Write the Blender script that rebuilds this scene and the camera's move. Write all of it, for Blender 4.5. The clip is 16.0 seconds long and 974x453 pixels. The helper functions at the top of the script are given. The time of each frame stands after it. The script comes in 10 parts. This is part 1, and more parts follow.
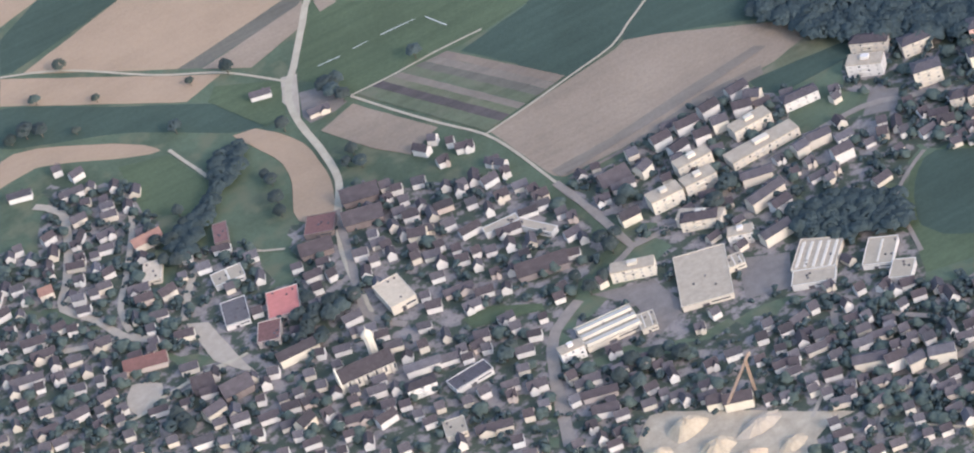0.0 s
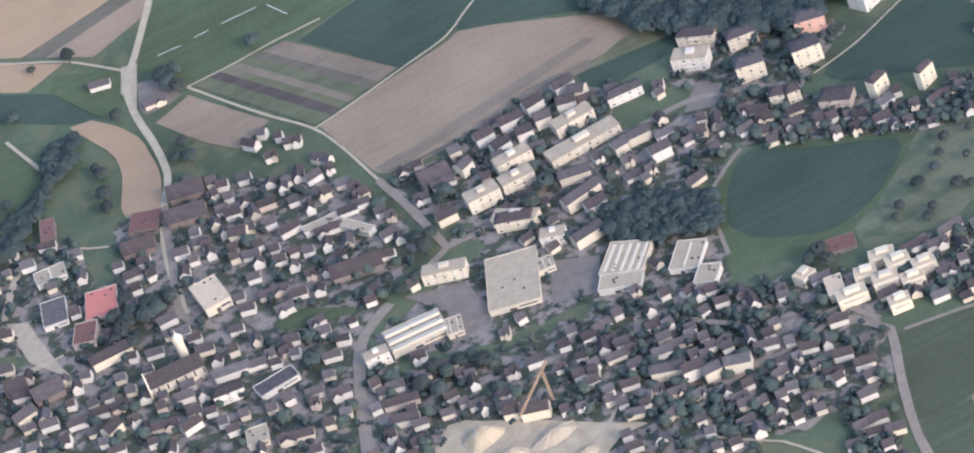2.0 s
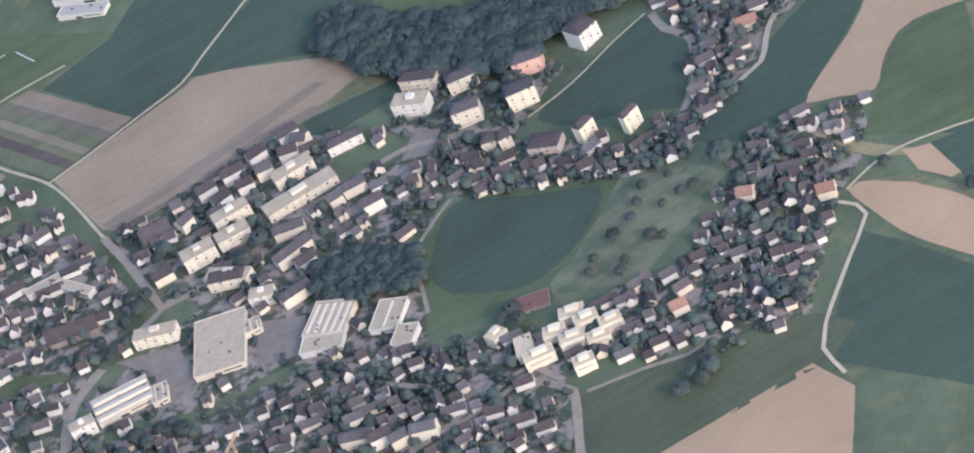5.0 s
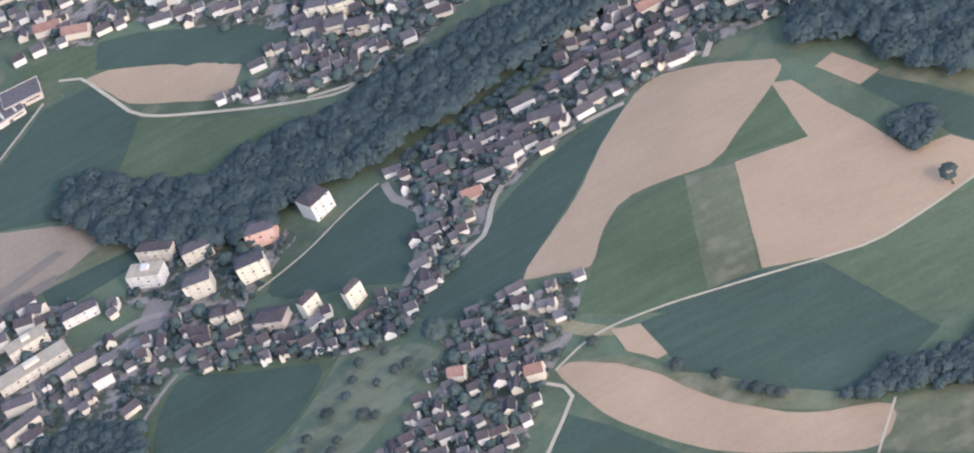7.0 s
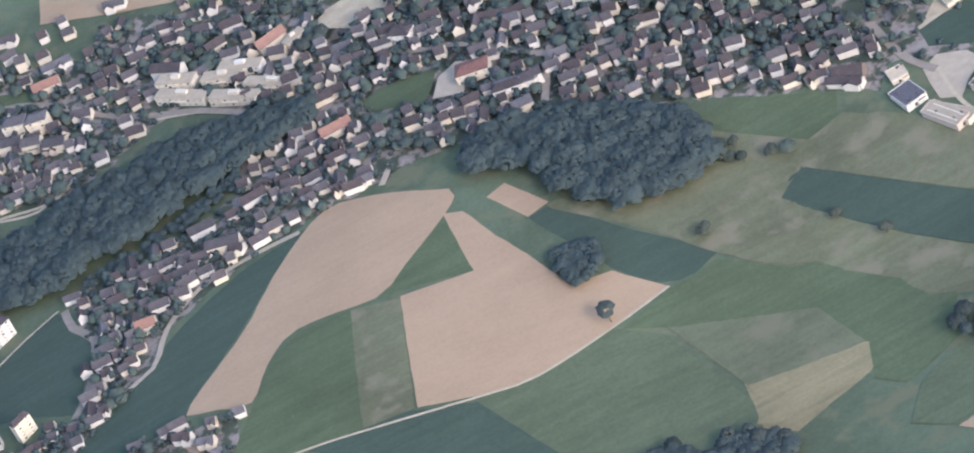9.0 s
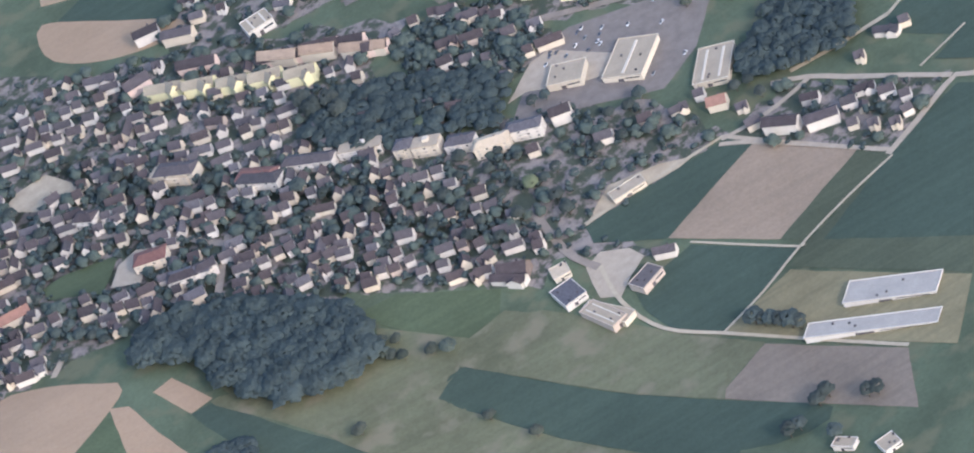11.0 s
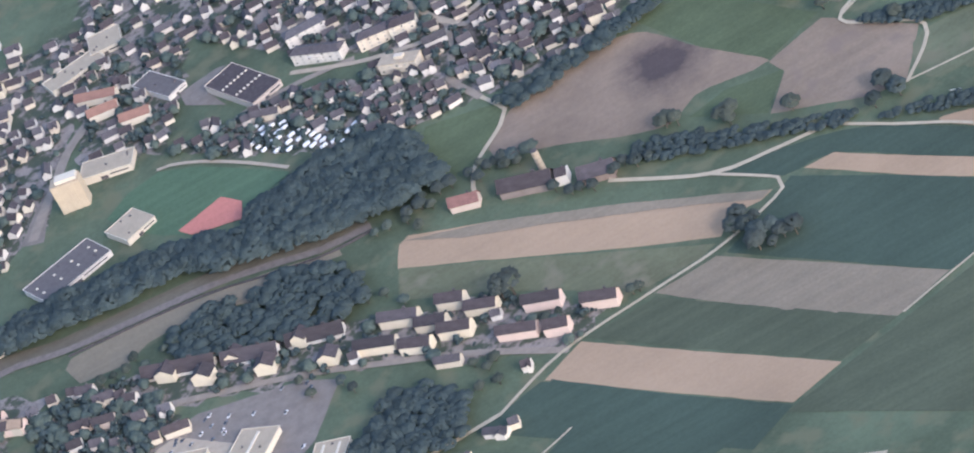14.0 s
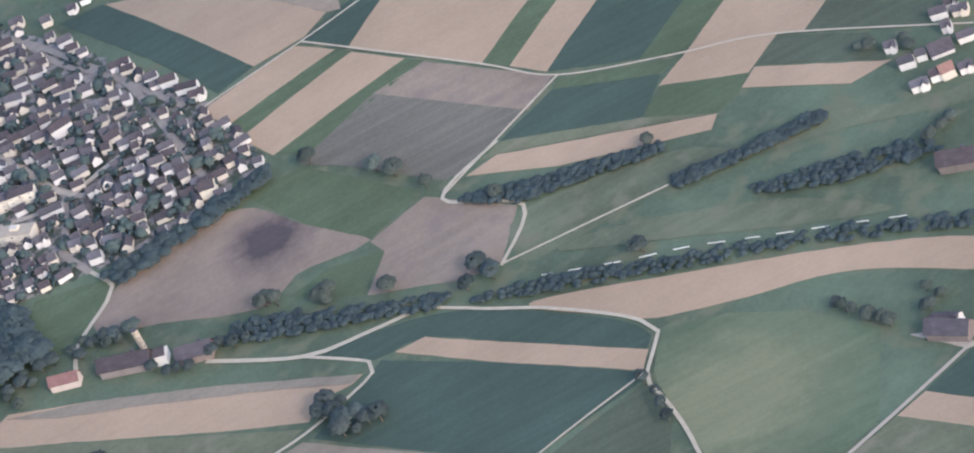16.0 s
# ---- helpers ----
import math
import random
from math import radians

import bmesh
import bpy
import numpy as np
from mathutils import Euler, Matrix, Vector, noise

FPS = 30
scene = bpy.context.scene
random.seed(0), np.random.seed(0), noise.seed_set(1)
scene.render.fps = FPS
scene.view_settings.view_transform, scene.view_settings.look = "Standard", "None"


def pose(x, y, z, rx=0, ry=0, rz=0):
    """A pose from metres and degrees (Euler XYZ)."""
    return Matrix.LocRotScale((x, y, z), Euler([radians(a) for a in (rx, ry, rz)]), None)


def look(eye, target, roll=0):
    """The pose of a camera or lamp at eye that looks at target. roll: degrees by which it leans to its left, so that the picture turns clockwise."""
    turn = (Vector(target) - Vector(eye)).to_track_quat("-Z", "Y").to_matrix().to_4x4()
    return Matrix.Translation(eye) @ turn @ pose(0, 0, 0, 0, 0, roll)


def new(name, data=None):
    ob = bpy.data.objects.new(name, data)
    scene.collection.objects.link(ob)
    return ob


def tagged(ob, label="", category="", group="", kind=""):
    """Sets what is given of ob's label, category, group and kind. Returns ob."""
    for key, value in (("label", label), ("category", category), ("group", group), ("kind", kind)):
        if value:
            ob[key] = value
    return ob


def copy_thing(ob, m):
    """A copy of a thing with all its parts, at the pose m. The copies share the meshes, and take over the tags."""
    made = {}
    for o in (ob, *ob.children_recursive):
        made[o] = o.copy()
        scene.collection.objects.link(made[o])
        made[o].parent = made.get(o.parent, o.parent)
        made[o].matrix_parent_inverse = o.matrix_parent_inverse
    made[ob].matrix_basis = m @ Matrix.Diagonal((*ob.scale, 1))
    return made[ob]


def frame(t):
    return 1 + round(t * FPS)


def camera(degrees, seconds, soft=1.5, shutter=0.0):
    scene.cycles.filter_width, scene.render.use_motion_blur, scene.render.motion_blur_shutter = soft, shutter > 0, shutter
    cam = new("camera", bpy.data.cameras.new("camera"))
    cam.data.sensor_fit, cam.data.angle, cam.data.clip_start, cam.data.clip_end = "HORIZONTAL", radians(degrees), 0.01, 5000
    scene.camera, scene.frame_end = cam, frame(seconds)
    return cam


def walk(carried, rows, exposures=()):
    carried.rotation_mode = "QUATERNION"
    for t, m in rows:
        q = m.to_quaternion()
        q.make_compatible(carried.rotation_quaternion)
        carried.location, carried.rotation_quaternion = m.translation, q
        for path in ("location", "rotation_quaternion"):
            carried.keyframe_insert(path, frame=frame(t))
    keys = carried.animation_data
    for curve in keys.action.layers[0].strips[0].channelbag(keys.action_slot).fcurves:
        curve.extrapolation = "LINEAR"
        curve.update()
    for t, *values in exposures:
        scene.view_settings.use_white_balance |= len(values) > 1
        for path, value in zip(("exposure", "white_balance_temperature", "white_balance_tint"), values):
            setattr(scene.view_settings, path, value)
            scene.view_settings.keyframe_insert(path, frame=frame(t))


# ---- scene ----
import functools

from mathutils.geometry import delaunay_2d_cdt

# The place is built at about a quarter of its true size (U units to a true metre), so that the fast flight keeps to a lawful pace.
U = 0.26
cam = camera(10.000, 16.0, soft=2.0)
PATH = [
    (0.0, -300.857, 5.484, 585.569, -155.560, 820.966, 25.321, -19.8083),
    (0.5, -281.703, 4.820, 584.138, -144.975, 821.452, 23.408, -20.0644),
    (1.0, -262.596, 4.198, 582.660, -139.510, 822.658, 21.436, -20.7105),
    (1.5, -243.536, 3.620, 581.137, -127.694, 818.783, 13.607, -21.0632),
    (2.0, -224.522, 3.085, 579.568, -122.604, 818.365, 9.541, -21.7882),
    (2.5, -205.555, 2.592, 577.953, -119.388, 820.102, 8.520, -22.6848),
    (3.0, -186.635, 2.142, 576.291, -109.796, 820.720, 7.059, -23.4934),
    (3.5, -167.761, 1.735, 574.584, -105.165, 814.907, -4.064, -24.7947),
    (3.7, -160.225, 1.584, 573.888, -100.602, 813.756, -6.475, -24.9986),
    (4.2, -141.417, 1.237, 572.117, -90.005, 814.560, -7.420, -25.6420),
    (4.7, -122.655, 0.933, 570.299, -78.107, 815.827, -7.596, -26.1767),
    (5.2, -103.940, 0.672, 568.436, -65.175, 817.423, -7.250, -26.6139),
    (5.8, -81.544, 0.415, 566.139, -48.656, 819.566, -6.495, -27.0260),
    (6.0, -74.094, 0.343, 565.359, -43.416, 821.040, -5.180, -27.1743),
    (6.5, -55.500, 0.193, 563.376, -28.273, 822.637, -4.819, -27.3513),
    (7.0, -36.953, 0.086, 561.347, -12.639, 822.908, -6.432, -27.5685),
    (7.5, -18.453, 0.021, 559.272, -0.338, 822.676, -8.981, -27.8356),
    (8.0, 0.000, 0.000, 557.151, 14.161, 822.135, -11.965, -27.9940),
    (8.5, 18.407, 0.021, 554.984, 32.142, 823.277, -12.521, -27.9901),
    (9.0, 36.767, 0.086, 552.771, 49.185, 822.933, -15.356, -28.1457),
    (9.5, 55.080, 0.193, 550.512, 66.803, 821.795, -19.429, -28.2098),
    (10.0, 73.346, 0.343, 548.207, 87.779, 821.027, -22.992, -28.1615),
    (10.2, 80.640, 0.415, 547.273, 96.056, 821.000, -24.043, -28.0300),
    (10.7, 98.841, 0.625, 544.904, 109.082, 825.722, -19.995, -28.1643),
    (11.2, 116.996, 0.877, 542.488, 121.192, 831.433, -14.432, -28.2894),
    (11.7, 135.104, 1.173, 540.027, 133.077, 837.540, -8.139, -28.3858),
    (12.3, 156.771, 1.584, 537.013, 148.065, 844.630, -0.758, -28.4359),
    (12.5, 163.979, 1.735, 535.994, 151.194, 846.393, 0.840, -28.5418),
    (13.0, 181.965, 2.142, 533.413, 167.997, 850.731, 4.546, -28.3308),
    (13.5, 199.905, 2.592, 530.787, 188.303, 852.642, 4.213, -28.0224),
    (14.0, 217.798, 3.085, 528.114, 207.989, 854.318, 3.419, -27.8235),
    (14.5, 235.644, 3.620, 525.396, 226.920, 854.720, 0.464, -27.6773),
    (15.0, 253.444, 4.198, 522.631, 246.796, 855.726, -1.637, -27.5169),
    (15.5, 271.197, 4.820, 519.821, 268.205, 857.381, -2.797, -27.4211),
    (16.0, 288.903, 5.484, 516.965, 286.849, 858.805, -4.416, -27.3800),
]
walk(cam, [(t, look((a, b, c), (d, e, f), r)) for t, a, b, c, d, e, f, r in PATH],
     exposures=[(0.0, 0.0, 5990, 18), (3.5, -0.03, 5980, 18), (6.0, 0.0, 5920, 18), (8.0, 0.08, 5880, 18), (9.0, 0.05, 5880, 18), (10.0, -0.04, 5880, 18), (12.5, -0.02, 5720, 18), (16.0, -0.03, 5760, 18)])

# ---- light: hazy afternoon, sun behind the aircraft ----
SUN_TO = Vector((0.34, -0.86, 0.47)).normalized()
world = bpy.data.worlds.new("world")
scene.world = world
world.use_nodes = True
wn = world.node_tree
sky = wn.nodes.new("ShaderNodeTexSky")
sky.sky_type = "NISHITA"
sky.sun_disc = False
sky.sun_elevation = math.asin(SUN_TO.z)
sky.sun_rotation = math.atan2(SUN_TO.x, SUN_TO.y)
sky.air_density = 1.3
sky.dust_density = 2.0
wn.links.new(sky.outputs[0], wn.nodes["Background"].inputs[0])
wn.nodes["Background"].inputs[1].default_value = 0.38
sun = new("sun", bpy.data.lights.new("sun", "SUN"))
sun.data.energy = 1.62
sun.data.angle = radians(2.0)
sun.data.color = (1.0, 0.93, 0.84)
sun.matrix_world = look(SUN_TO * 3000, (0, 0, 0))

# ---- terrain ----
HILLS = [(-2, 780, 5.22, 45), (340, 746, -3.49, 45), (178, 939, 1.65, 45), (-163, 940, -3.24, 45), (178, 775, -1.71, 45), (311, 883, 1, 45), (-37, 903, -1.53, 45), (-152, 814, -0.49, 45), (90, 851, 1.12, 45), (92, 714, -5.33, 45), (-100, 736, 0.94, 45), (242, 819, -1.12, 45), (-63, 824, -1.59, 45), (271, 944, 5.15, 45)]


def height(x, y):
    z = 0.0
    for a, b, h, s in HILLS:
        z += h * math.exp(-((x - a) ** 2 + (y - b) ** 2) / (2 * s * s))
    return z


# ---- materials ----
def shader(name, rough=0.9, metal=0.0, spec=0.2):
    m = bpy.data.materials.new(name)
    m.use_nodes = True
    b = m.node_tree.nodes["Principled BSDF"]
    b.inputs["Roughness"].default_value = rough
    b.inputs["Metallic"].default_value = metal
    b.inputs["Specular IOR Level"].default_value = spec
    return m, m.node_tree, b


def ramp(nt, fac, stops):
    r = nt.nodes.new("ShaderNodeValToRGB")
    e = r.color_ramp.elements
    while len(e) < len(stops):
        e.new(0.5)
    for k, (at, c) in enumerate(stops):
        e[k].position = at
        e[k].color = (*c, 1)
    nt.links.new(fac, r.inputs[0])
    return r.outputs[0]


def noise_tex(nt, vec, scale, detail=4.0, rough=0.6):
    n = nt.nodes.new("ShaderNodeTexNoise")
    n.inputs["Scale"].default_value = scale
    n.inputs["Detail"].default_value = detail
    n.inputs["Roughness"].default_value = rough
    if vec is not None:
        nt.links.new(vec, n.inputs["Vector"])
    return n.outputs["Fac"]


def mix(nt, kind, fac, a, b):
    m = nt.nodes.new("ShaderNodeMix")
    m.data_type = "RGBA"
    m.blend_type = kind
    for sock, v in ((m.inputs[0], fac), (m.inputs[6], a), (m.inputs[7], b)):
        if isinstance(v, (int, float)):
            sock.default_value = v
        elif isinstance(v, tuple):
            sock.default_value = (*v, 1)
        else:
            nt.links.new(v, sock)
    return m.outputs[2]


def coords(nt, turn=0.0, scale=(1, 1, 1)):
    tc = nt.nodes.new("ShaderNodeTexCoord")
    mp = nt.nodes.new("ShaderNodeMapping")
    mp.inputs["Rotation"].default_value = (0, 0, turn)
    mp.inputs["Scale"].default_value = scale
    nt.links.new(tc.outputs["Object"], mp.inputs[0])
    return mp.outputs[0]


def bump(nt, b, fac, strength=0.4, dist=0.2):
    n = nt.nodes.new("ShaderNodeBump")
    n.inputs["Strength"].default_value = strength
    n.inputs["Distance"].default_value = dist
    nt.links.new(fac, n.inputs["Height"])
    nt.links.new(n.outputs[0], b.inputs["Normal"])


def tone(c, k):
    return tuple(min(1.0, v * k) for v in c)


def crop(name, c, turn=0.0, rows=0.0, patch=0.25, spots=None, grain=0.5, stain=None):
    """Farmland: a base colour with broad patches, fine grain and drilled rows along one direction."""
    m, nt, b = shader(name, 0.95, 0, 0.1)
    v = coords(nt)
    broad = noise_tex(nt, v, 0.035, 5, 0.65)
    fine = noise_tex(nt, v, 1.3, 6, 0.75)
    col = ramp(nt, broad, [(0.3, tone(c, 1 - patch)), (0.5, c), (0.72, tone(c, 1 + patch))])
    if stain:
        x, y, r, dark = stain
        mp = coords(nt, 0, (1 / r, 1 / r, 0)).node
        mp.inputs["Location"].default_value = (-x / r, -y / r, 0)
        gr = nt.nodes.new("ShaderNodeTexGradient")
        gr.gradient_type = "SPHERICAL"
        nt.links.new(mp.outputs[0], gr.inputs[0])
        ad = nt.nodes.new("ShaderNodeMath")
        ad.operation = "MULTIPLY_ADD"
        ad.inputs[1].default_value = 0.7
        nt.links.new(noise_tex(nt, v, 0.22, 4, 0.6), ad.inputs[0])
        nt.links.new(gr.outputs["Fac"], ad.inputs[2])
        col = mix(nt, "MIX", ramp(nt, ad.outputs[0], [(0.35, (0, 0, 0)), (0.75, (0.45, 0.45, 0.45)), (1.3, (1, 1, 1))]), col, dark)
    col = mix(nt, "MULTIPLY", grain, col, ramp(nt, fine, [(0.3, (0.72, 0.72, 0.72)), (0.7, (1.2, 1.2, 1.2))]))
    if rows:
        streak = noise_tex(nt, coords(nt, -turn, (0.012, 0.55, 1)), 1.0, 3, 0.6)
        col = mix(nt, "MULTIPLY", rows, col, ramp(nt, streak, [(0.35, (0.62, 0.64, 0.66)), (0.65, (1.22, 1.2, 1.17))]))
    if spots:
        s = noise_tex(nt, v, 0.16, 3, 0.5)
        col = mix(nt, "MIX", ramp(nt, s, [(0.52, (0, 0, 0)), (0.66, (0.8, 0.8, 0.8))]), col, spots)
    nt.links.new(col, b.inputs["Base Color"])
    bump(nt, b, fine, 0.5, 0.25)
    return m


def plain(name, c, var=0.15, scale=1.5, rough=0.85, spec=0.2, metal=0.0, by_object=0.0, grain=0.15):
    m, nt, b = shader(name, rough, metal, spec)
    v = coords(nt)
    n1 = noise_tex(nt, v, scale, 5, 0.65)
    n2 = noise_tex(nt, v, scale * 7, 3, 0.7)
    col = ramp(nt, n1, [(0.3, tone(c, 1 - var)), (0.7, tone(c, 1 + var))])
    col = mix(nt, "MULTIPLY", grain * 2, col, ramp(nt, n2, [(0.3, (0.7, 0.7, 0.7)), (0.7, (1.2, 1.2, 1.2))]))
    if by_object:
        oi = nt.nodes.new("ShaderNodeObjectInfo")
        k = by_object
        col = mix(nt, "MULTIPLY", 1.0, col, ramp(nt, oi.outputs["Random"], [(0, (1 - k, 1 - k, 1 - k)), (0.35, (1 + 0.3 * k, 1, 1 - 0.15 * k)), (0.7, (1, 1 - 0.2 * k, 1 - 0.3 * k)), (1, (1 + k, 1 + k, 1 + k))]))
    nt.links.new(col, b.inputs["Base Color"])
    bump(nt, b, n2, 0.3, 0.05)
    return m


BASES = {
    "soil": ((0.340, 0.246, 0.165), 0.08, 0.12, None),
    "soilgrey": ((0.272, 0.212, 0.156), 0.15, 0.16, None),
    "soilbrown": ((0.222, 0.175, 0.133), 0.2, 0.22, (0.19, 0.15, 0.125)),
    "tilled": ((0.205, 0.172, 0.138), 0.25, 0.2, None),
    "soildark": ((0.10, 0.085, 0.08), 0.5, 0.2, None),
    "stubble": ((0.225, 0.190, 0.142), 0.22, 0.15, None),
    "stubblegrey": ((0.140, 0.128, 0.102), 0.35, 0.15, None),
    "olivesoil": ((0.205, 0.178, 0.132), 0.1, 0.12, None),
    "pasture": ((0.118, 0.132, 0.085), 0.25, 0.25, (0.15, 0.145, 0.10)),
    "crop": ((0.058, 0.083, 0.064), 0.25, 0.14, None),
    "grass": ((0.087, 0.112, 0.065), 0.25, 0.18, None),
    "grassdark": ((0.083, 0.098, 0.066), 0.3, 0.15, None),
    "grassblue": ((0.097, 0.120, 0.074), 0.25, 0.15, None),
    "meadow": ((0.130, 0.137, 0.086), 0.25, 0.25, (0.185, 0.168, 0.118)),
    "orchard": ((0.145, 0.155, 0.105), 0.3, 0.25, (0.07, 0.10, 0.07)),
    "straw": ((0.222, 0.198, 0.120), 0.4, 0.2, None),
    "pitch": ((0.085, 0.135, 0.083), 0.3, 0.1, None),
    "redsand": ((0.46, 0.185, 0.15), 0.1, 0.08, None),
}


@functools.lru_cache(None)
def farmland(kind, step):
    c, rows, patch, spots = BASES[kind]
    return crop(kind, c, step * 0.2, rows, patch, spots, 0.28 if kind == "soil" else 0.5)


CROPS = {k: (lambda turn, k=k: farmland(k, round(turn / 0.2))) for k in BASES}
def village_ground(name):
    """Lawns, beds and paved yards between houses, mixed in patches of garden size."""
    m, nt, b = shader(name, 0.95, 0, 0.1)
    v = coords(nt)
    col = ramp(nt, noise_tex(nt, v, 0.35, 4, 0.6), [(0.38, (0.062, 0.078, 0.060)), (0.48, (0.078, 0.090, 0.066)), (0.52, (0.175, 0.158, 0.147)), (0.61, (0.26, 0.23, 0.208))])
    fine = noise_tex(nt, v, 2.2, 6, 0.75)
    col = mix(nt, "MULTIPLY", 0.6, col, ramp(nt, fine, [(0.3, (0.65, 0.66, 0.68)), (0.7, (1.25, 1.22, 1.18))]))
    nt.links.new(col, b.inputs["Base Color"])
    bump(nt, b, fine, 0.5, 0.2)
    return m


LAND = crop("rough_grass", (0.092, 0.118, 0.077), 0, 0, 0.35, (0.135, 0.138, 0.088))
GARDEN = village_ground("gardens")
BEND_MEADOW = crop("bend_meadow", (0.100, 0.130, 0.080), -1.92, 0.2, 0.15, None, 0.4, (310.0, 771.0, 27.0, (0.178, 0.182, 0.108)))
DAMP_FIELD = crop("damp_soil", (0.222, 0.173, 0.133), -0.98, 0.15, 0.2, None, 0.4, (250.8, 879.4, 12.0, (0.078, 0.064, 0.064)))
BALLAST = plain("railway_ballast", (0.17, 0.15, 0.138), 0.2, 1.0, 0.95)
FLEECE = plain("white_fleece", (0.58, 0.58, 0.54), 0.05, 1.0, 0.9)
SAND = plain("pale_sand", (0.39, 0.325, 0.235), 0.2, 0.3, 0.95)
SKYLIGHT = plain("white_skylight", (0.56, 0.505, 0.415), 0.05, 1.0, 0.8, 0.2)
GLASSHOUSE = plain("white_greenhouse_sheet", (0.33, 0.31, 0.28), 0.1, 0.4, 0.75, 0.3)
RUBBER = plain("rubber", (0.03, 0.03, 0.03), 0.1, 4)
CRANE_PAINT = plain("orange_paint", (0.38, 0.27, 0.19), 0.1, 2, 0.6)
CAR_WHITE = plain("white_car_paint", (0.75, 0.75, 0.74), 0.04, 2, 0.3, 0.5)
CAR_GREY = plain("grey_car_paint", (0.28, 0.29, 0.30), 0.04, 2, 0.3, 0.5)
CAR_DARK = plain("dark_blue_car_paint", (0.10, 0.11, 0.14), 0.04, 2, 0.3, 0.5)
CAR_RED = plain("red_car_paint", (0.30, 0.10, 0.09), 0.04, 2, 0.3, 0.5)
WALL_YELLOW = plain("pale_yellow_plaster", (0.60, 0.545, 0.43), 0.06, 0.8, 0.9, by_object=0.06, grain=0.06)
WALL_LEMON = plain("lemon_plaster", (0.62, 0.60, 0.38), 0.06, 0.8, 0.9, by_object=0.05, grain=0.06)
WALL_PINK = plain("pale_pink_plaster", (0.60, 0.48, 0.42), 0.06, 0.8, 0.9, by_object=0.08, grain=0.06)
WALL_TERRA = plain("terracotta_plaster", (0.58, 0.37, 0.30), 0.08, 0.8, 0.9, grain=0.08)
ROOF_SANDY = plain("sand_coloured_roof", (0.50, 0.41, 0.30), 0.12, 0.8, 0.9)
ROOF_OLIVE = plain("olive_roof", (0.27, 0.24, 0.185), 0.2, 1.2, 0.9)
ROOF_OCHRE = plain("ochre_roof_tiles", (0.29, 0.225, 0.17), 0.2, 1.6, 0.85, by_object=0.15)
ROOF_TERRA = plain("orange_roof_tiles", (0.23, 0.138, 0.112), 0.15, 1.6, 0.85, by_object=0.15)
ROOF_REDSHEET = plain("red_sheet_roof", (0.46, 0.17, 0.14), 0.1, 0.8, 0.7)
ROOF_BLUE = plain("dark_slate_roof", (0.115, 0.104, 0.104), 0.15, 1.0, 0.9)
WARM_CONCRETE = plain("warm_concrete", (0.45, 0.38, 0.285), 0.08, 0.5, 0.9)
GRAVEL = plain("gravel_road", (0.40, 0.345, 0.255), 0.12, 0.5, 0.95)
STREET = plain("pale_street_asphalt", (0.245, 0.210, 0.175), 0.14, 0.5, 0.9)
ASPHALT = plain("asphalt", (0.185, 0.163, 0.145), 0.15, 0.5, 0.9)
CONCRETE = plain("concrete", (0.365, 0.31, 0.24), 0.12, 0.6, 0.9)
WALL_WHITE = plain("white_plaster", (0.555, 0.535, 0.495), 0.06, 0.8, 0.9, by_object=0.10, grain=0.06)
WALL_CREAM = plain("cream_plaster", (0.53, 0.485, 0.40), 0.06, 0.8, 0.9, by_object=0.12, grain=0.06)
WALL_OCHRE = plain("ochre_plaster", (0.44, 0.39, 0.345), 0.08, 0.8, 0.9, by_object=0.2, grain=0.08)
WALL_WOOD = plain("weathered_boards", (0.18, 0.155, 0.145), 0.2, 1.2, 0.9, by_object=0.25)
ROOF_BROWN = plain("brown_roof_tiles", (0.062, 0.056, 0.062), 0.25, 1.6, 0.85, by_object=0.3)
ROOF_GREY = plain("grey_roof_tiles", (0.080, 0.078, 0.088), 0.25, 1.6, 0.8, by_object=0.3)
ROOF_RED = plain("red_roof_tiles", (0.155, 0.088, 0.080), 0.2, 1.6, 0.85, by_object=0.25)
ROOF_FLAT = plain("gravel_flat_roof", (0.365, 0.305, 0.23), 0.15, 0.8, 0.95)
SHEET = plain("pale_metal_sheet", (0.345, 0.292, 0.22), 0.1, 0.5, 0.9, 0.15)
GLASS = plain("dark_window_glass", (0.06, 0.07, 0.085), 0.2, 2, 0.25, 0.5)
BLINDS = plain("pale_window_blinds", (0.36, 0.34, 0.31), 0.15, 2, 0.6, 0.4)
BARK = plain("bark", (0.09, 0.075, 0.06), 0.2, 4)
LEAF = plain("foliage", (0.056, 0.073, 0.064), 0.3, 1.1, 0.9, 0.1, by_object=0.35, grain=0.4)
LEAF_DARK = plain("dark_foliage", (0.047, 0.063, 0.062), 0.3, 1.1, 0.9, 0.1, by_object=0.3, grain=0.4)
LEAF_WOOD = plain("wood_foliage", (0.049, 0.067, 0.068), 0.25, 0.45, 0.9, 0.1, grain=0.38)
LEAF_LIGHT = plain("light_foliage", (0.10, 0.13, 0.085), 0.35, 1.1, 0.9, 0.1, by_object=0.3, grain=0.4)
TAN_SOIL = plain("tan_sandy_soil", (0.46, 0.36, 0.26), 0.15, 0.8, 0.95)


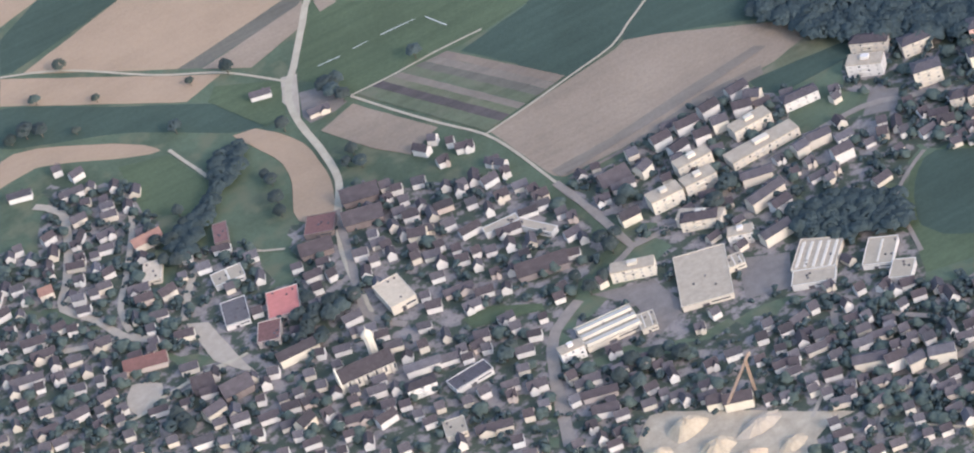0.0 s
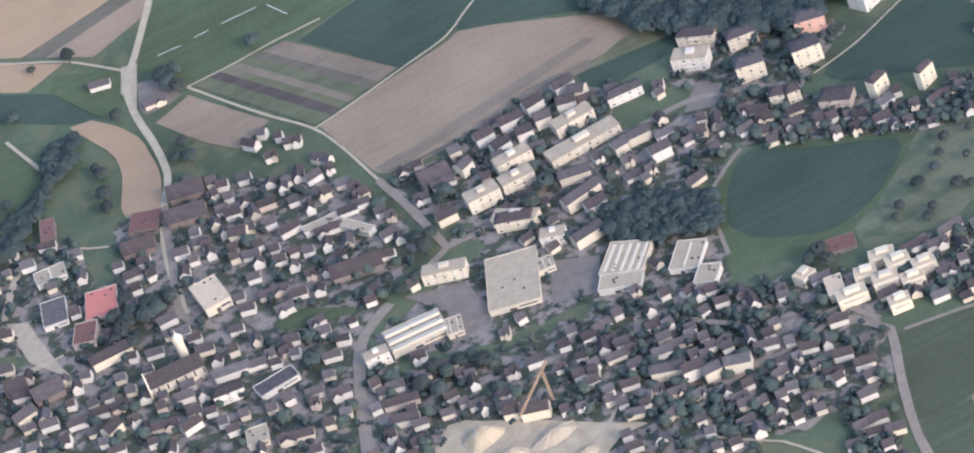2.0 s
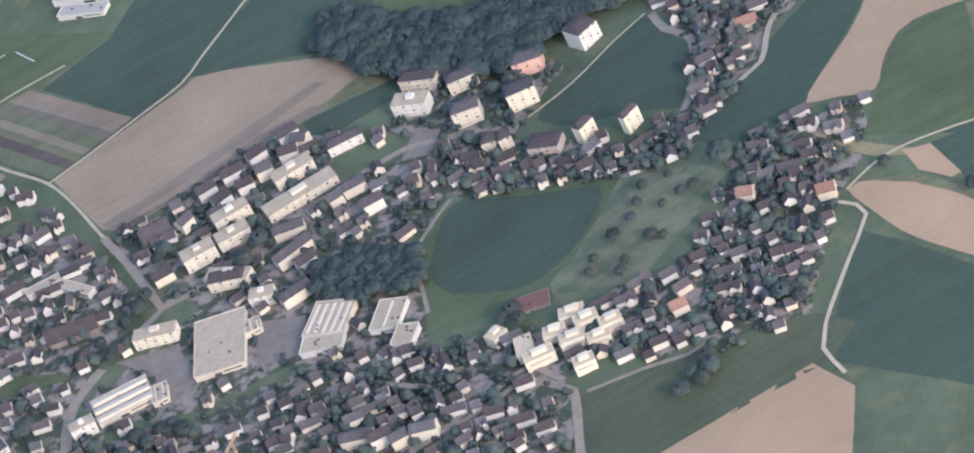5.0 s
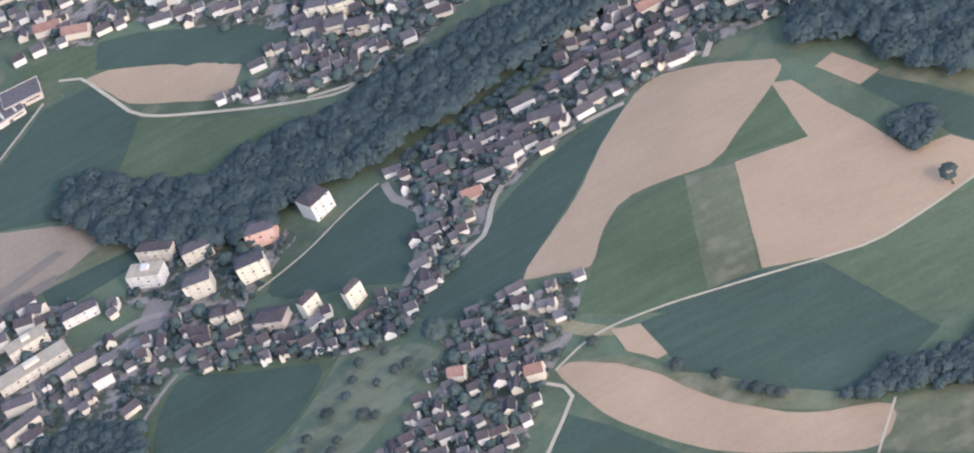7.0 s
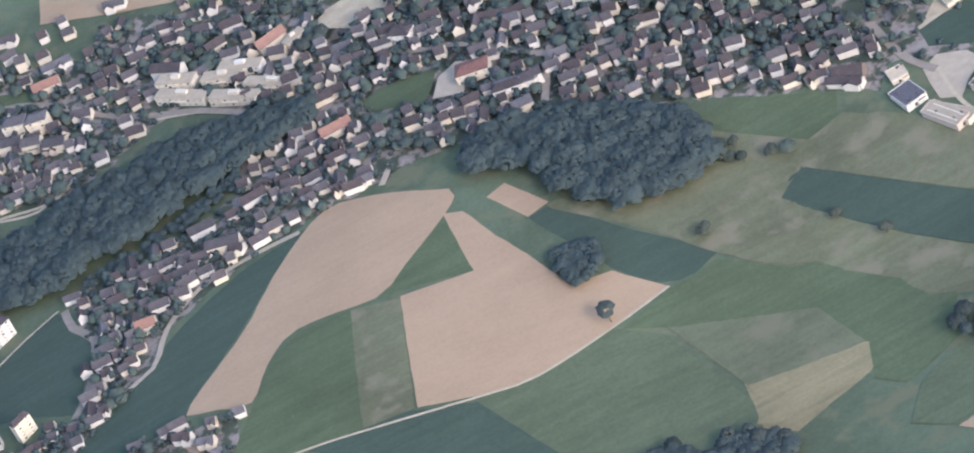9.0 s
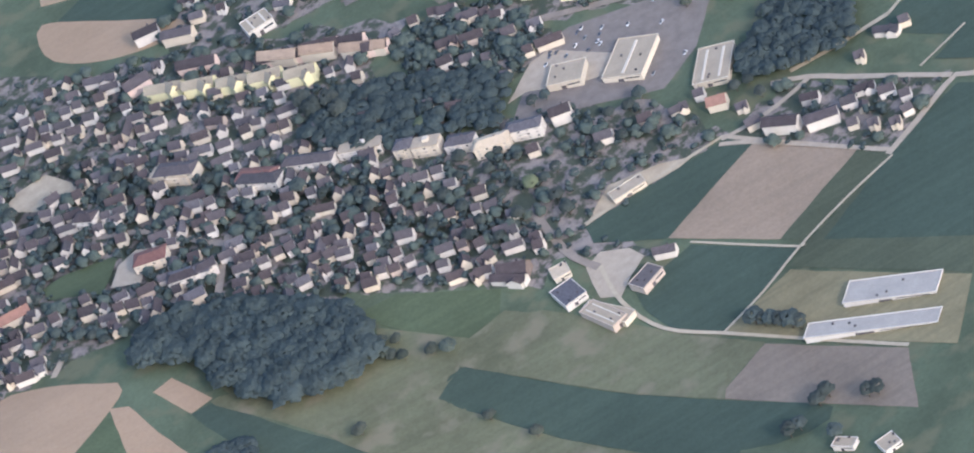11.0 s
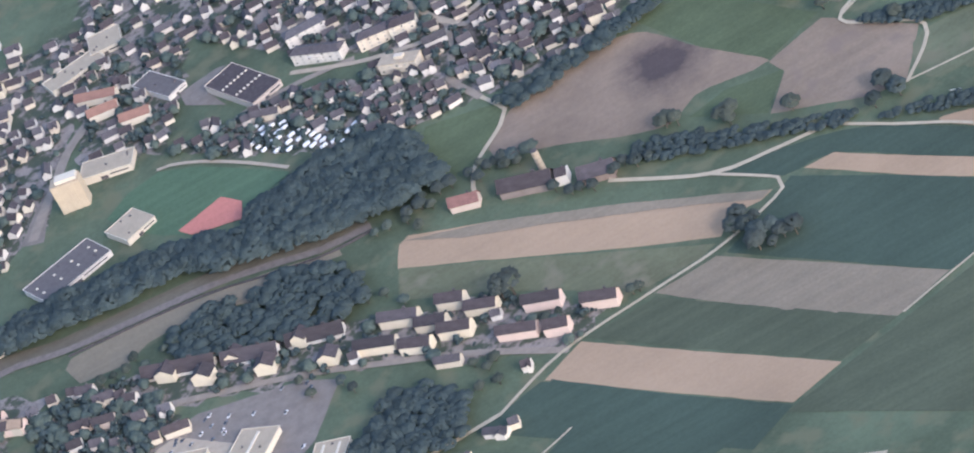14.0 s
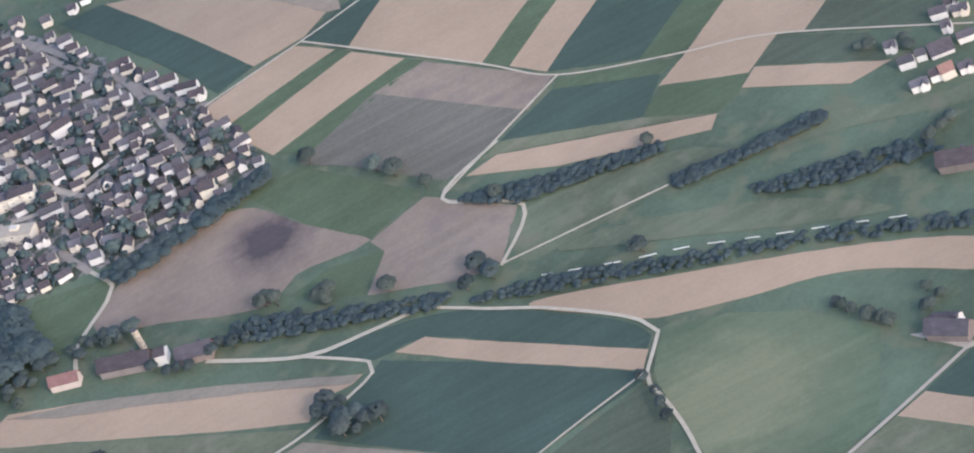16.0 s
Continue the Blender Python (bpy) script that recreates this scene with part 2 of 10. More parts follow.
# ---- mesh helpers ----
def link(name, verts, faces, mats, parent=None, label="", smooth=False, midx=None):
    me = bpy.data.meshes.new(name)
    me.from_pydata(verts, [], faces)
    for m in (mats if isinstance(mats, (list, tuple)) else [mats]):
        me.materials.append(m)
    if midx:
        for p, k in zip(me.polygons, midx):
            p.material_index = k
    if smooth:
        for p in me.polygons:
            p.use_smooth = True
    me.update()
    ob = new(name, me)
    if parent is not None:
        ob.parent = parent
    if label:
        ob["label"] = label
    return ob


def bulk(name, vs, fs, mat):
    """One mesh of very many triangles."""
    v, f = np.concatenate(vs), np.concatenate(fs)
    me = bpy.data.meshes.new(name)
    me.vertices.add(len(v))
    me.vertices.foreach_set("co", v.astype(np.float32).ravel())
    me.loops.add(len(f) * 3)
    me.loops.foreach_set("vertex_index", f.astype(np.int32).ravel())
    me.polygons.add(len(f))
    me.polygons.foreach_set("loop_start", np.arange(0, len(f) * 3, 3, dtype=np.int32))
    me.polygons.foreach_set("use_smooth", np.ones(len(f), dtype=bool))
    me.materials.append(mat)
    me.update(calc_edges=True)
    return new(name, me)


def part(name, bm, material, parent, label=""):
    me = bpy.data.meshes.new(name)
    bm.to_mesh(me)
    bm.free()
    me.materials.append(material)
    ob = new(name, me)
    ob.parent = parent
    if label:
        ob["label"] = label
    return ob


def box(bm, x0, y0, z0, x1, y1, z1):
    v = [bm.verts.new(c) for c in ((x0, y0, z0), (x1, y0, z0), (x1, y1, z0), (x0, y1, z0), (x0, y0, z1), (x1, y0, z1), (x1, y1, z1), (x0, y1, z1))]
    for f in ((3, 2, 1, 0), (4, 5, 6, 7), (0, 1, 5, 4), (1, 2, 6, 5), (2, 3, 7, 6), (3, 0, 4, 7)):
        bm.faces.new([v[k] for k in f])


def boxed(*args):
    bm = bmesh.new()
    box(bm, *args)
    return bm


def smooth_line(pts, closed=False, step=3.0):
    """A curve through the corners (Catmull-Rom), cut into even short steps."""
    n = len(pts)
    out = []
    for i in range(n if closed else n - 1):
        p = [pts[(i + k) % n] if closed else pts[min(max(i + k, 0), n - 1)] for k in (-1, 0, 1, 2)]
        d = math.dist(p[1], p[2])
        m = max(1, int(d / step))
        for j in range(m):
            t = j / m
            out.append(tuple(0.5 * ((2 * p[1][c]) + (p[2][c] - p[0][c]) * t + (2 * p[0][c] - 5 * p[1][c] + 4 * p[2][c] - p[3][c]) * t * t
                                    + (3 * p[1][c] - p[0][c] - 3 * p[2][c] + p[3][c]) * t ** 3) for c in (0, 1)))
    if not closed:
        out.append(tuple(pts[-1]))
    return out


def straight_line(pts, step=2.5):
    out = []
    for a, b in zip(pts, pts[1:] + pts[:1]):
        m = max(1, int(math.dist(a, b) / step))
        out += [(a[0] + (b[0] - a[0]) * j / m, a[1] + (b[1] - a[1]) * j / m) for j in range(m)]
    return out


def inside(x, y, ring):
    hit = False
    for (ax, ay), (bx, by) in zip(ring, ring[1:] + ring[:1]):
        if (ay > y) != (by > y) and x < (bx - ax) * (y - ay) / (by - ay) + ax:
            hit = not hit
    return hit


RNG = random.Random(7)


def field(material, pts, label, rise=0.06, curved=False, name="field", ragged=0.1):
    """A plot of land draped on the terrain, with a slightly uneven border."""
    ring = smooth_line(pts, True) if curved else straight_line(pts)
    ring = [(x + RNG.uniform(-ragged, ragged), y + RNG.uniform(-ragged, ragged)) for x, y in ring]
    xs, ys = [q[0] for q in ring], [q[1] for q in ring]
    pv = [Vector(q) for q in ring]
    g = 8.0
    for i in range(int(min(xs) // g), int(max(xs) // g) + 1):
        for j in range(int(min(ys) // g), int(max(ys) // g) + 1):
            x, y = i * g + 0.3, j * g + 0.2
            if inside(x, y, ring):
                pv.append(Vector((x, y)))
    n = len(ring)
    vs, _, fs, *_ = delaunay_2d_cdt(pv, [(k, (k + 1) % n) for k in range(n)], [list(range(n))], 1, 1e-4)
    ob = link(name, [(v.x, v.y, height(v.x, v.y) + 0.55 * rise) for v in vs], [list(f) for f in fs], material)
    return tagged(ob, label, "field", "fields", "structure")


def strip(name, pts, width, material, label, rise=0.16, category="road", curved=True):
    """A road, track or rail bed of even width, draped on the terrain."""
    line = smooth_line(pts) if curved else pts
    vs, fs = [], []
    for k, (x, y) in enumerate(line):
        a, b = line[max(k - 1, 0)], line[min(k + 1, len(line) - 1)]
        dx, dy = b[0] - a[0], b[1] - a[1]
        d = math.hypot(dx, dy) or 1
        for s in (-0.5, 0.5):
            w = width * (1 + RNG.uniform(-0.08, 0.08))
            u, v = x - dy / d * s * w, y + dx / d * s * w
            vs.append((u, v, height(u, v) + rise))
        if k:
            fs.append((2 * k - 2, 2 * k, 2 * k + 1, 2 * k - 1))
    ob = link(name, vs, fs, material)
    return tagged(ob, label, category, "roads", "structure")


# ---- ground: one sheet to the horizon ----
def axis(lo, hi, step):
    a = [lo + k * step for k in range(int((hi - lo) / step) + 1)]
    out, d = [], step
    lo2, hi2 = a[0], a[-1]
    left, right = [], []
    for _ in range(9):
        d *= 1.9
        lo2 -= d
        hi2 += d
        left.append(lo2)
        right.append(hi2)
    return left[::-1] + a + right


gx, gy = axis(-340.0, 500.0, 8.0), axis(620.0, 1160.0, 8.0)
nx = len(gx)
gv = [(x, y, height(x, y)) for y in gy for x in gx]
gf = [(j * nx + i, j * nx + i + 1, (j + 1) * nx + i + 1, (j + 1) * nx + i) for j in range(len(gy) - 1) for i in range(nx - 1)]
tagged(link("ground", gv, gf, LAND), "rough dark green grassland of the river valley", "ground", "", "structure")

# ---- fields ----
field(CROPS['crop'](-2.81), [(-207.1, 997.1), (-195.9, 1005.6), (-181.7, 992.8), (-208.6, 983.6), (-211.1, 984.6)], 'dark green crop field beyond the farm road', rise=0.0600)
field(CROPS['soil'](1.27), [(-215.5, 997.5), (-204.9, 1031.8), (-189.7, 1011.5), (-195.9, 1005.6), (-205.7, 1001.5)], 'pale tan ploughed field corner', rise=0.0612)
field(CROPS['soil'](-0.74), [(-207.1, 981.7), (-181.7, 992.8), (-159.0, 1000.5), (-134.6, 977.2), (-153.4, 967.1), (-179.7, 960.1)], 'wide pale tan ploughed field beside the road', rise=0.0624)
field(CROPS['stubblegrey'](0.28), [(-179.7, 960.1), (-153.4, 967.1), (-134.6, 977.2), (-131.5, 974.1), (-151.8, 962.8), (-175.4, 956.8)], 'striped olive and brown stubble field', rise=0.0636)
field(CROPS['soil'](-0.68), [(-211.5, 983.3), (-172.9, 951.9), (-177.0, 950.0), (-182.0, 947.6), (-214.5, 973.7)], 'narrow tan ploughed strip below the road', rise=0.0648)
field(CROPS['crop'](-0.66), [(-214.9, 972.4), (-193.1, 955.3), (-177.0, 942.2), (-169.0, 929.9), (-175.1, 928.1), (-196.1, 946.2), (-219.1, 959.1)], 'dark green crop band', rise=0.0660, curved=True)
field(CROPS['soil'](-0.62), [(-220.5, 954.4), (-212.7, 953.6), (-197.3, 942.5), (-191.8, 934.7), (-198.9, 937.6), (-214.7, 947.1), (-223.4, 945.1)], 'curved tan field edge beside the hamlet', rise=0.0672, curved=True)
field(CROPS['grass'](1.52), [(-191.2, 932.2), (-187.9, 918.0), (-190.1, 903.3), (-202.0, 915.6), (-201.0, 935.3)], 'light green meadow at the hamlet', rise=0.0684)
field(CROPS['grass'](-0.80), [(-149.3, 963.1), (-112.9, 926.0), (-129.6, 922.6), (-153.5, 924.1), (-160.8, 938.3)], 'green allotment meadow with pale fence lines', rise=0.0708)
field(CROPS['crop'](2.05), [(-130.7, 920.8), (-113.1, 925.6), (-94.7, 909.7), (-106.5, 897.8), (-116.9, 894.0)], 'dark green crop field between two tracks', rise=0.0720)
field(CROPS['crop'](2.59), [(-91.8, 913.2), (-75.0, 896.6), (-79.7, 884.2), (-102.9, 898.4), (-104.3, 898.3)], 'dark green crop field along the track', rise=0.0756)
field(CROPS['soilgrey'](0.23), [(-136.6, 889.3), (-106.5, 896.3), (-102.9, 898.4), (-77.8, 880.9), (-73.5, 874.0), (-77.5, 869.5), (-100.2, 866.6), (-105.1, 864.5), (-130.6, 863.4), (-132.4, 865.6)], 'large greyish tan ploughed field above the village', rise=0.0768)
field(CROPS['meadow'](0.40), [(-88.8, 866.6), (-74.8, 872.5), (-70.7, 869.8), (-68.9, 864.7), (-79.2, 865.7)], 'pale green wedge of meadow', rise=0.0780)
field(CROPS['crop'](-0.07), [(-90.3, 866.2), (-68.9, 864.7), (-67.3, 859.5), (-72.7, 859.3), (-86.7, 857.8), (-90.0, 861.0)], 'dark green wedge of crop', rise=0.0792)
field(CROPS['grass'](-0.73), [(-89.9, 784.7), (-86.8, 797.2), (-83.8, 807.7), (-77.7, 817.6), (-69.7, 818.6), (-49.7, 800.6), (-47.1, 796.9), (-50.9, 793.0), (-60.0, 784.7), (-66.8, 780.9), (-67.4, 777.1), (-80.8, 782.1)], 'grass border around the oval crop field', rise=0.0804)
field(CROPS['crop'](-0.68), [(-77.3, 815.3), (-72.1, 818.3), (-64.5, 810.6), (-50.7, 799.4), (-50.9, 795.8), (-58.4, 787.5), (-67.2, 783.5), (-73.6, 785.1), (-82.4, 793.1), (-84.3, 798.6), (-81.6, 807.7)], 'oval dark green crop field inside the village', rise=0.1416, curved=True)
field(CROPS['orchard'](-0.65), [(-46.8, 797.8), (-33.6, 787.8), (-30.7, 781.8), (-39.2, 775.5), (-50.0, 769.7), (-54.4, 767.8), (-67.4, 777.1), (-66.8, 780.9), (-60.0, 784.7), (-50.9, 793.0)], 'olive orchard meadow on the slope', rise=0.0828)
field(CROPS['crop'](0.42), [(-52.8, 829.4), (-44.1, 834.5), (-27.2, 842.1), (-24.9, 839.3), (-23.0, 825.0), (-27.6, 812.2), (-30.7, 807.5), (-37.6, 814.1), (-48.2, 821.5)], 'dark green triangular crop field beside the flats', rise=0.0840, curved=True)
field(CROPS['crop'](-2.41), [(-118.6, 921.1), (-101.5, 938.6), (-88.4, 930.3), (-76.2, 924.0), (-105.6, 897.5), (-116.9, 894.5), (-123.6, 906.4)], 'dark green crop field beside the farm track', rise=0.0852)
field(CROPS['crop'](0.71), [(-75.5, 922.8), (-64.7, 922.2), (-59.4, 904.0), (-69.9, 886.9), (-81.0, 885.4), (-104.1, 898.0)], 'dark teal crop field beyond the track', rise=0.0864)
field(CROPS['grass'](-0.79), [(-59.4, 904.0), (-30.9, 875.5), (-40.2, 871.4), (-50.6, 872.2), (-71.7, 881.1), (-80.7, 886.4), (-69.9, 886.9)], 'mid green meadow along the woods', rise=0.0876)
field(CROPS['crop'](0.63), [(-31.7, 796.0), (-21.1, 803.5), (-5.7, 814.8), (8.5, 821.2), (21.5, 823.3), (26.0, 826.0), (22.8, 823.2), (13.4, 816.0), (2.7, 803.3), (-7.3, 793.3), (-12.5, 787.3), (-24.9, 787.6)], 'long dark green crop strip along the housing edge', rise=0.0788, curved=True)
field(CROPS['soil'](-2.39), [(-12.4, 787.7), (-7.3, 793.3), (3.2, 802.8), (13.4, 816.0), (24.7, 825.7), (33.9, 822.8), (43.0, 815.8), (46.6, 810.3), (32.7, 797.3), (25.9, 792.4), (11.5, 794.7), (3.9, 788.9), (-1.3, 781.1), (-7.1, 784.5)], 'pale tan ploughed field curving over the hill', rise=0.1100, curved=True)
field(CROPS['grass'](0.70), [(26.7, 792.2), (43.0, 805.9), (43.0, 787.3)], 'green triangular plot between two ploughed fields', rise=0.0912)
field(CROPS['soil'](1.37), [(43.1, 807.0), (46.5, 805.0), (49.5, 793.7), (52.6, 784.9), (56.4, 772.1), (63.6, 771.1), (70.7, 761.0), (58.6, 757.2), (44.2, 753.7), (36.5, 754.3), (23.5, 759.1), (29.8, 789.5), (43.0, 787.3)], 'pale tan ploughed field on the hilltop', rise=0.1124)
field(CROPS['grass'](-1.79), [(-7.8, 771.0), (-0.8, 780.6), (5.3, 789.7), (11.3, 793.8), (21.1, 792.4), (13.8, 760.4), (2.2, 762.3)], 'bright green meadow strip on the hill', rise=0.0936)
field(CROPS['meadow'](1.35), [(21.1, 792.4), (29.7, 789.1), (23.1, 759.3), (13.8, 760.4)], 'pale green mown strip on the hill', rise=0.0948)
field(CROPS['soil'](-1.14), [(51.2, 805.6), (55.2, 807.1), (60.2, 796.3), (55.8, 794.7)], 'small tan ploughed plot below the wood', rise=0.0960)
field(CROPS['crop'](-0.96), [(55.8, 794.7), (60.1, 795.0), (68.9, 781.0), (80.8, 763.9), (75.7, 761.3), (69.4, 763.2), (63.8, 771.8), (62.5, 776.2)], 'dark green crop strip below the wood', rise=0.0872, curved=True)
field(CROPS['grassblue'](-1.30), [(33.0, 753.9), (58.6, 757.2), (65.4, 752.3), (73.3, 723.4), (59.3, 720.3), (40.7, 733.7)], 'wide blue green cereal field', rise=0.0984)
field(CROPS['crop'](2.50), [(3.1, 761.6), (22.1, 759.2), (33.0, 753.9), (40.7, 733.7)], 'dark green crop field beside the track', rise=0.0996)
field(CROPS['pasture'](1.88), [(60.0, 756.2), (76.7, 745.7), (89.5, 740.1), (88.8, 732.4), (73.1, 730.4), (67.1, 749.2)], 'pale mown meadow', rise=0.1008)
field(CROPS['straw'](-0.19), [(73.1, 730.4), (93.9, 726.4), (92.2, 719.0), (85.0, 716.6), (76.4, 713.4), (71.9, 718.0)], 'straw coloured patch of dry grass', rise=0.1020)
field(CROPS['meadow'](2.32), [(59.7, 795.7), (72.5, 791.2), (85.8, 788.2), (101.2, 775.2), (92.7, 768.7), (96.3, 759.9), (109.7, 740.7), (114.9, 728.0), (113.1, 723.8), (91.2, 747.2), (80.6, 765.0), (69.2, 781.8)], 'rough olive pasture below the village', rise=0.1032, curved=True)
field(CROPS['crop'](-0.19), [(0.9, 760.5), (31.4, 754.6), (43.4, 727.0), (36.9, 723.4), (24.6, 720.6), (13.8, 730.6), (2.8, 743.8), (2.2, 749.8)], 'dark green crop field under the track', rise=0.1044)
field(CROPS['soil'](2.14), [(-15.4, 760.0), (-9.6, 758.0), (-2.0, 749.6), (2.5, 740.0), (8.9, 729.8), (16.8, 721.0), (29.3, 714.3), (23.8, 706.2), (13.4, 712.3), (0.5, 723.0), (-10.4, 739.9), (-13.6, 750.2)], 'long tan ploughed field curving round the slope', rise=0.1356, curved=True)
field(CROPS['soilgrey'](-1.35), [(-16.2, 785.7), (-14.3, 784.8), (-12.7, 777.6), (-13.1, 775.3), (-14.3, 777.0), (-15.6, 781.7)], 'tan bank of bare earth beside the track', rise=0.1068)
field(CROPS['crop'](-0.95), [(-33.8, 723.0), (-32.1, 728.8), (-20.7, 744.9), (-18.0, 749.2), (-11.9, 740.0), (-4.1, 725.2), (4.1, 714.5), (15.1, 705.7), (6.1, 682.0), (-12.7, 696.0)], 'dark green crop field below the slope', rise=0.1080)
field(CROPS['meadow'](2.43), [(23.8, 704.7), (30.0, 714.7), (46.3, 710.7), (48.1, 701.5), (38.6, 691.9)], 'mown meadow strip beside the curved field', rise=0.1092)
field(CROPS['grassdark'](3.12), [(-73.6, 747.9), (-50.5, 742.4), (-31.9, 736.2), (-26.8, 728.7), (-33.9, 723.4), (-69.0, 724.1), (-74.9, 721.0), (-78.8, 724.4)], 'green meadow below the housing', rise=0.1104)
field(CROPS['soil'](0.04), [(-69.1, 723.6), (-36.9, 725.0), (-33.1, 714.9), (-45.9, 686.5), (-65.2, 697.1), (-72.3, 702.0)], 'tan ploughed field below the village', rise=0.1116)
field(CROPS['grassdark'](-1.73), [(-79.8, 723.4), (-69.4, 722.9), (-72.7, 702.4), (-80.8, 709.3)], 'green strip below the ploughed field', rise=0.1128)
field(CROPS['crop'](2.37), [(68.2, 941.0), (84.9, 955.2), (104.1, 935.4), (94.1, 927.1), (85.8, 920.2), (83.6, 916.1), (61.9, 937.1)], 'dark green crop field behind the factory', rise=0.1140)
field(CROPS['grass'](-0.82), [(104.1, 935.4), (116.7, 922.0), (103.9, 910.4), (94.9, 918.5), (86.8, 921.7), (94.1, 927.1)], 'green meadow behind the factory', rise=0.1152)
field(CROPS['soil'](-0.77), [(65.0, 967.8), (83.7, 949.7), (80.3, 946.7), (68.4, 942.0), (60.8, 945.9)], 'tan ploughed field beside the dark crop', rise=0.1164)
field(CROPS['soil'](-0.75), [(59.6, 939.4), (73.5, 926.5), (85.3, 914.4), (82.5, 910.9), (71.0, 913.9), (61.6, 921.0), (57.6, 928.8)], 'tan ploughed field below the crop', rise=0.1176, curved=True)
field(CROPS['olivesoil'](-0.31), [(126.6, 881.8), (128.3, 884.5), (137.7, 884.4), (150.4, 883.2), (161.4, 880.8), (168.9, 879.5), (181.8, 875.2), (181.9, 873.3), (172.9, 875.6), (168.0, 876.8), (163.6, 872.7), (154.8, 878.2), (149.5, 877.4), (142.8, 876.9), (138.1, 873.7), (128.5, 875.1)], 'olive brown field strip along the railway', rise=0.1188)
field(CROPS['soil'](2.50), [(190.0, 861.0), (192.1, 867.7), (194.3, 869.0), (209.4, 860.5), (231.0, 846.6), (251.7, 831.2), (255.8, 828.1), (253.0, 826.8), (246.8, 827.4), (243.9, 822.8), (229.8, 832.3), (217.3, 841.6), (201.4, 853.2)], 'tan ploughed field beside the farm', rise=0.1200)
field(CROPS['meadow'](-0.66), [(190.2, 861.0), (213.1, 844.2), (242.5, 821.5), (238.4, 819.9), (228.4, 819.5), (218.4, 827.6), (204.5, 840.1), (187.9, 851.6)], 'pale green meadow below the ploughed field', rise=0.1212)
field(CROPS['stubble'](-0.84), [(228.9, 816.9), (241.5, 818.1), (274.5, 781.3), (262.9, 776.1), (247.3, 793.0)], 'greyish brown stubble field beside the road', rise=0.1224)
field(CROPS['grassdark'](-0.86), [(214.8, 814.4), (228.6, 815.7), (262.9, 776.1), (251.1, 772.2), (234.8, 790.9)], 'deep green crop band', rise=0.1236)
field(CROPS['soil'](-0.85), [(204.9, 809.0), (213.6, 814.4), (251.0, 771.7), (240.4, 767.6)], 'tan ploughed band beside the road', rise=0.1248)
field(CROPS['crop'](2.32), [(190.4, 804.3), (204.3, 809.0), (240.3, 767.1), (230.9, 760.9)], 'dark green crop band beside the road', rise=0.1260)
field(CROPS['crop'](2.28), [(243.2, 817.6), (251.5, 822.8), (259.7, 829.3), (277.5, 812.2), (299.1, 789.5), (298.2, 787.1), (274.5, 781.3)], 'wide dark green crop field in the road bend', rise=0.1272)
field(CROPS['crop'](2.36), [(249.0, 840.7), (261.2, 837.9), (273.9, 832.8), (286.2, 821.7), (299.7, 806.2), (303.3, 797.9), (301.6, 795.1), (283.8, 812.9), (268.4, 829.2), (258.8, 830.2)], 'dark green crop field above the tan strip', rise=0.1184, curved=True)
field(CROPS['soil'](2.34), [(262.5, 829.5), (268.4, 829.2), (283.8, 812.9), (301.7, 794.6), (299.2, 789.8), (277.5, 812.2)], 'narrow tan ploughed strip inside dark crop', rise=0.1696)
field(CROPS['grassdark'](0.33), [(238.8, 766.0), (297.9, 786.3), (301.7, 779.0), (292.4, 752.6), (266.4, 740.5)], 'wide deep green meadow beside the track', rise=0.1308)
field(CROPS['soil'](0.43), [(266.4, 740.5), (292.4, 752.6), (298.8, 738.6), (281.6, 720.9), (264.5, 736.2)], 'tan ploughed field beyond the meadow', rise=0.1320)
field(DAMP_FIELD, [(214.5, 881.6), (222.2, 890.3), (230.7, 892.4), (247.8, 892.7), (257.6, 878.2), (267.1, 864.0), (258.5, 865.0), (252.2, 865.4), (245.8, 861.3), (236.8, 865.3), (228.3, 871.1), (215.0, 878.5)], 'brown tilled field with a dark damp patch', rise=0.1332, curved=True)
field(CROPS['grass'](-0.95), [(249.4, 895.7), (261.6, 894.9), (279.3, 870.1), (267.3, 864.5), (257.6, 878.2)], 'green meadow beside the estate', rise=0.1344)
field(CROPS['soilbrown'](-0.86), [(267.0, 863.7), (279.3, 868.2), (293.5, 852.0), (286.3, 838.4), (279.7, 839.1), (262.3, 849.1), (268.6, 858.8)], 'brown tilled field beside the lane', rise=0.1356)
field(CROPS['grass'](2.45), [(249.3, 860.3), (257.7, 862.4), (268.5, 859.5), (262.2, 849.7)], 'small green plot between tilled fields', rise=0.1368)
field(CROPS['grass'](1.09), [(196.9, 881.0), (206.0, 898.3), (219.3, 894.1), (220.4, 889.7), (210.5, 878.6)], 'bright green meadow beside the woods', rise=0.1380)
field(CROPS['pitch'](-0.85), [(143.8, 923.4), (149.1, 928.3), (156.3, 930.0), (164.4, 924.1), (179.6, 906.8), (172.5, 904.1), (169.6, 903.3), (168.0, 902.4), (156.7, 904.7), (152.3, 908.4), (146.3, 917.0)], 'mown sports field', rise=0.1392)
field(CROPS['redsand'](2.81), [(155.6, 907.0), (161.1, 909.1), (165.5, 910.6), (168.9, 905.7), (167.6, 900.1), (161.3, 902.2), (157.7, 903.5)], 'red surfaced sports court', rise=0.2804)
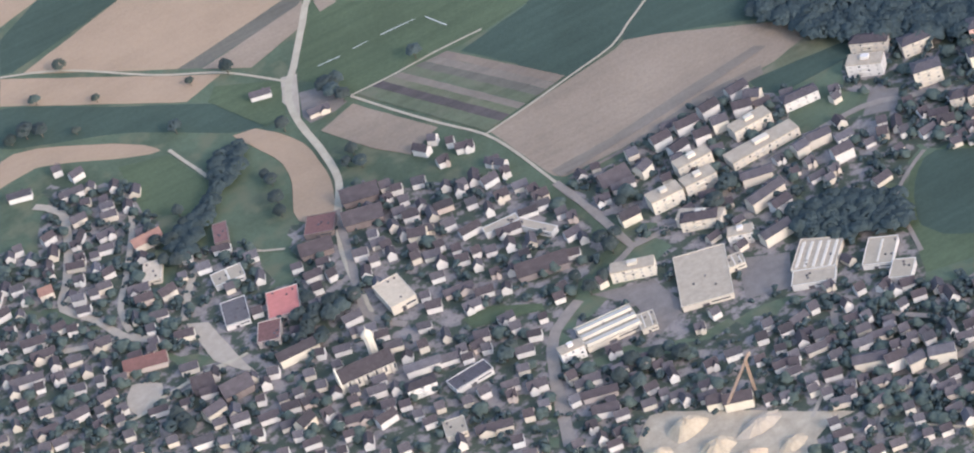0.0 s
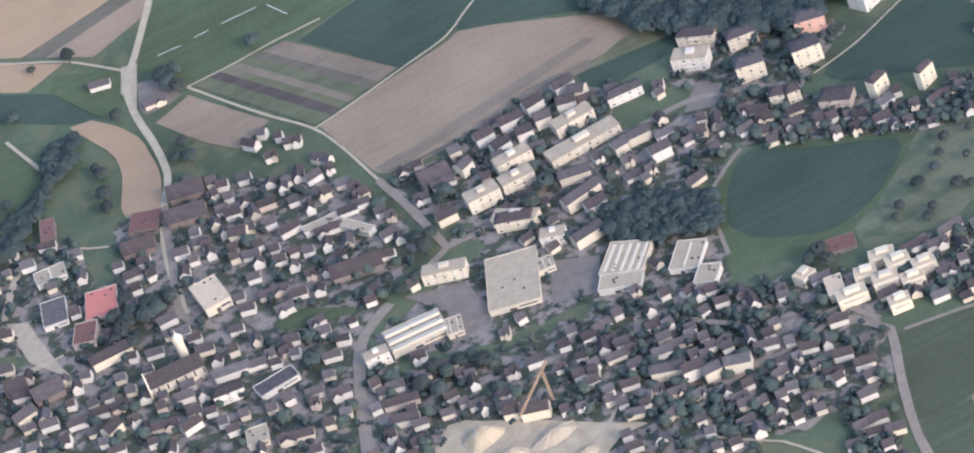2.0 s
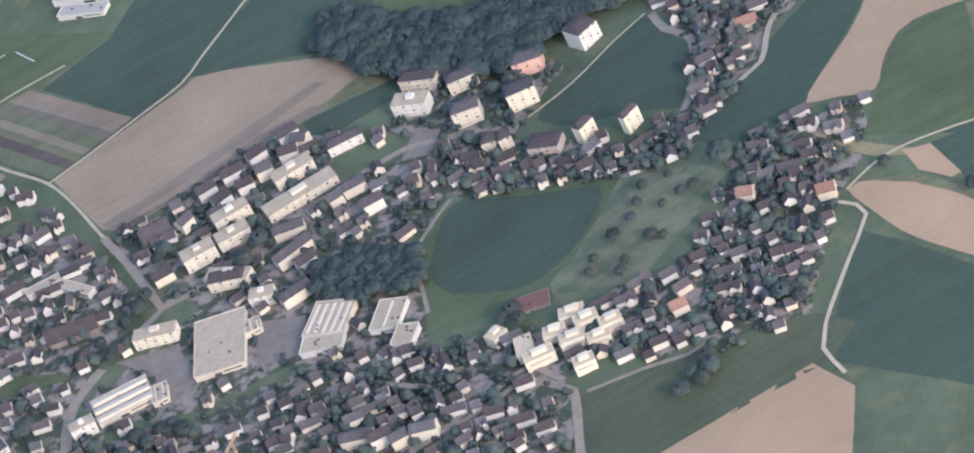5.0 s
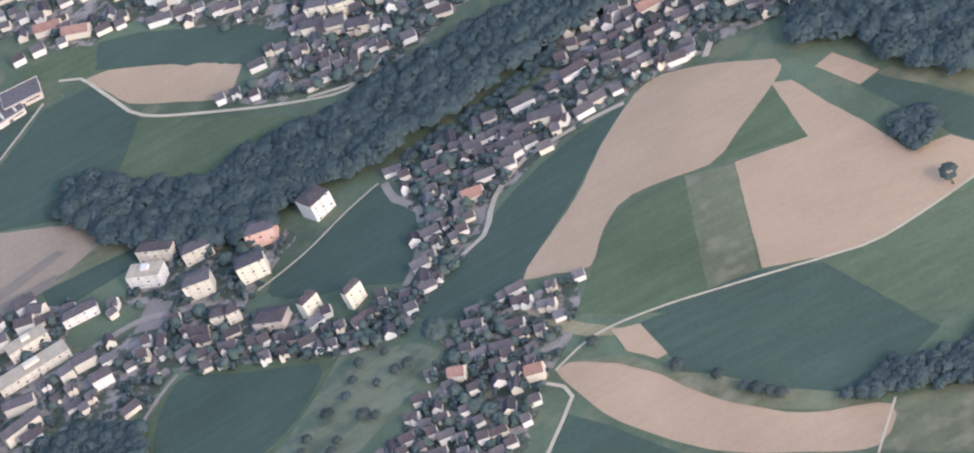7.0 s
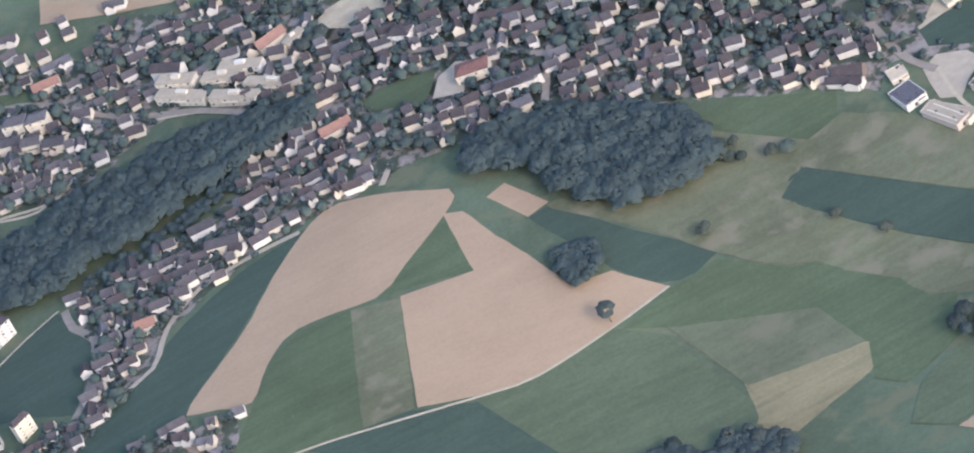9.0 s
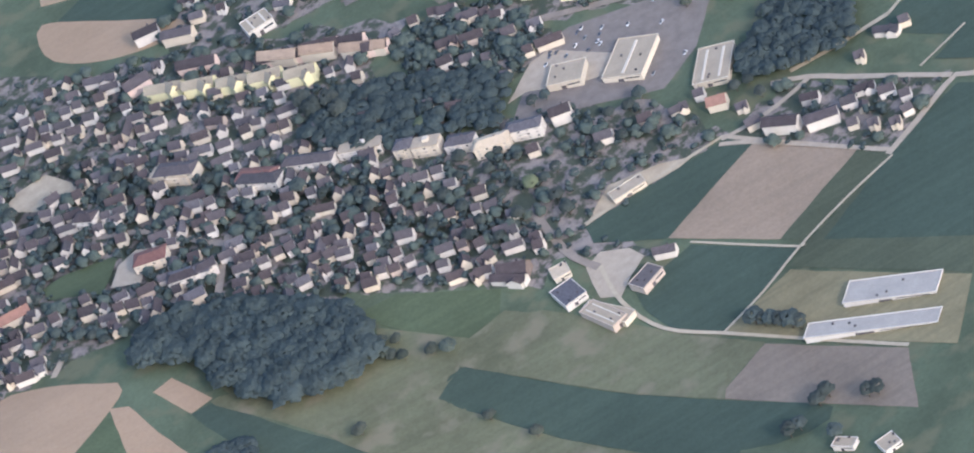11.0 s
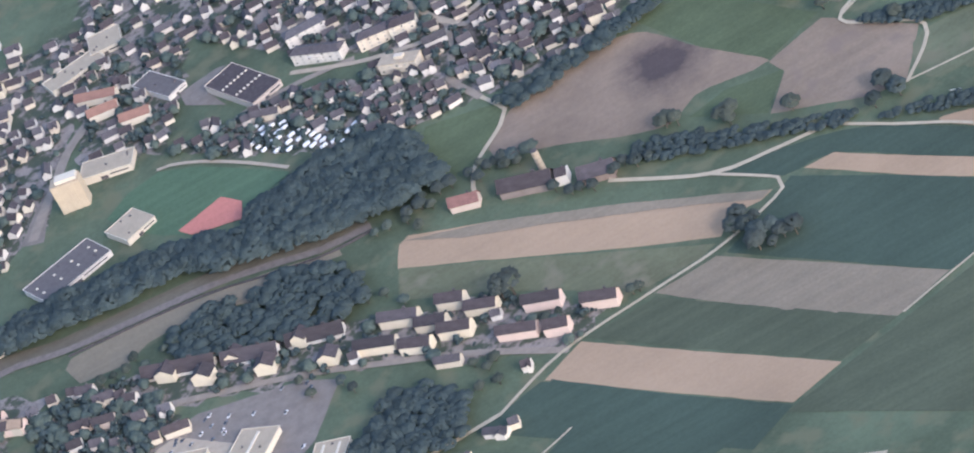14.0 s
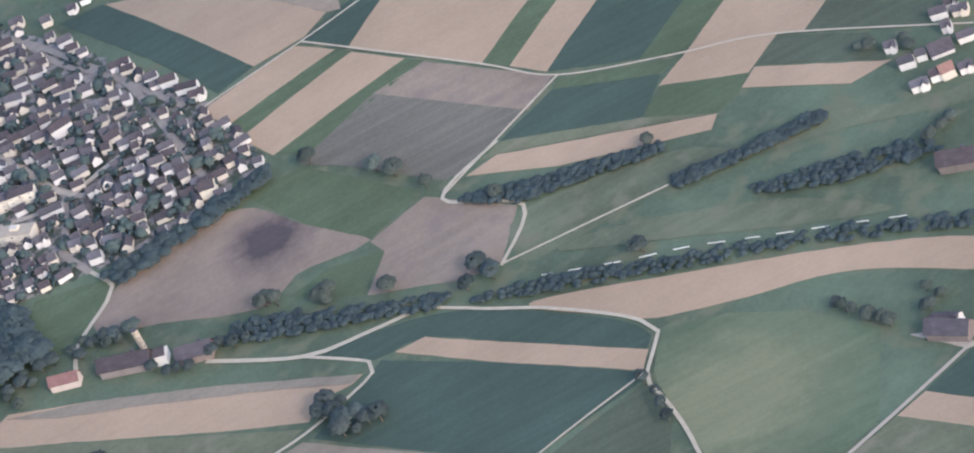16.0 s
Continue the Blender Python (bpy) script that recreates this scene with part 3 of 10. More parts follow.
field(CROPS['soil'](1.94), [(239.4, 988.9), (255.6, 977.5), (278.2, 939.4), (272.4, 934.5), (261.2, 933.5)], 'tan ploughed field at the edge of the estate', rise=0.1416)
field(CROPS['crop'](-1.19), [(229.3, 991.4), (238.9, 989.6), (261.2, 933.5), (252.8, 931.0), (244.3, 954.4)], 'dark green crop field at the edge of the estate', rise=0.1428)
field(CROPS['soilgrey'](2.11), [(255.6, 977.5), (282.4, 949.1), (280.9, 938.0), (278.2, 939.4)], 'grey tilled field beyond the track', rise=0.1440)
field(CROPS['crop'](-2.32), [(271.6, 934.0), (284.3, 940.0), (289.8, 935.9), (279.0, 924.2)], 'dark green crop strip', rise=0.1452)
field(CROPS['soil'](-0.74), [(278.8, 923.6), (289.8, 935.9), (314.7, 913.1), (299.6, 898.1)], 'broad tan ploughed field', rise=0.1464)
field(CROPS['grass'](-2.35), [(299.6, 898.1), (314.7, 913.1), (319.3, 908.9), (304.0, 893.3)], 'green strip between ploughed fields', rise=0.1476)
field(CROPS['soil'](-2.35), [(304.0, 893.3), (319.3, 908.9), (325.8, 902.8), (309.5, 886.3)], 'tan ploughed strip', rise=0.1488)
field(CROPS['crop'](0.79), [(309.5, 886.3), (325.8, 902.8), (339.6, 889.7), (325.4, 876.3)], 'dark green crop field', rise=0.1500)
field(CROPS['grass'](0.76), [(325.4, 876.3), (339.6, 889.7), (345.9, 883.5), (333.6, 872.4)], 'green crop strip', rise=0.1512)
field(CROPS['soil'](-0.78), [(325.8, 865.4), (334.2, 872.3), (345.9, 883.5), (361.6, 867.8), (353.6, 860.4), (348.9, 863.4), (341.0, 856.1)], 'tan ploughed field under the lane', rise=0.1524)
field(CROPS['grassdark'](2.41), [(353.6, 860.4), (361.6, 867.8), (379.2, 849.9), (373.0, 842.8)], 'deep green crop field under the lane', rise=0.1536)
field(CROPS['soil'](-2.89), [(248.3, 927.9), (269.5, 933.6), (276.6, 925.2), (252.3, 919.0)], 'tan ploughed strip beside the track', rise=0.1548)
field(CROPS['grass'](-2.82), [(252.3, 919.0), (276.6, 925.2), (279.2, 921.8), (253.2, 913.1)], 'narrow green strip', rise=0.1560)
field(CROPS['soil'](-2.86), [(253.2, 913.1), (279.2, 921.8), (287.5, 911.3), (257.5, 902.6)], 'tan ploughed strip beyond the green one', rise=0.1572)
field(CROPS['grass'](0.28), [(257.5, 902.6), (287.5, 911.3), (290.5, 907.9), (263.9, 898.2)], 'narrow meadow strip beside tilled ground', rise=0.1584)
field(CROPS['soilbrown'](2.28), [(279.2, 905.4), (290.4, 907.5), (310.2, 884.2), (303.1, 877.6)], 'reddish brown tilled field', rise=0.1596)
field(CROPS['stubblegrey'](-0.86), [(261.1, 896.4), (279.2, 905.4), (303.1, 877.6), (288.8, 869.8), (283.7, 869.7), (269.2, 888.2)], 'grey green stubble field', rise=0.1608)
field(CROPS['grass'](-0.50), [(310.3, 882.7), (330.8, 871.4), (327.0, 869.0), (308.9, 880.0)], 'green strip under the lane', rise=0.1620)
field(CROPS['crop'](2.62), [(296.0, 872.7), (308.9, 880.0), (327.5, 868.6), (320.6, 858.5)], 'dark green crop field beside the lane', rise=0.1632)
field(CROPS['meadow'](2.65), [(290.7, 869.9), (296.0, 872.7), (320.6, 858.5), (332.0, 849.4), (294.5, 869.6)], 'pale green field strip', rise=0.1644)
field(CROPS['soil'](-0.49), [(287.6, 867.8), (294.4, 869.2), (332.5, 848.9), (330.0, 845.1), (303.3, 856.9)], 'tan ploughed strip beside the hedge', rise=0.1656)
field(CROPS['grass'](-0.56), [(320.6, 858.5), (326.4, 865.3), (341.0, 856.1), (337.7, 851.7), (332.0, 849.4)], 'green field beside the lane', rise=0.1668)
field(CROPS['soil'](-0.71), [(338.6, 852.7), (342.5, 857.0), (363.6, 838.9), (355.4, 838.1)], 'tan ploughed plot', rise=0.1680)
field(CROPS['grassdark'](2.42), [(343.2, 857.3), (348.8, 863.1), (363.2, 850.2), (363.3, 839.7)], 'deep green plot', rise=0.1692)
field(CROPS['soil'](-0.52), [(287.1, 823.3), (313.2, 810.0), (343.2, 793.0), (361.4, 778.0), (362.1, 767.3), (339.1, 787.9), (320.4, 795.3), (305.8, 801.6), (300.3, 807.0)], 'long tan ploughed field below the tree line', rise=0.1704, curved=True)
field(CROPS['crop'](2.22), [(338.2, 748.9), (349.7, 754.1), (355.3, 742.7), (346.7, 737.6)], 'dark green plot beside the farm', rise=0.1716)
field(CROPS['soil'](2.23), [(332.1, 746.2), (338.2, 748.9), (346.7, 737.6), (344.3, 730.6)], 'tan plot beside the farm', rise=0.1728)
field(CROPS['meadow'](2.25), [(322.4, 742.3), (332.1, 746.2), (344.3, 730.6), (340.5, 719.7)], 'olive meadow beside the farm', rise=0.1740)
field(CROPS['pasture'](2.88), [(293.6, 849.8), (321.9, 844.7), (333.7, 835.8), (349.9, 832.9), (363.9, 823.9), (373.6, 821.2), (371.8, 816.2), (347.0, 827.8), (318.8, 835.2), (296.4, 834.1), (289.6, 836.1)], 'long pale olive pasture below the hedge', rise=0.1752, curved=True)
field(CROPS['pasture'](-0.56), [(295.7, 835.9), (314.2, 828.4), (336.4, 814.5), (350.0, 798.7), (336.0, 806.3), (314.3, 820.8), (296.6, 832.8)], 'pale pasture strip above the tree line', rise=0.2164, curved=True)
field(CROPS['soilgrey'](0.54), [(142.2, 778.2), (163.3, 790.9), (177.8, 774.8), (158.3, 762.8)], 'greyish tan ploughed field beside the estate', rise=0.1776)
field(CROPS['crop'](0.13), [(131.0, 792.0), (159.9, 795.7), (163.3, 790.9), (142.2, 778.2), (130.8, 786.6)], 'dark green crop field beside the gardens', rise=0.1788)
field(CROPS['grassdark'](-2.67), [(158.3, 762.8), (177.8, 774.8), (182.2, 769.1), (161.7, 758.7)], 'deep green strip along the track', rise=0.1800)
field(CROPS['grassdark'](2.31), [(157.2, 754.8), (161.4, 758.0), (181.9, 767.8), (193.1, 754.8), (181.9, 727.9)], 'deep green field beyond the track', rise=0.1812)
field(CROPS['crop'](-0.79), [(132.8, 769.5), (145.0, 773.5), (160.4, 757.9), (142.4, 747.7), (134.8, 756.0), (132.6, 764.1)], 'dark green crop field beside the farmyard', rise=0.1824)
field(CROPS['straw'](2.30), [(142.4, 747.7), (157.0, 753.9), (181.7, 727.5), (173.3, 713.0)], 'dry grass plot around the greenhouses', rise=0.1836)
field(CROPS['meadow'](2.27), [(104.2, 776.4), (110.3, 780.0), (117.6, 777.1), (130.7, 760.8), (134.5, 755.1), (147.1, 740.0), (135.6, 733.4), (128.1, 741.7), (101.3, 773.6)], 'pale green meadow below the farmyard', rise=0.1848)
field(CROPS['tilled'](2.30), [(135.6, 733.4), (147.0, 739.7), (166.3, 718.7), (162.4, 703.5)], 'greyish brown tilled field', rise=0.1860)
field(CROPS['crop'](-0.83), [(94.9, 768.8), (101.2, 773.1), (115.4, 755.3), (135.4, 733.1), (151.0, 715.5), (145.3, 713.0), (140.1, 714.8), (127.2, 724.1), (110.8, 743.3), (99.0, 759.0)], 'dark green crop band on the slope', rise=0.1872, curved=True)
field(CROPS['grass'](2.19), [(89.4, 799.7), (96.7, 799.7), (113.0, 787.5), (110.3, 780.0), (104.2, 776.4), (92.1, 793.4)], 'green meadow beyond the wood', rise=0.1884)
field(CROPS['meadow'](-0.87), [(76.0, 781.0), (89.3, 778.1), (99.1, 775.8), (100.4, 772.8), (94.9, 768.8), (98.7, 758.2), (110.6, 742.6), (126.9, 723.3), (116.4, 726.8), (99.8, 745.3), (83.1, 760.5), (75.0, 774.2)], 'olive pasture on the slope', rise=0.1896, curved=True)
field(CROPS['straw'](2.34), [(129.7, 684.8), (142.5, 688.3), (155.4, 680.7), (149.0, 665.0)], 'straw coloured field corner', rise=0.1908)
field(CROPS['grass'](-0.81), [(128.5, 690.7), (139.3, 692.0), (148.2, 682.7), (142.5, 688.3), (130.4, 685.1)], 'green strip beside garden plots', rise=0.1920)
field(CROPS['soildark'](2.31), [(114.5, 707.4), (121.8, 709.9), (127.9, 710.5), (142.9, 695.4), (138.7, 693.3), (130.1, 690.4)], 'dark tilled garden plots with pale paths', rise=0.1932)
field(ASPHALT, [(128.4, 828.2), (135.0, 838.6), (138.2, 845.7), (146.5, 848.2), (166.3, 843.0), (172.4, 837.8), (164.2, 824.3), (155.3, 817.3), (142.9, 822.9)], 'grey asphalt car park between the halls', rise=0.1944)
field(ASPHALT, [(-115.0, 814.9), (-106.6, 809.5), (-110.4, 799.1), (-118.7, 802.0)], 'grey asphalt factory yard', rise=0.1956)
field(ASPHALT, [(-140.9, 824.5), (-129.8, 820.4), (-128.1, 808.2), (-136.0, 803.7), (-135.6, 815.0)], 'grey yard behind the factory', rise=0.1968)
field(SAND, [(-151.2, 770.2), (-146.4, 782.6), (-140.6, 779.0), (-133.0, 772.4), (-123.9, 763.5), (-117.0, 757.1), (-121.8, 757.3), (-125.4, 754.8), (-129.1, 750.0)], 'pale sandy gravel yard with heaps', rise=0.2580, curved=True)
field(SAND, [(40.1, 886.5), (42.6, 888.4), (48.8, 889.2), (53.7, 880.1), (51.9, 877.1), (48.0, 879.5), (45.2, 878.0), (40.0, 883.6)], 'pale building site ground', rise=0.2592)
field(CONCRETE, [(127.6, 781.6), (130.9, 783.8), (135.8, 780.9), (137.3, 776.9), (133.2, 773.5), (130.4, 770.0), (127.2, 772.5), (127.1, 777.0)], 'pale gravel farmyard', rise=0.2404, curved=True)
field(ASPHALT, [(-73.2, 846.2), (-68.9, 842.5), (-72.2, 836.0), (-78.0, 839.2)], 'grey forecourt beside the flats', rise=0.2016)
field(CONCRETE, [(-206.8, 872.7), (-203.2, 870.0), (-201.4, 850.9), (-200.4, 846.4), (-206.3, 857.2)], 'pale village square', rise=0.2628)
field(CONCRETE, [(-221.9, 861.3), (-216.7, 857.7), (-219.4, 852.3), (-223.7, 850.9), (-224.9, 854.8)], 'pale gravel yard of a farm', rise=0.2640, curved=True)
field(SAND, [(131.0, 792.0), (142.2, 794.1), (150.3, 794.5), (153.1, 795.6), (147.4, 798.3), (138.1, 799.4)], 'pale terraced bank beside the gardens', rise=0.2452)
field(ASPHALT, [(165.9, 953.4), (174.5, 955.0), (176.4, 954.3), (170.7, 949.6), (173.5, 939.9), (166.2, 947.7)], 'grey school yard', rise=0.2664)
field(CONCRETE, [(340.8, 764.8), (344.2, 762.8), (349.5, 753.6), (347.9, 753.7)], 'pale concrete yard of the farm', rise=0.2476)
field(ASPHALT, [(126.1, 929.8), (133.5, 943.2), (135.7, 943.6), (130.9, 927.2)], 'grey road and rail yard', rise=0.2088)
field(CROPS['crop'](2.38), [(-64.0, 927.3), (-59.9, 934.7), (-51.4, 930.7), (-32.7, 914.7), (-26.3, 904.2), (-31.1, 901.6), (-36.4, 902.1), (-57.8, 922.4)], 'dark green crop field behind the village', rise=0.2100)
field(CROPS['soil'](-0.66), [(-65.2, 925.3), (-60.7, 924.3), (-47.8, 914.2), (-37.4, 903.3), (-38.7, 901.1), (-43.3, 895.8), (-51.2, 902.1), (-59.9, 909.9), (-62.2, 916.3)], 'tan ploughed field beside the hamlet', rise=0.2112, curved=True)
field(CROPS['grass'](2.26), [(-77.1, 937.8), (-67.3, 938.2), (-61.3, 934.7), (-63.7, 925.8), (-70.8, 930.3)], 'green bank beside the lane', rise=0.2124, curved=True)
field(CROPS['grass'](2.45), [(-20.3, 920.7), (-14.0, 916.0), (-15.0, 912.1), (-24.0, 919.6)], 'green lawn between village houses', rise=0.2136)
field(CROPS['grass'](2.51), [(40.1, 853.1), (44.3, 854.2), (55.3, 851.2), (52.5, 845.6), (50.0, 841.9), (40.6, 848.8)], 'green lawn between village houses', rise=0.3048)
field(CONCRETE, [(51.6, 842.2), (54.5, 847.9), (58.9, 849.9), (60.7, 848.1), (57.1, 839.0)], 'paved yard in the village', rise=0.3060)
field(CROPS['grass'](-0.67), [(-163.1, 834.7), (-157.4, 834.9), (-149.5, 828.6), (-149.7, 826.3), (-156.9, 829.2), (-162.6, 830.7)], 'green lawn between village houses', rise=0.3072)
field(BEND_MEADOW, [(305.5, 798.1), (316.4, 793.6), (327.4, 784.8), (337.4, 770.3), (329.1, 747.3), (311.9, 738.5), (306.2, 739.3), (302.0, 754.5), (300.7, 774.7), (300.3, 787.1), (302.9, 793.1)], 'wide green meadow in the road bend', rise=0.2184)
field(CROPS['soil'](-0.77), [(300.6, 755.6), (293.2, 751.8), (305.8, 739.7)], 'tan ploughed wedge beside the road', rise=0.2208)
field(CROPS['crop'](-0.89), [(206.1, 808.2), (238.4, 768.2), (220.5, 763.8), (197.5, 787.4), (206.1, 792.1), (201.7, 801.5)], 'dark green crop band beside the road', rise=0.2328)
field(CROPS['straw'](-0.90), [(-12.9, 774.1), (-10.0, 771.9), (-6.9, 767.3), (-1.2, 760.1), (-1.8, 759.1), (-6.3, 762.3), (-10.5, 767.4)], 'dry grass bank above the ploughed field', rise=0.2340, curved=True)
field(CROPS['crop'](-2.31), [(198.2, 777.7), (215.0, 761.8), (188.9, 733.3), (164.6, 756.7), (183.0, 769.7)], 'dark green crop field beside the lane', rise=0.2552)

field(CROPS['soilbrown'](-1.06), [(-133.0, 922.9), (-117.7, 895.4), (-120.1, 894.7), (-135.4, 923.0)], 'tan seed bed at the top of the plots', rise=0.2720)
field(CROPS['tilled'](-1.08), [(-135.4, 923.0), (-120.1, 894.7), (-122.4, 894.1), (-137.8, 923.1)], 'brown tilled vegetable strip', rise=0.2726)
field(CROPS['stubblegrey'](-1.08), [(-137.8, 923.1), (-122.4, 894.1), (-124.7, 893.4), (-140.2, 923.3)], 'grey green vegetable strip', rise=0.2732)
field(CROPS['pasture'](-1.09), [(-140.2, 923.3), (-124.7, 893.4), (-127.4, 892.6), (-143.0, 923.4)], 'pale green vegetable strip', rise=0.2738)
field(CROPS['tilled'](-1.10), [(-143.0, 923.4), (-127.4, 892.6), (-129.4, 892.1), (-145.1, 923.5)], 'brown tilled strip between vegetables', rise=0.2744)
field(CROPS['meadow'](-1.11), [(-145.1, 923.5), (-129.4, 892.1), (-131.3, 891.5), (-147.1, 923.5)], 'light green vegetable strip', rise=0.2750)
field(CROPS['soildark'](-1.11), [(-147.1, 923.5), (-131.3, 891.5), (-133.6, 890.8), (-149.5, 923.6)], 'dark bare strip between vegetables', rise=0.2756)
field(CROPS['pasture'](-1.12), [(-149.5, 923.6), (-133.6, 890.8), (-137.1, 889.8), (-153.1, 923.7)], 'green vegetable strip beside the lane', rise=0.2762)
field(CROPS['tilled'](0.12), [(-132.0, 867.1), (-118.5, 868.7), (-100.0, 873.2), (-84.6, 876.3), (-82.7, 874.5), (-98.8, 869.9), (-116.2, 866.4), (-131.2, 863.7)], 'darker tilled strip across the ploughed field', rise=0.2768)
field(CROPS['tilled'](0.11), [(-129.5, 861.3), (-113.6, 863.0), (-99.5, 865.1), (-87.0, 866.3), (-86.3, 869.4), (-99.1, 869.1), (-117.4, 863.6), (-130.4, 862.4)], 'darker tilled strip along the field edge', rise=0.2774)
field(CROPS['soilgrey'](-1.02), [(-154.8, 920.8), (-144.2, 898.8), (-151.8, 894.0), (-157.1, 902.3), (-163.3, 916.6)], 'brownish ploughed plot below the lane', rise=0.2780)
field(CROPS['soil'](1.70), [(-178.2, 928.8), (-173.8, 928.0), (-170.6, 923.3), (-167.4, 915.0), (-167.2, 907.2), (-167.5, 897.9), (-170.4, 887.2), (-171.8, 884.4), (-177.5, 889.1), (-176.2, 897.0), (-174.1, 903.5), (-173.4, 911.3), (-175.3, 919.5)], 'curved tan ploughed strip along the main road', rise=0.2786, curved=True)
field(CONCRETE, [(-163.3, 941.3), (-160.2, 939.9), (-164.9, 924.5), (-165.7, 927.6), (-165.9, 932.7)], 'pale gravel junction of road and tracks', rise=0.2792)
field(ASPHALT, [(-162.1, 933.2), (-157.4, 931.5), (-155.3, 922.2), (-158.5, 921.1), (-164.0, 920.8), (-164.5, 924.1)], 'grey farmyard beside the road', rise=0.2798)
field(CONCRETE, [(137.5, 843.6), (141.4, 844.5), (150.9, 834.4), (148.3, 829.2), (142.6, 830.9), (134.0, 835.8), (129.9, 835.1)], 'pale forecourt of the market hall', rise=0.2804)
field(CROPS['meadow'](-0.90), [(91.0, 793.7), (104.3, 779.4), (111.9, 781.7), (122.4, 770.3), (142.0, 745.2), (136.6, 732.3), (124.2, 745.2), (113.1, 758.9), (100.9, 773.7), (89.6, 785.1)], 'light olive meadow beside the wood', rise=0.2810)
field(CROPS['crop'](-0.80), [(100.6, 773.5), (113.0, 758.7), (124.1, 744.9), (139.1, 729.2), (133.6, 716.0), (120.7, 730.7), (109.9, 745.1), (102.5, 756.3), (98.0, 762.9), (94.7, 768.4), (97.5, 771.0)], 'dark green crop band on the slope', rise=0.2816)
field(CROPS['meadow'](-0.80), [(61.4, 800.8), (69.2, 795.3), (88.2, 786.0), (100.4, 774.9), (94.7, 769.2), (102.4, 756.0), (109.8, 744.8), (120.6, 730.5), (127.0, 722.9), (118.3, 724.7), (107.1, 729.1), (101.1, 737.7), (94.2, 750.1), (90.2, 752.0), (84.4, 758.3), (78.7, 768.0), (71.1, 779.7), (64.9, 789.6)], 'olive pasture on the slope', rise=0.2822)
field(CROPS['grass'](-0.80), [(80.0, 762.1), (90.1, 751.7), (94.1, 749.8), (104.4, 737.3), (106.9, 728.7), (110.8, 726.1), (107.1, 715.6), (95.7, 711.6), (91.7, 716.7), (93.9, 725.2), (90.1, 739.4), (66.9, 751.4), (59.9, 756.0), (70.6, 760.3), (76.0, 760.7)], 'green meadow on the slope', rise=0.2828)
field(CROPS['pasture'](-0.46), [(66.9, 751.4), (77.6, 746.1), (90.1, 739.6), (94.1, 725.6), (85.5, 727.3), (73.3, 729.6), (70.0, 741.1)], 'mown meadow with pale cutting lines', rise=0.2834)
field(CROPS['straw'](-0.16), [(73.3, 729.6), (85.6, 727.6), (94.2, 725.9), (92.5, 719.4), (86.9, 718.6), (81.7, 716.8), (77.5, 714.6), (71.4, 719.5), (73.8, 724.1)], 'dry straw coloured grass', rise=0.2840)
field(CROPS['grassblue'](1.03), [(92.6, 701.4), (97.6, 709.8), (106.4, 713.6), (115.9, 704.1), (106.3, 697.0), (99.7, 694.6)], 'pale green meadow below the trees', rise=0.2852)
field(CROPS['grassdark'](-0.75), [(115.9, 703.3), (125.0, 694.9), (120.2, 682.6), (106.8, 696.5)], 'deep green plot below the gardens', rise=0.2858)
field(CROPS['soil'](-0.82), [(107.1, 696.2), (120.1, 682.3), (116.3, 672.7), (98.6, 694.7)], 'tan ploughed plot below the gardens', rise=0.2864)
field(CROPS['stubble'](-0.44), [(193.2, 868.1), (209.4, 860.5), (231.0, 846.6), (251.7, 831.2), (255.4, 828.2), (253.3, 827.0), (240.8, 836.4), (219.5, 850.5), (203.0, 860.3)], 'paler stubble band along the ploughed field', rise=0.2480)
field(CROPS['meadow'](-0.54), [(-12.2, 759.8), (-4.6, 755.2), (-1.9, 751.4), (2.4, 744.1), (7.9, 738.8), (14.7, 729.9), (24.7, 720.9), (25.7, 717.4), (19.6, 719.5), (12.7, 725.1), (7.2, 731.2), (3.0, 738.2), (-0.9, 746.4), (-5.4, 753.2)], 'pale grassy bank with a row of small trees', rise=0.2486)
field(CROPS['soil'](-0.43), [(-3.8, 762.3), (0.8, 760.2), (2.3, 749.8), (0.4, 749.8), (-3.4, 755.3)], 'tan wedge of bare soil beside the track', rise=0.2492)
field(CROPS['soilgrey'](0.26), [(-175.5, 956.4), (-151.8, 962.8), (-150.1, 963.9), (-154.0, 955.0), (-167.0, 949.2)], 'brownish tilled strip beside the road', rise=0.2580)
field(CROPS['soilgrey'](1.09), [(-148.4, 962.3), (-139.6, 979.2), (-132.6, 975.1), (-145.0, 957.6), (-148.7, 957.0)], 'brownish tilled strip beyond the road', rise=0.2586)
field(CROPS['grass'](-0.61), [(-175.5, 948.6), (-163.3, 940.1), (-167.3, 926.9), (-171.5, 926.7), (-178.3, 944.3)], 'green verge at the road junction', rise=0.2592)
field(CROPS['soil'](0.50), [(-7.3, 936.0), (0.2, 967.0), (33.3, 932.0), (25.4, 922.1), (17.5, 919.0), (6.9, 925.9)], 'tan ploughed field above the far houses', rise=0.2650)

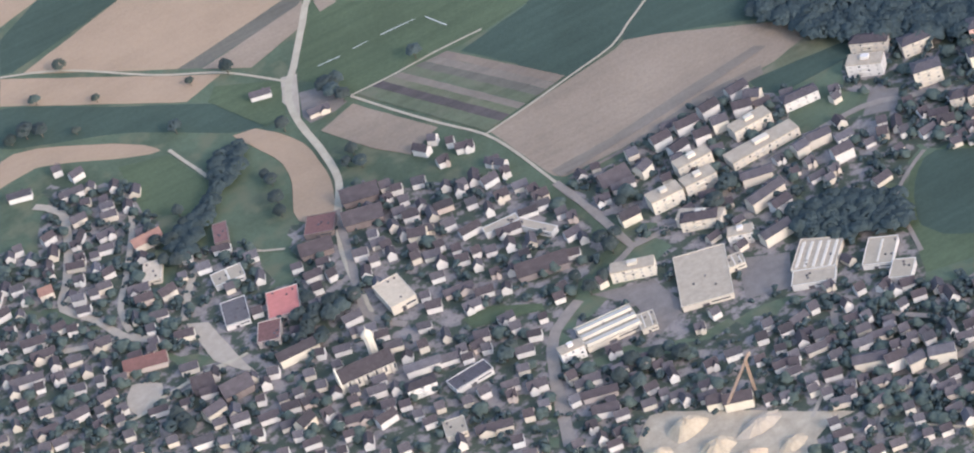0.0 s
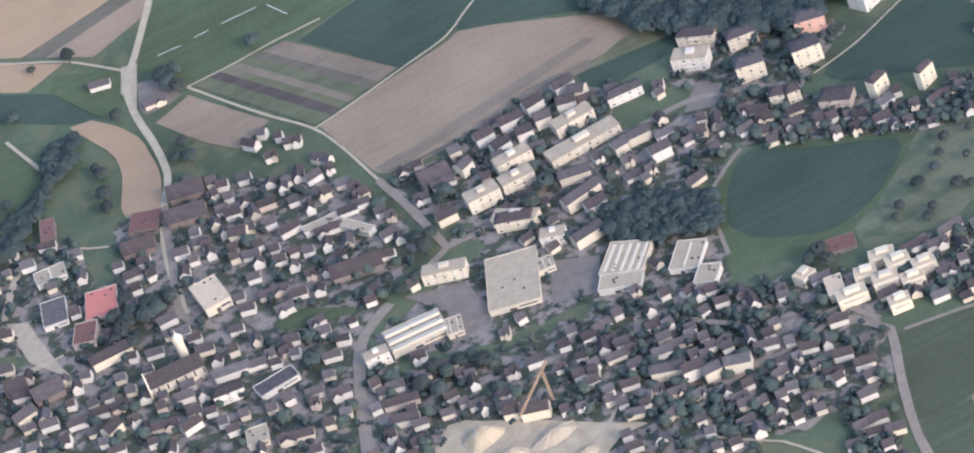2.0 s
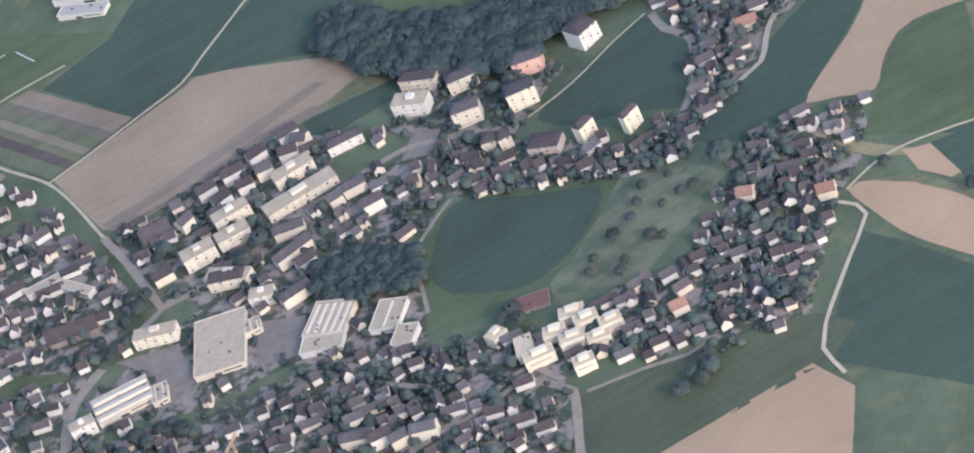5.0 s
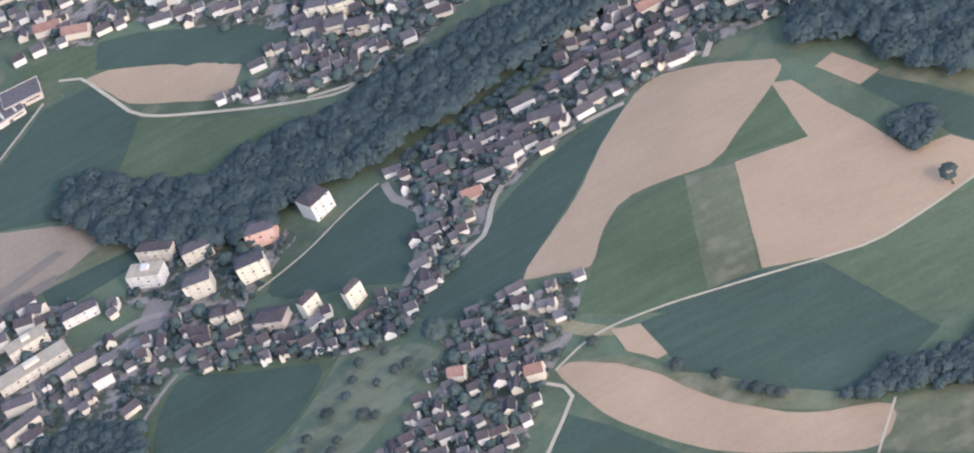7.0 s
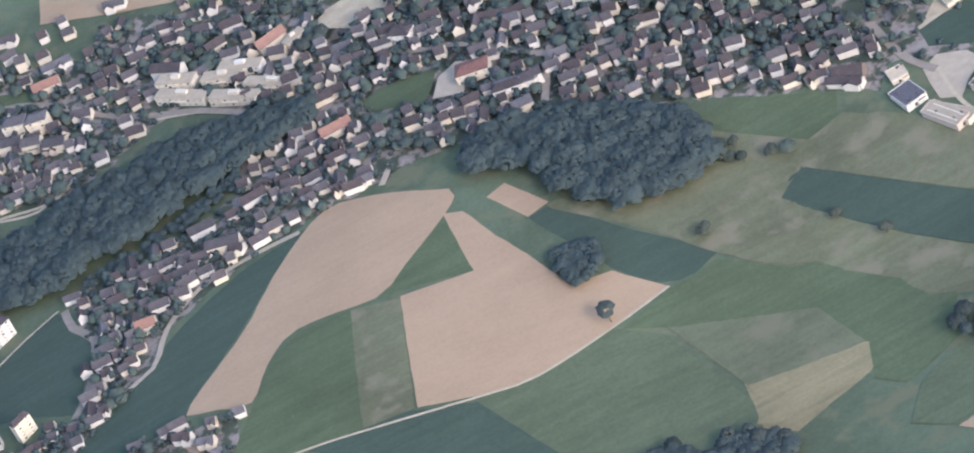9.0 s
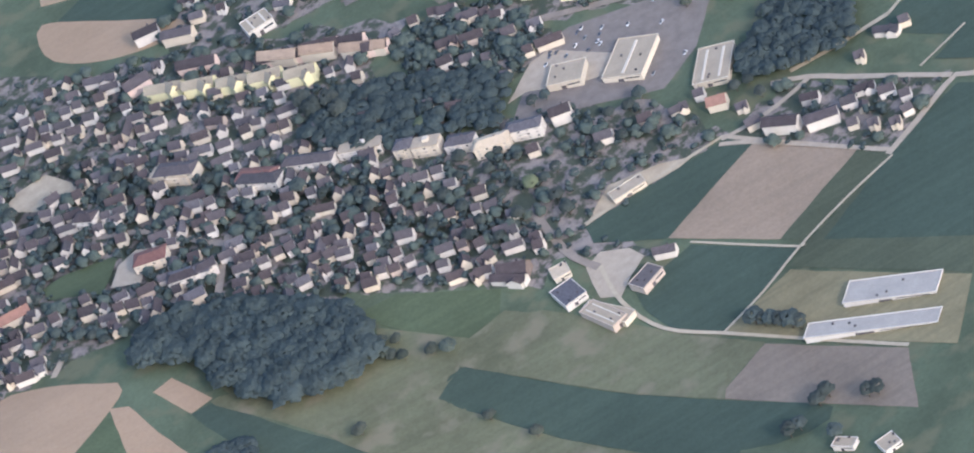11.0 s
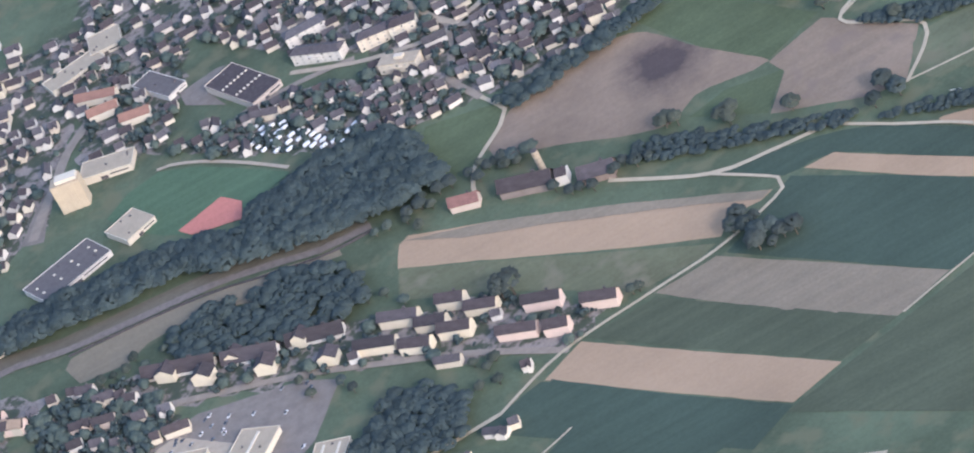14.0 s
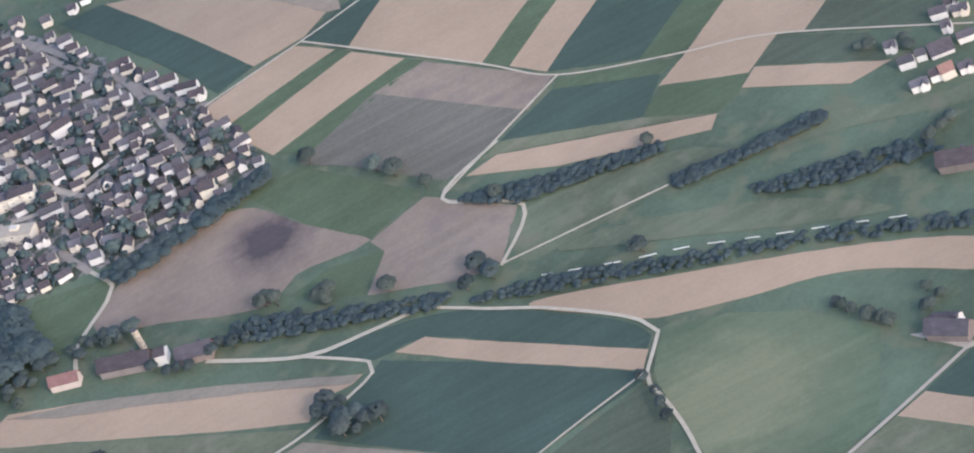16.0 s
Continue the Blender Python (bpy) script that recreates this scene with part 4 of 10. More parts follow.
# ---- roads, tracks and paths ----
ROADS = []
ROADS.append(('road', 'road', [(-137.5, 977.1), (-148.7, 963.9), (-153.2, 955.7), (-160.0, 942.6), (-164.0, 935.1), (-165.7, 923.9), (-165.5, 910.8), (-166.3, 897.2), (-170.4, 885.7), (-173.7, 873.9), (-175.4, 862.5), (-176.7, 849.6)], 5.94, GRAVEL, 'pale country road into the village'))
ROADS.append(('farm_track', 'track', [(-213.8, 984.8), (-199.8, 976.7), (-184.2, 961.3), (-172.3, 951.8), (-162.9, 939.2)], 2.47, GRAVEL, 'pale gravel farm track'))
ROADS.append(('farm_track', 'track', [(-154.1, 923.8), (-143.7, 923.9), (-135.1, 924.6), (-124.7, 924.4)], 2.06, GRAVEL, 'pale gravel track past allotments'))
ROADS.append(('farm_track', 'track', [(-154.1, 923.6), (-148.5, 910.9), (-143.2, 899.6), (-137.8, 889.1), (-135.2, 878.6), (-132.9, 863.4), (-131.1, 852.5), (-129.8, 843.6)], 2.47, GRAVEL, 'pale gravel lane along the plots'))
ROADS.append(('farm_track', 'track', [(-137.5, 888.8), (-127.5, 891.4), (-116.7, 894.6), (-106.5, 897.8), (-101.2, 902.4), (-94.5, 908.0), (-82.0, 918.6), (-74.9, 924.8)], 2.06, GRAVEL, 'pale gravel track between fields'))
ROADS.append(('road', 'road', [(-172.4, 841.1), (-177.5, 850.3), (-173.9, 868.3), (-170.3, 887.2)], 6.44, STREET, 'grey village road'))
ROADS.append(('road', 'road', [(-143.5, 824.4), (-150.4, 818.9), (-154.3, 810.7), (-158.4, 796.3), (-161.1, 785.3)], 9, STREET, 'grey village street through the centre'))
ROADS.append(('road', 'road', [(-129.0, 832.9), (-116.2, 833.4), (-104.4, 837.5), (-90.3, 840.7), (-76.9, 842.0), (-70.2, 839.3), (-61.7, 834.6)], 6.44, STREET, 'grey street past the factory'))
ROADS.append(('road', 'road', [(-132.9, 862.8), (-131.1, 851.9), (-129.3, 835.6), (-129.0, 832.9), (-140.3, 826.2)], 6.44, STREET, 'grey street beside the field'))
ROADS.append(('lane', 'road', [(-71.2, 747.7), (-61.3, 745.5), (-50.2, 743.1), (-44.7, 755.4), (-40.2, 763.7)], 3.3, STREET, 'paved lane at the settlement edge'))
ROADS.append(('road', 'road', [(-79.7, 760.2), (-75.0, 753.5), (-73.1, 749.5), (-77.6, 733.3), (-80.5, 720.1), (-81.2, 709.7)], 6.44, STREET, 'grey road out of the village'))
ROADS.append(('lane', 'road', [(-99.8, 735.4), (-95.7, 727.8), (-92.9, 719.8)], 2.06, GRAVEL, 'pale lane beside meadow'))
ROADS.append(('lane', 'road', [(-99.8, 735.4), (-105.0, 740.6), (-110.9, 747.2)], 1.82, GRAVEL, 'pale lane in the housing'))
ROADS.append(('lane', 'road', [(-87.7, 791.4), (-86.5, 799.1), (-84.7, 809.3), (-79.3, 815.8), (-73.9, 820.0)], 3.3, STREET, 'pale lane along the oval field'))
ROADS.append(('road', 'road', [(-25.0, 840.8), (-24.7, 833.7), (-21.9, 826.3), (-23.5, 817.6), (-28.6, 808.2), (-30.7, 805.7)], 6.44, STREET, 'grey road between field and houses'))
ROADS.append(('lane', 'road', [(-54.3, 831.0), (-44.4, 833.6), (-33.5, 839.0), (-26.0, 841.9)], 1.82, GRAVEL, 'gravel lane along the triangular field'))
ROADS.append(('lane', 'road', [(-22.9, 804.0), (-14.4, 806.6), (-9.2, 816.1), (-1.2, 822.6), (9.4, 823.7), (19.3, 823.1)], 4.6, CONCRETE, 'pale lane along the hill estate'))
ROADS.append(('road', 'road', [(-18.0, 758.2), (-15.6, 755.0), (-15.2, 751.7), (-18.8, 747.2), (-24.4, 740.8), (-31.4, 732.0), (-34.0, 726.9), (-33.2, 718.8)], 3.01, GRAVEL, 'pale curving road at the field corner'))
ROADS.append(('farm_track', 'track', [(-15.5, 759.9), (-6.9, 763.1), (3.4, 762.0), (15.3, 759.1), (27.8, 756.1)], 2.06, GRAVEL, 'pale gravel track over the hill'))
ROADS.append(('farm_track', 'track', [(27.8, 756.2), (36.5, 754.3), (44.2, 753.7), (58.6, 757.2), (70.7, 761.0)], 2.06, GRAVEL, 'pale gravel track along the hilltop field'))
ROADS.append(('farm_track', 'track', [(23.1, 704.3), (30.5, 715.2)], 1.82, GRAVEL, 'pale track beside the curved field'))
ROADS.append(('road', 'road', [(-70.3, 929.3), (-66.3, 926.3), (-62.6, 914.7), (-58.5, 903.9), (-44.7, 891.8), (-31.5, 881.8), (-22.3, 876.8), (-14.6, 880.0), (-0.8, 885.5)], 3.01, GRAVEL, 'pale winding road beside the meadow'))
ROADS.append(('road', 'road', [(-29.6, 881.4), (-18.6, 877.2), (-12.2, 881.5), (-1.8, 885.3), (4.7, 884.5), (13.8, 878.3)], 3.01, GRAVEL, 'pale winding road above the river wood'))
ROADS.append(('farm_track', 'track', [(145.2, 774.2), (160.5, 758.2), (161.4, 758.0)], 2.06, GRAVEL, 'pale path between crop fields'))
ROADS.append(('farm_track', 'track', [(141.8, 747.7), (151.3, 752.2), (160.5, 758.2), (171.6, 763.9), (182.1, 768.3)], 2.06, GRAVEL, 'pale straight track between fields'))
ROADS.append(('lane', 'road', [(131.2, 792.5), (142.3, 794.4), (152.5, 795.7), (159.6, 796.6)], 2.88, GRAVEL, 'pale lane along the garden edge'))
ROADS.append(('lane', 'road', [(159.6, 796.6), (169.2, 785.2), (182.4, 769.8)], 3.79, CONCRETE, 'pale lane below the new houses'))
ROADS.append(('road', 'road', [(129.8, 780.7), (130.0, 768.5), (133.9, 756.8), (142.3, 747.4), (150.5, 738.1), (166.6, 719.3)], 3.01, GRAVEL, 'pale road around the farmyard field'))
ROADS.append(('garden_path', 'path', [(127.3, 709.1), (136.4, 702.3), (153.0, 686.1)], 1.5, CONCRETE, 'pale path of the garden plots'))
ROADS.append(('garden_path', 'path', [(119.8, 710.9), (134.3, 696.9), (150.8, 680.6)], 1.5, CONCRETE, 'pale path across the garden plots'))
ROADS.append(('garden_path', 'path', [(113.5, 706.4), (129.4, 690.1), (138.4, 692.6)], 1.5, CONCRETE, 'pale path below the garden plots'))
ROADS.append(('road', 'road', [(181.5, 769.1), (188.9, 773.6), (198.9, 780.0), (202.1, 777.3), (217.1, 762.8)], 5.28, CONCRETE, 'pale road beside the new estate'))
ROADS.append(('road', 'road', [(175.6, 804.3), (183.5, 804.5), (195.6, 805.8)], 4.01, GRAVEL, 'pale field road up to the hamlet'))
ROADS.append(('road', 'road', [(124.6, 860.6), (138.7, 856.5), (150.0, 851.7), (166.6, 844.3), (184.5, 833.7), (196.7, 825.6), (211.1, 813.5)], 6.44, STREET, 'grey street past the row houses'))
ROADS.append(('farm_track', 'track', [(194.8, 787.3), (205.5, 792.2)], 1.82, GRAVEL, 'pale field path'))
ROADS.append(('road', 'road', [(195.6, 805.8), (209.9, 814.0), (229.2, 817.7), (242.0, 819.8), (251.8, 823.7), (257.5, 827.0), (257.7, 830.6), (247.4, 841.7)], 2.9, GRAVEL, 'pale country road past the farmhouse'))
ROADS.append(('road', 'road', [(231.2, 854.7), (247.4, 841.7), (259.0, 838.9), (275.3, 837.1)], 4.01, GRAVEL, 'pale country road junction'))
ROADS.append(('road', 'road', [(208.6, 869.2), (210.2, 877.7), (218.6, 886.8), (220.7, 890.6), (216.2, 901.8), (214.3, 909.6)], 3.51, GRAVEL, 'pale road beside tilled field'))
ROADS.append(('road', 'road', [(286.0, 837.5), (294.4, 851.1), (282.0, 864.8), (295.6, 873.1)], 3.01, GRAVEL, 'pale lane to the hill fields'))
ROADS.append(('farm_track', 'track', [(286.1, 837.9), (298.3, 837.0), (318.6, 835.7)], 2.06, GRAVEL, 'pale straight track through pasture'))
ROADS.append(('farm_track', 'track', [(248.2, 928.7), (271.4, 933.4), (285.1, 937.9)], 2.06, GRAVEL, 'straight pale track between strips'))
ROADS.append(('farm_track', 'track', [(282.1, 865.4), (295.7, 873.7), (311.0, 883.5)], 2.06, GRAVEL, 'pale track along tilled fields'))
ROADS.append(('road', 'road', [(271.4, 933.4), (282.8, 918.8), (300.1, 897.5), (311.0, 883.5), (330.6, 872.8), (349.0, 863.6), (379.4, 837.3)], 1.9, GRAVEL, 'grey lane across the fields'))
ROADS.append(('road', 'road', [(321.8, 742.3), (335.9, 748.9), (349.2, 754.9)], 3.31, CONCRETE, 'paved lane beside the farm'))
ROADS.append(('embankment', 'embankment', [(112.7, 893.7), (117.9, 893.4), (127.6, 890.2), (142.9, 888.4), (158.1, 886.7), (169.0, 883.7), (178.5, 880.6), (188.8, 880.0)], 16, CROPS['stubblegrey'](0.4), 'grey brown grassy railway embankment'))
ROADS.append(('railway_bed', 'railway', [(113.1, 891.0), (118.3, 890.7), (128.0, 887.6), (143.3, 885.9), (158.5, 884.2), (169.3, 881.2), (178.8, 878.1), (189.0, 877.6)], 8, BALLAST, 'grey railway bed along the woods'))
ROADS.append(('fleece_row', 'crop cover', [(-155.8, 939.1), (-150.9, 938.8)], 0.8, FLEECE, 'white fleece row on the allotment'))
ROADS.append(('fleece_row', 'crop cover', [(-147.9, 939.2), (-144.6, 939.3)], 0.8, FLEECE, 'white fleece row on the allotment'))
ROADS.append(('fleece_row', 'crop cover', [(-141.8, 939.3), (-134.1, 938.9)], 0.8, FLEECE, 'white fleece row on the allotment'))
ROADS.append(('fleece_row', 'crop cover', [(-132.1, 937.9), (-129.7, 931.4)], 0.8, FLEECE, 'white fleece row on the allotment'))
ROADS.append(('lane', 'road', [(-219.5, 933.7), (-215.5, 927.5), (-218.1, 914.9), (-221.5, 904.7), (-225.3, 895.0), (-221.4, 887.7), (-217.8, 876.8), (-214.0, 872.6)], 7, CONCRETE, 'pale hamlet lane'))
ROADS.append(('lane', 'road', [(-202.2, 929.5), (-203.0, 920.6), (-206.2, 909.8), (-211.0, 897.9), (-215.9, 886.6), (-216.6, 878.3)], 5, CONCRETE, 'pale hamlet lane'))
ROADS.append(('road', 'road', [(-198.6, 890.6), (-203.0, 882.7), (-206.9, 873.8)], 6, CONCRETE, 'pale lane to the village square'))
ROADS.append(('road', 'road', [(-242.8, 885.7), (-234.4, 883.5), (-225.3, 879.6), (-216.7, 876.2), (-214.0, 872.6)], 6, CONCRETE, 'pale village street'))
ROADS.append(('lane', 'road', [(-190.5, 933.5), (-189.0, 926.8), (-187.9, 922.2), (-186.8, 916.4)], 3.12, GRAVEL, 'pale gravel path in the meadow'))
ROADS.append(('lane', 'road', [(-225.7, 850.7), (-213.7, 852.1), (-207.4, 853.8), (-200.1, 854.7)], 3.12, GRAVEL, 'pale lane to the farmyard'))
ROADS.append(('lane', 'road', [(-189.5, 887.7), (-186.3, 884.5), (-182.9, 882.2)], 2.49, GRAVEL, 'pale gravel path beside the hall'))
ROADS.append(('lane', 'road', [(209.5, 950.7), (212.9, 941.3), (217.8, 928.1), (221.8, 922.6), (227.9, 925.0)], 6, STREET, 'grey estate street'))
ROADS.append(('lane', 'road', [(218.6, 926.0), (215.8, 912.8), (214.0, 908.6), (217.7, 897.9)], 6, STREET, 'grey estate street'))
ROADS.append(('lane', 'road', [(166.3, 928.1), (175.7, 933.8), (187.9, 934.0), (199.7, 931.9)], 6, STREET, 'grey estate street'))
ROADS.append(('lane', 'road', [(217.2, 999.7), (223.6, 987.2), (232.5, 965.6), (238.0, 950.5), (244.1, 906.7)], 6, STREET, 'grey estate street'))
ROADS.append(('lane', 'road', [(94.3, 966.9), (105.8, 949.1), (117.2, 932.7)], 5, STREET, 'grey estate lane'))
ROADS.append(('lane', 'road', [(86.0, 954.0), (78.7, 952.3), (68.4, 942.0)], 3.74, GRAVEL, 'pale lane beside the crop field'))
ROADS.append(('lane', 'road', [(103.9, 910.4), (114.0, 919.1), (119.2, 924.0)], 7, STREET, 'grey lane past the factory'))
ROADS.append(('lane', 'road', [(-23.8, 916.9), (-14.4, 910.9), (-0.3, 891.2), (12.8, 879.5), (22.8, 867.2)], 6, STREET, 'grey road in the valley'))
ROADS.append(('lane', 'road', [(-1.6, 912.6), (5.3, 912.9), (12.8, 915.1), (22.3, 910.0)], 6, STREET, 'grey village street'))
ROADS.append(('lane', 'road', [(124.6, 801.0), (125.5, 791.8), (126.8, 785.5), (129.6, 780.0)], 6, STREET, 'grey lane between gardens'))
ROADS.append(('lane', 'road', [(36.1, 824.1), (39.4, 829.3)], 5, CONCRETE, 'pale lane to the hill estate'))
ROADS.append(('street', 'road', [(-79.6, 760.0), (-86.7, 757.7), (-95.2, 757.8), (-101.3, 757.6), (-106.6, 755.1), (-112.8, 753.1), (-116.6, 746.8)], 5, STREET, 'grey lane between village houses'))
ROADS.append(('street', 'road', [(-221.1, 852.6), (-214.5, 853.8), (-209.1, 855.0), (-203.0, 854.4)], 3.80, GRAVEL, 'pale lane into the hamlet'))
ROADS.append(('street', 'road', [(-106.7, 789.6), (-110.0, 779.8), (-111.5, 770.8)], 5, STREET, 'grey lane beside the works'))
ROADS.append(('path', 'path', [(-123.5, 761.0), (-117.7, 767.5)], 3, CONCRETE, 'pale path to the gravel yard'))
ROADS.append(('street', 'road', [(75.0, 839.6), (71.6, 831.3), (67.8, 821.3)], 6, STREET, 'grey street down to the village'))
ROADS.append(('street', 'road', [(52.4, 860.4), (62.1, 853.2), (73.5, 837.6), (83.8, 832.1), (92.9, 829.1)], 6, STREET, 'grey street through the village'))
ROADS.append(('street', 'road', [(147.0, 960.6), (141.0, 953.8), (136.7, 944.8), (132.0, 936.0), (128.9, 929.3)], 9, STREET, 'grey street past the grain elevator'))
ROADS.append(('path', 'path', [(156.2, 930.6), (159.0, 929.8), (164.7, 925.5), (173.1, 916.4), (179.6, 908.3)], 3.5, CONCRETE, 'pale path around the sports field'))
ROADS.append(('lane', 'road', [(158.2, 794.9), (163.1, 791.2), (172.2, 781.5), (181.5, 770.7)], 4, CONCRETE, 'pale lane below the new houses'))
ROADS.append(('lane', 'road', [(159.0, 795.8), (164.4, 795.9), (170.2, 797.0), (177.7, 799.9)], 4, CONCRETE, 'pale lane between the new houses'))
ROADS.append(('street', 'road', [(171.5, 803.7), (177.8, 800.3), (183.3, 794.8), (190.8, 787.9), (198.3, 780.4)], 5, CONCRETE, 'pale street above the new houses'))
ROADS.append(('road', 'road', [(271.3, 836.7), (280.1, 828.0), (288.9, 820.1), (297.7, 810.3), (302.9, 803.2), (304.7, 797.8), (302.6, 793.8), (299.8, 788.8), (299.2, 785.4), (300.4, 777.9), (301.0, 768.8), (301.2, 756.6), (303.4, 748.5), (306.2, 739.3)], 2.9, GRAVEL, 'pale country road round the meadow'))
ROADS.append(('track', 'track', [(299.2, 788.8), (286.9, 784.9), (275.6, 780.8), (264.1, 776.2)], 1.98, GRAVEL, 'grey track between fields'))
ROADS.append(('street', 'road', [(197.4, 980.2), (203.1, 964.9), (210.9, 947.6), (217.2, 929.1), (220.3, 924.7), (225.5, 926.7), (232.0, 928.6)], 6, CONCRETE, 'pale estate street'))
ROADS.append(('street', 'road', [(220.3, 994.4), (227.0, 973.5), (234.2, 960.1), (239.3, 948.3), (246.0, 932.8)], 5, STREET, 'grey estate street'))
ROADS.append(('street', 'road', [(220.3, 924.7), (216.6, 923.5), (207.8, 926.4), (199.2, 930.3), (187.3, 938.7)], 5, CONCRETE, 'pale estate street'))
ROADS.append(('road', 'road', [(213.6, 767.3), (221.4, 760.8), (230.7, 753.9), (238.5, 749.1), (249.8, 741.9)], 3.50, GRAVEL, 'pale country lane between fields'))
ROADS.append(('track', 'track', [(230.7, 753.9), (228.3, 751.6), (224.6, 744.7)], 2.28, GRAVEL, 'pale field track'))
ROADS.append(('street', 'road', [(-114.8, 760.1), (-102.7, 756.8), (-93.5, 758.8), (-84.3, 760.7), (-77.8, 761.9), (-73.5, 753.4)], 5, STREET, 'grey lane winding between gardens'))
ROADS.append(('street', 'road', [(-98.5, 787.2), (-100.3, 779.8), (-94.3, 771.6), (-88.4, 769.2)], 5, STREET, 'grey lane beside the works'))
for k, (name, cat, line, metres, mat, label) in enumerate(ROADS):
    strip(name, line, metres * U, mat, label, 0.168 + 0.001 * k, cat)
LINES = [(smooth_line(line, False, 3.0), metres * U) for _, _, line, metres, _, _ in ROADS]
BUSY = {}


def claim(x, y, r):
    BUSY.setdefault((int(x // 8), int(y // 8)), []).append((x, y, r))


def free(x, y, r):
    i, j = int(x // 8), int(y // 8)
    return all(math.hypot(x - a, y - b) > r + q for u in (i - 1, i, i + 1) for v in (j - 1, j, j + 1) for a, b, q in BUSY.get((u, v), ()))


for line, w in LINES:
    for x, y in line:
        claim(x, y, w * 0.5)


# ---- trees ----
ICO = bmesh.new()
bmesh.ops.create_icosphere(ICO, subdivisions=1, radius=1.0)
ICO_V = np.array([v.co[:] for v in ICO.verts])
ICO_F = np.array([[v.index for v in f.verts] for f in ICO.faces])
ICO.free()
OCTA_V = np.array([(1, 0, 0), (-1, 0, 0), (0, 1, 0), (0, -1, 0), (0, 0, 1), (0, 0, -1)], float)
OCTA_F = np.array([(0, 2, 4), (2, 1, 4), (1, 3, 4), (3, 0, 4), (2, 0, 5), (1, 2, 5), (3, 1, 5), (0, 3, 5)])
NPR = np.random.RandomState(3)


def crown_mesh(n, slim=1.0, clump=0.24, wild=0.25, solid=(ICO_V, ICO_F)):
    """A crown of unit width and about unit height, made of many leaf clumps round an uneven hull, with gaps."""
    vs, fs, ns = [], [], []
    sv, sf = solid
    lobes = NPR.normal(size=(5, 3))
    lobes /= np.linalg.norm(lobes, axis=1)[:, None]
    for k in range(n):
        d = NPR.normal(size=3)
        d /= np.linalg.norm(d)
        d[2] = abs(d[2]) - 0.25
        r = 0.40 * (0.75 + 0.35 * max(0, (lobes @ d).max()) + NPR.uniform(-0.14, 0.1))
        c = d * r * np.array([1, 1, slim])
        s = clump * NPR.uniform(0.55, 1.1)
        v = sv * s * NPR.uniform(0.95 - wild, 0.95 + wild, size=(len(sv), 1)) * np.array([1, 1, 0.8]) * 0.62 + c
        fs.append(sf + sum(len(q) for q in vs))
        vs.append(v)
        out = v - np.array([0, 0, -0.25])
        ns.append(0.62 * out / np.linalg.norm(out, axis=1)[:, None] + 0.38 * sv + np.array([0, 0, 0.15]))
    v = np.concatenate(vs)
    v[:, 2] += 0.42 * slim
    return v, np.concatenate(fs), np.concatenate(ns)


def leafy(ob, normals):
    """Foliage shades softly, as leaves that face outward from the whole crown."""
    n = np.concatenate(normals) if isinstance(normals, list) else normals
    ob.data.normals_split_custom_set_from_vertices(n / np.linalg.norm(n, axis=1)[:, None])
    return ob


WOODLAND = [crown_mesh(n, slim, 0.22, 0.45, (OCTA_V, OCTA_F)) for n, slim in ((105, 0.75), (100, 0.85), (110, 0.66), (95, 1.0))]
BUSHY = [crown_mesh(20, 0.95, 0.42), crown_mesh(18, 1.1, 0.42), crown_mesh(22, 0.85, 0.4)]
CROWNS = [crown_mesh(80, 0.95), crown_mesh(70, 1.1), crown_mesh(90, 0.85), crown_mesh(60, 1.5, 0.2)]


def trunk_bm(h, r):
    bm = bmesh.new()
    rings = []
    for k, (z, q) in enumerate(((0, 1.5), (0.15, 1.0), (0.6, 0.75), (1.0, 0.35))):
        rings.append([bm.verts.new((math.cos(a) * r * q + 0.03 * k * h * 0.3, math.sin(a) * r * q, z * h)) for a in (i * math.pi / 3 for i in range(6))])
    for a, b in zip(rings, rings[1:]):
        for i in range(6):
            bm.faces.new((a[i], a[(i + 1) % 6], b[(i + 1) % 6], b[i]))
    for a, z in ((0.4, 0.55), (2.5, 0.65), (4.4, 0.75)):
        p, q = Vector((0, 0, z * h)), Vector((math.cos(a) * h * 0.45, math.sin(a) * h * 0.45, h * (z + 0.4)))
        s = r * 0.4
        e = [bm.verts.new(p + Vector(o)) for o in ((s, 0, 0), (-s, s, 0), (-s, -s, 0))]
        t = bm.verts.new(q)
        for i in range(3):
            bm.faces.new((e[i], e[(i + 1) % 3], t))
    return bm


TREES = []
for k, (leaf, name, word) in enumerate(((LEAF, "broadleaf_tree", "dense green broadleaf tree"), (LEAF_DARK, "beech_tree", "deep green rounded tree"),
                                        (LEAF_LIGHT, "fruit_tree", "light green garden tree"), (LEAF_DARK, "conifer", "slender dark green conifer"))):
    t = tagged(new(name), word + " standing on grass", "tree", "trees")
    part("trunk", trunk_bm(0.5, 0.035), BARK, t)
    v, f, n = CROWNS[k]
    leafy(link("crown", (v + np.array([0, 0, 0.22])).tolist(), f.tolist(), leaf, t, smooth=True), n)
    TREES.append(t)
    t.location = (0, -4200 - 20 * k, 0)


COUNT, GROVE = {}, []


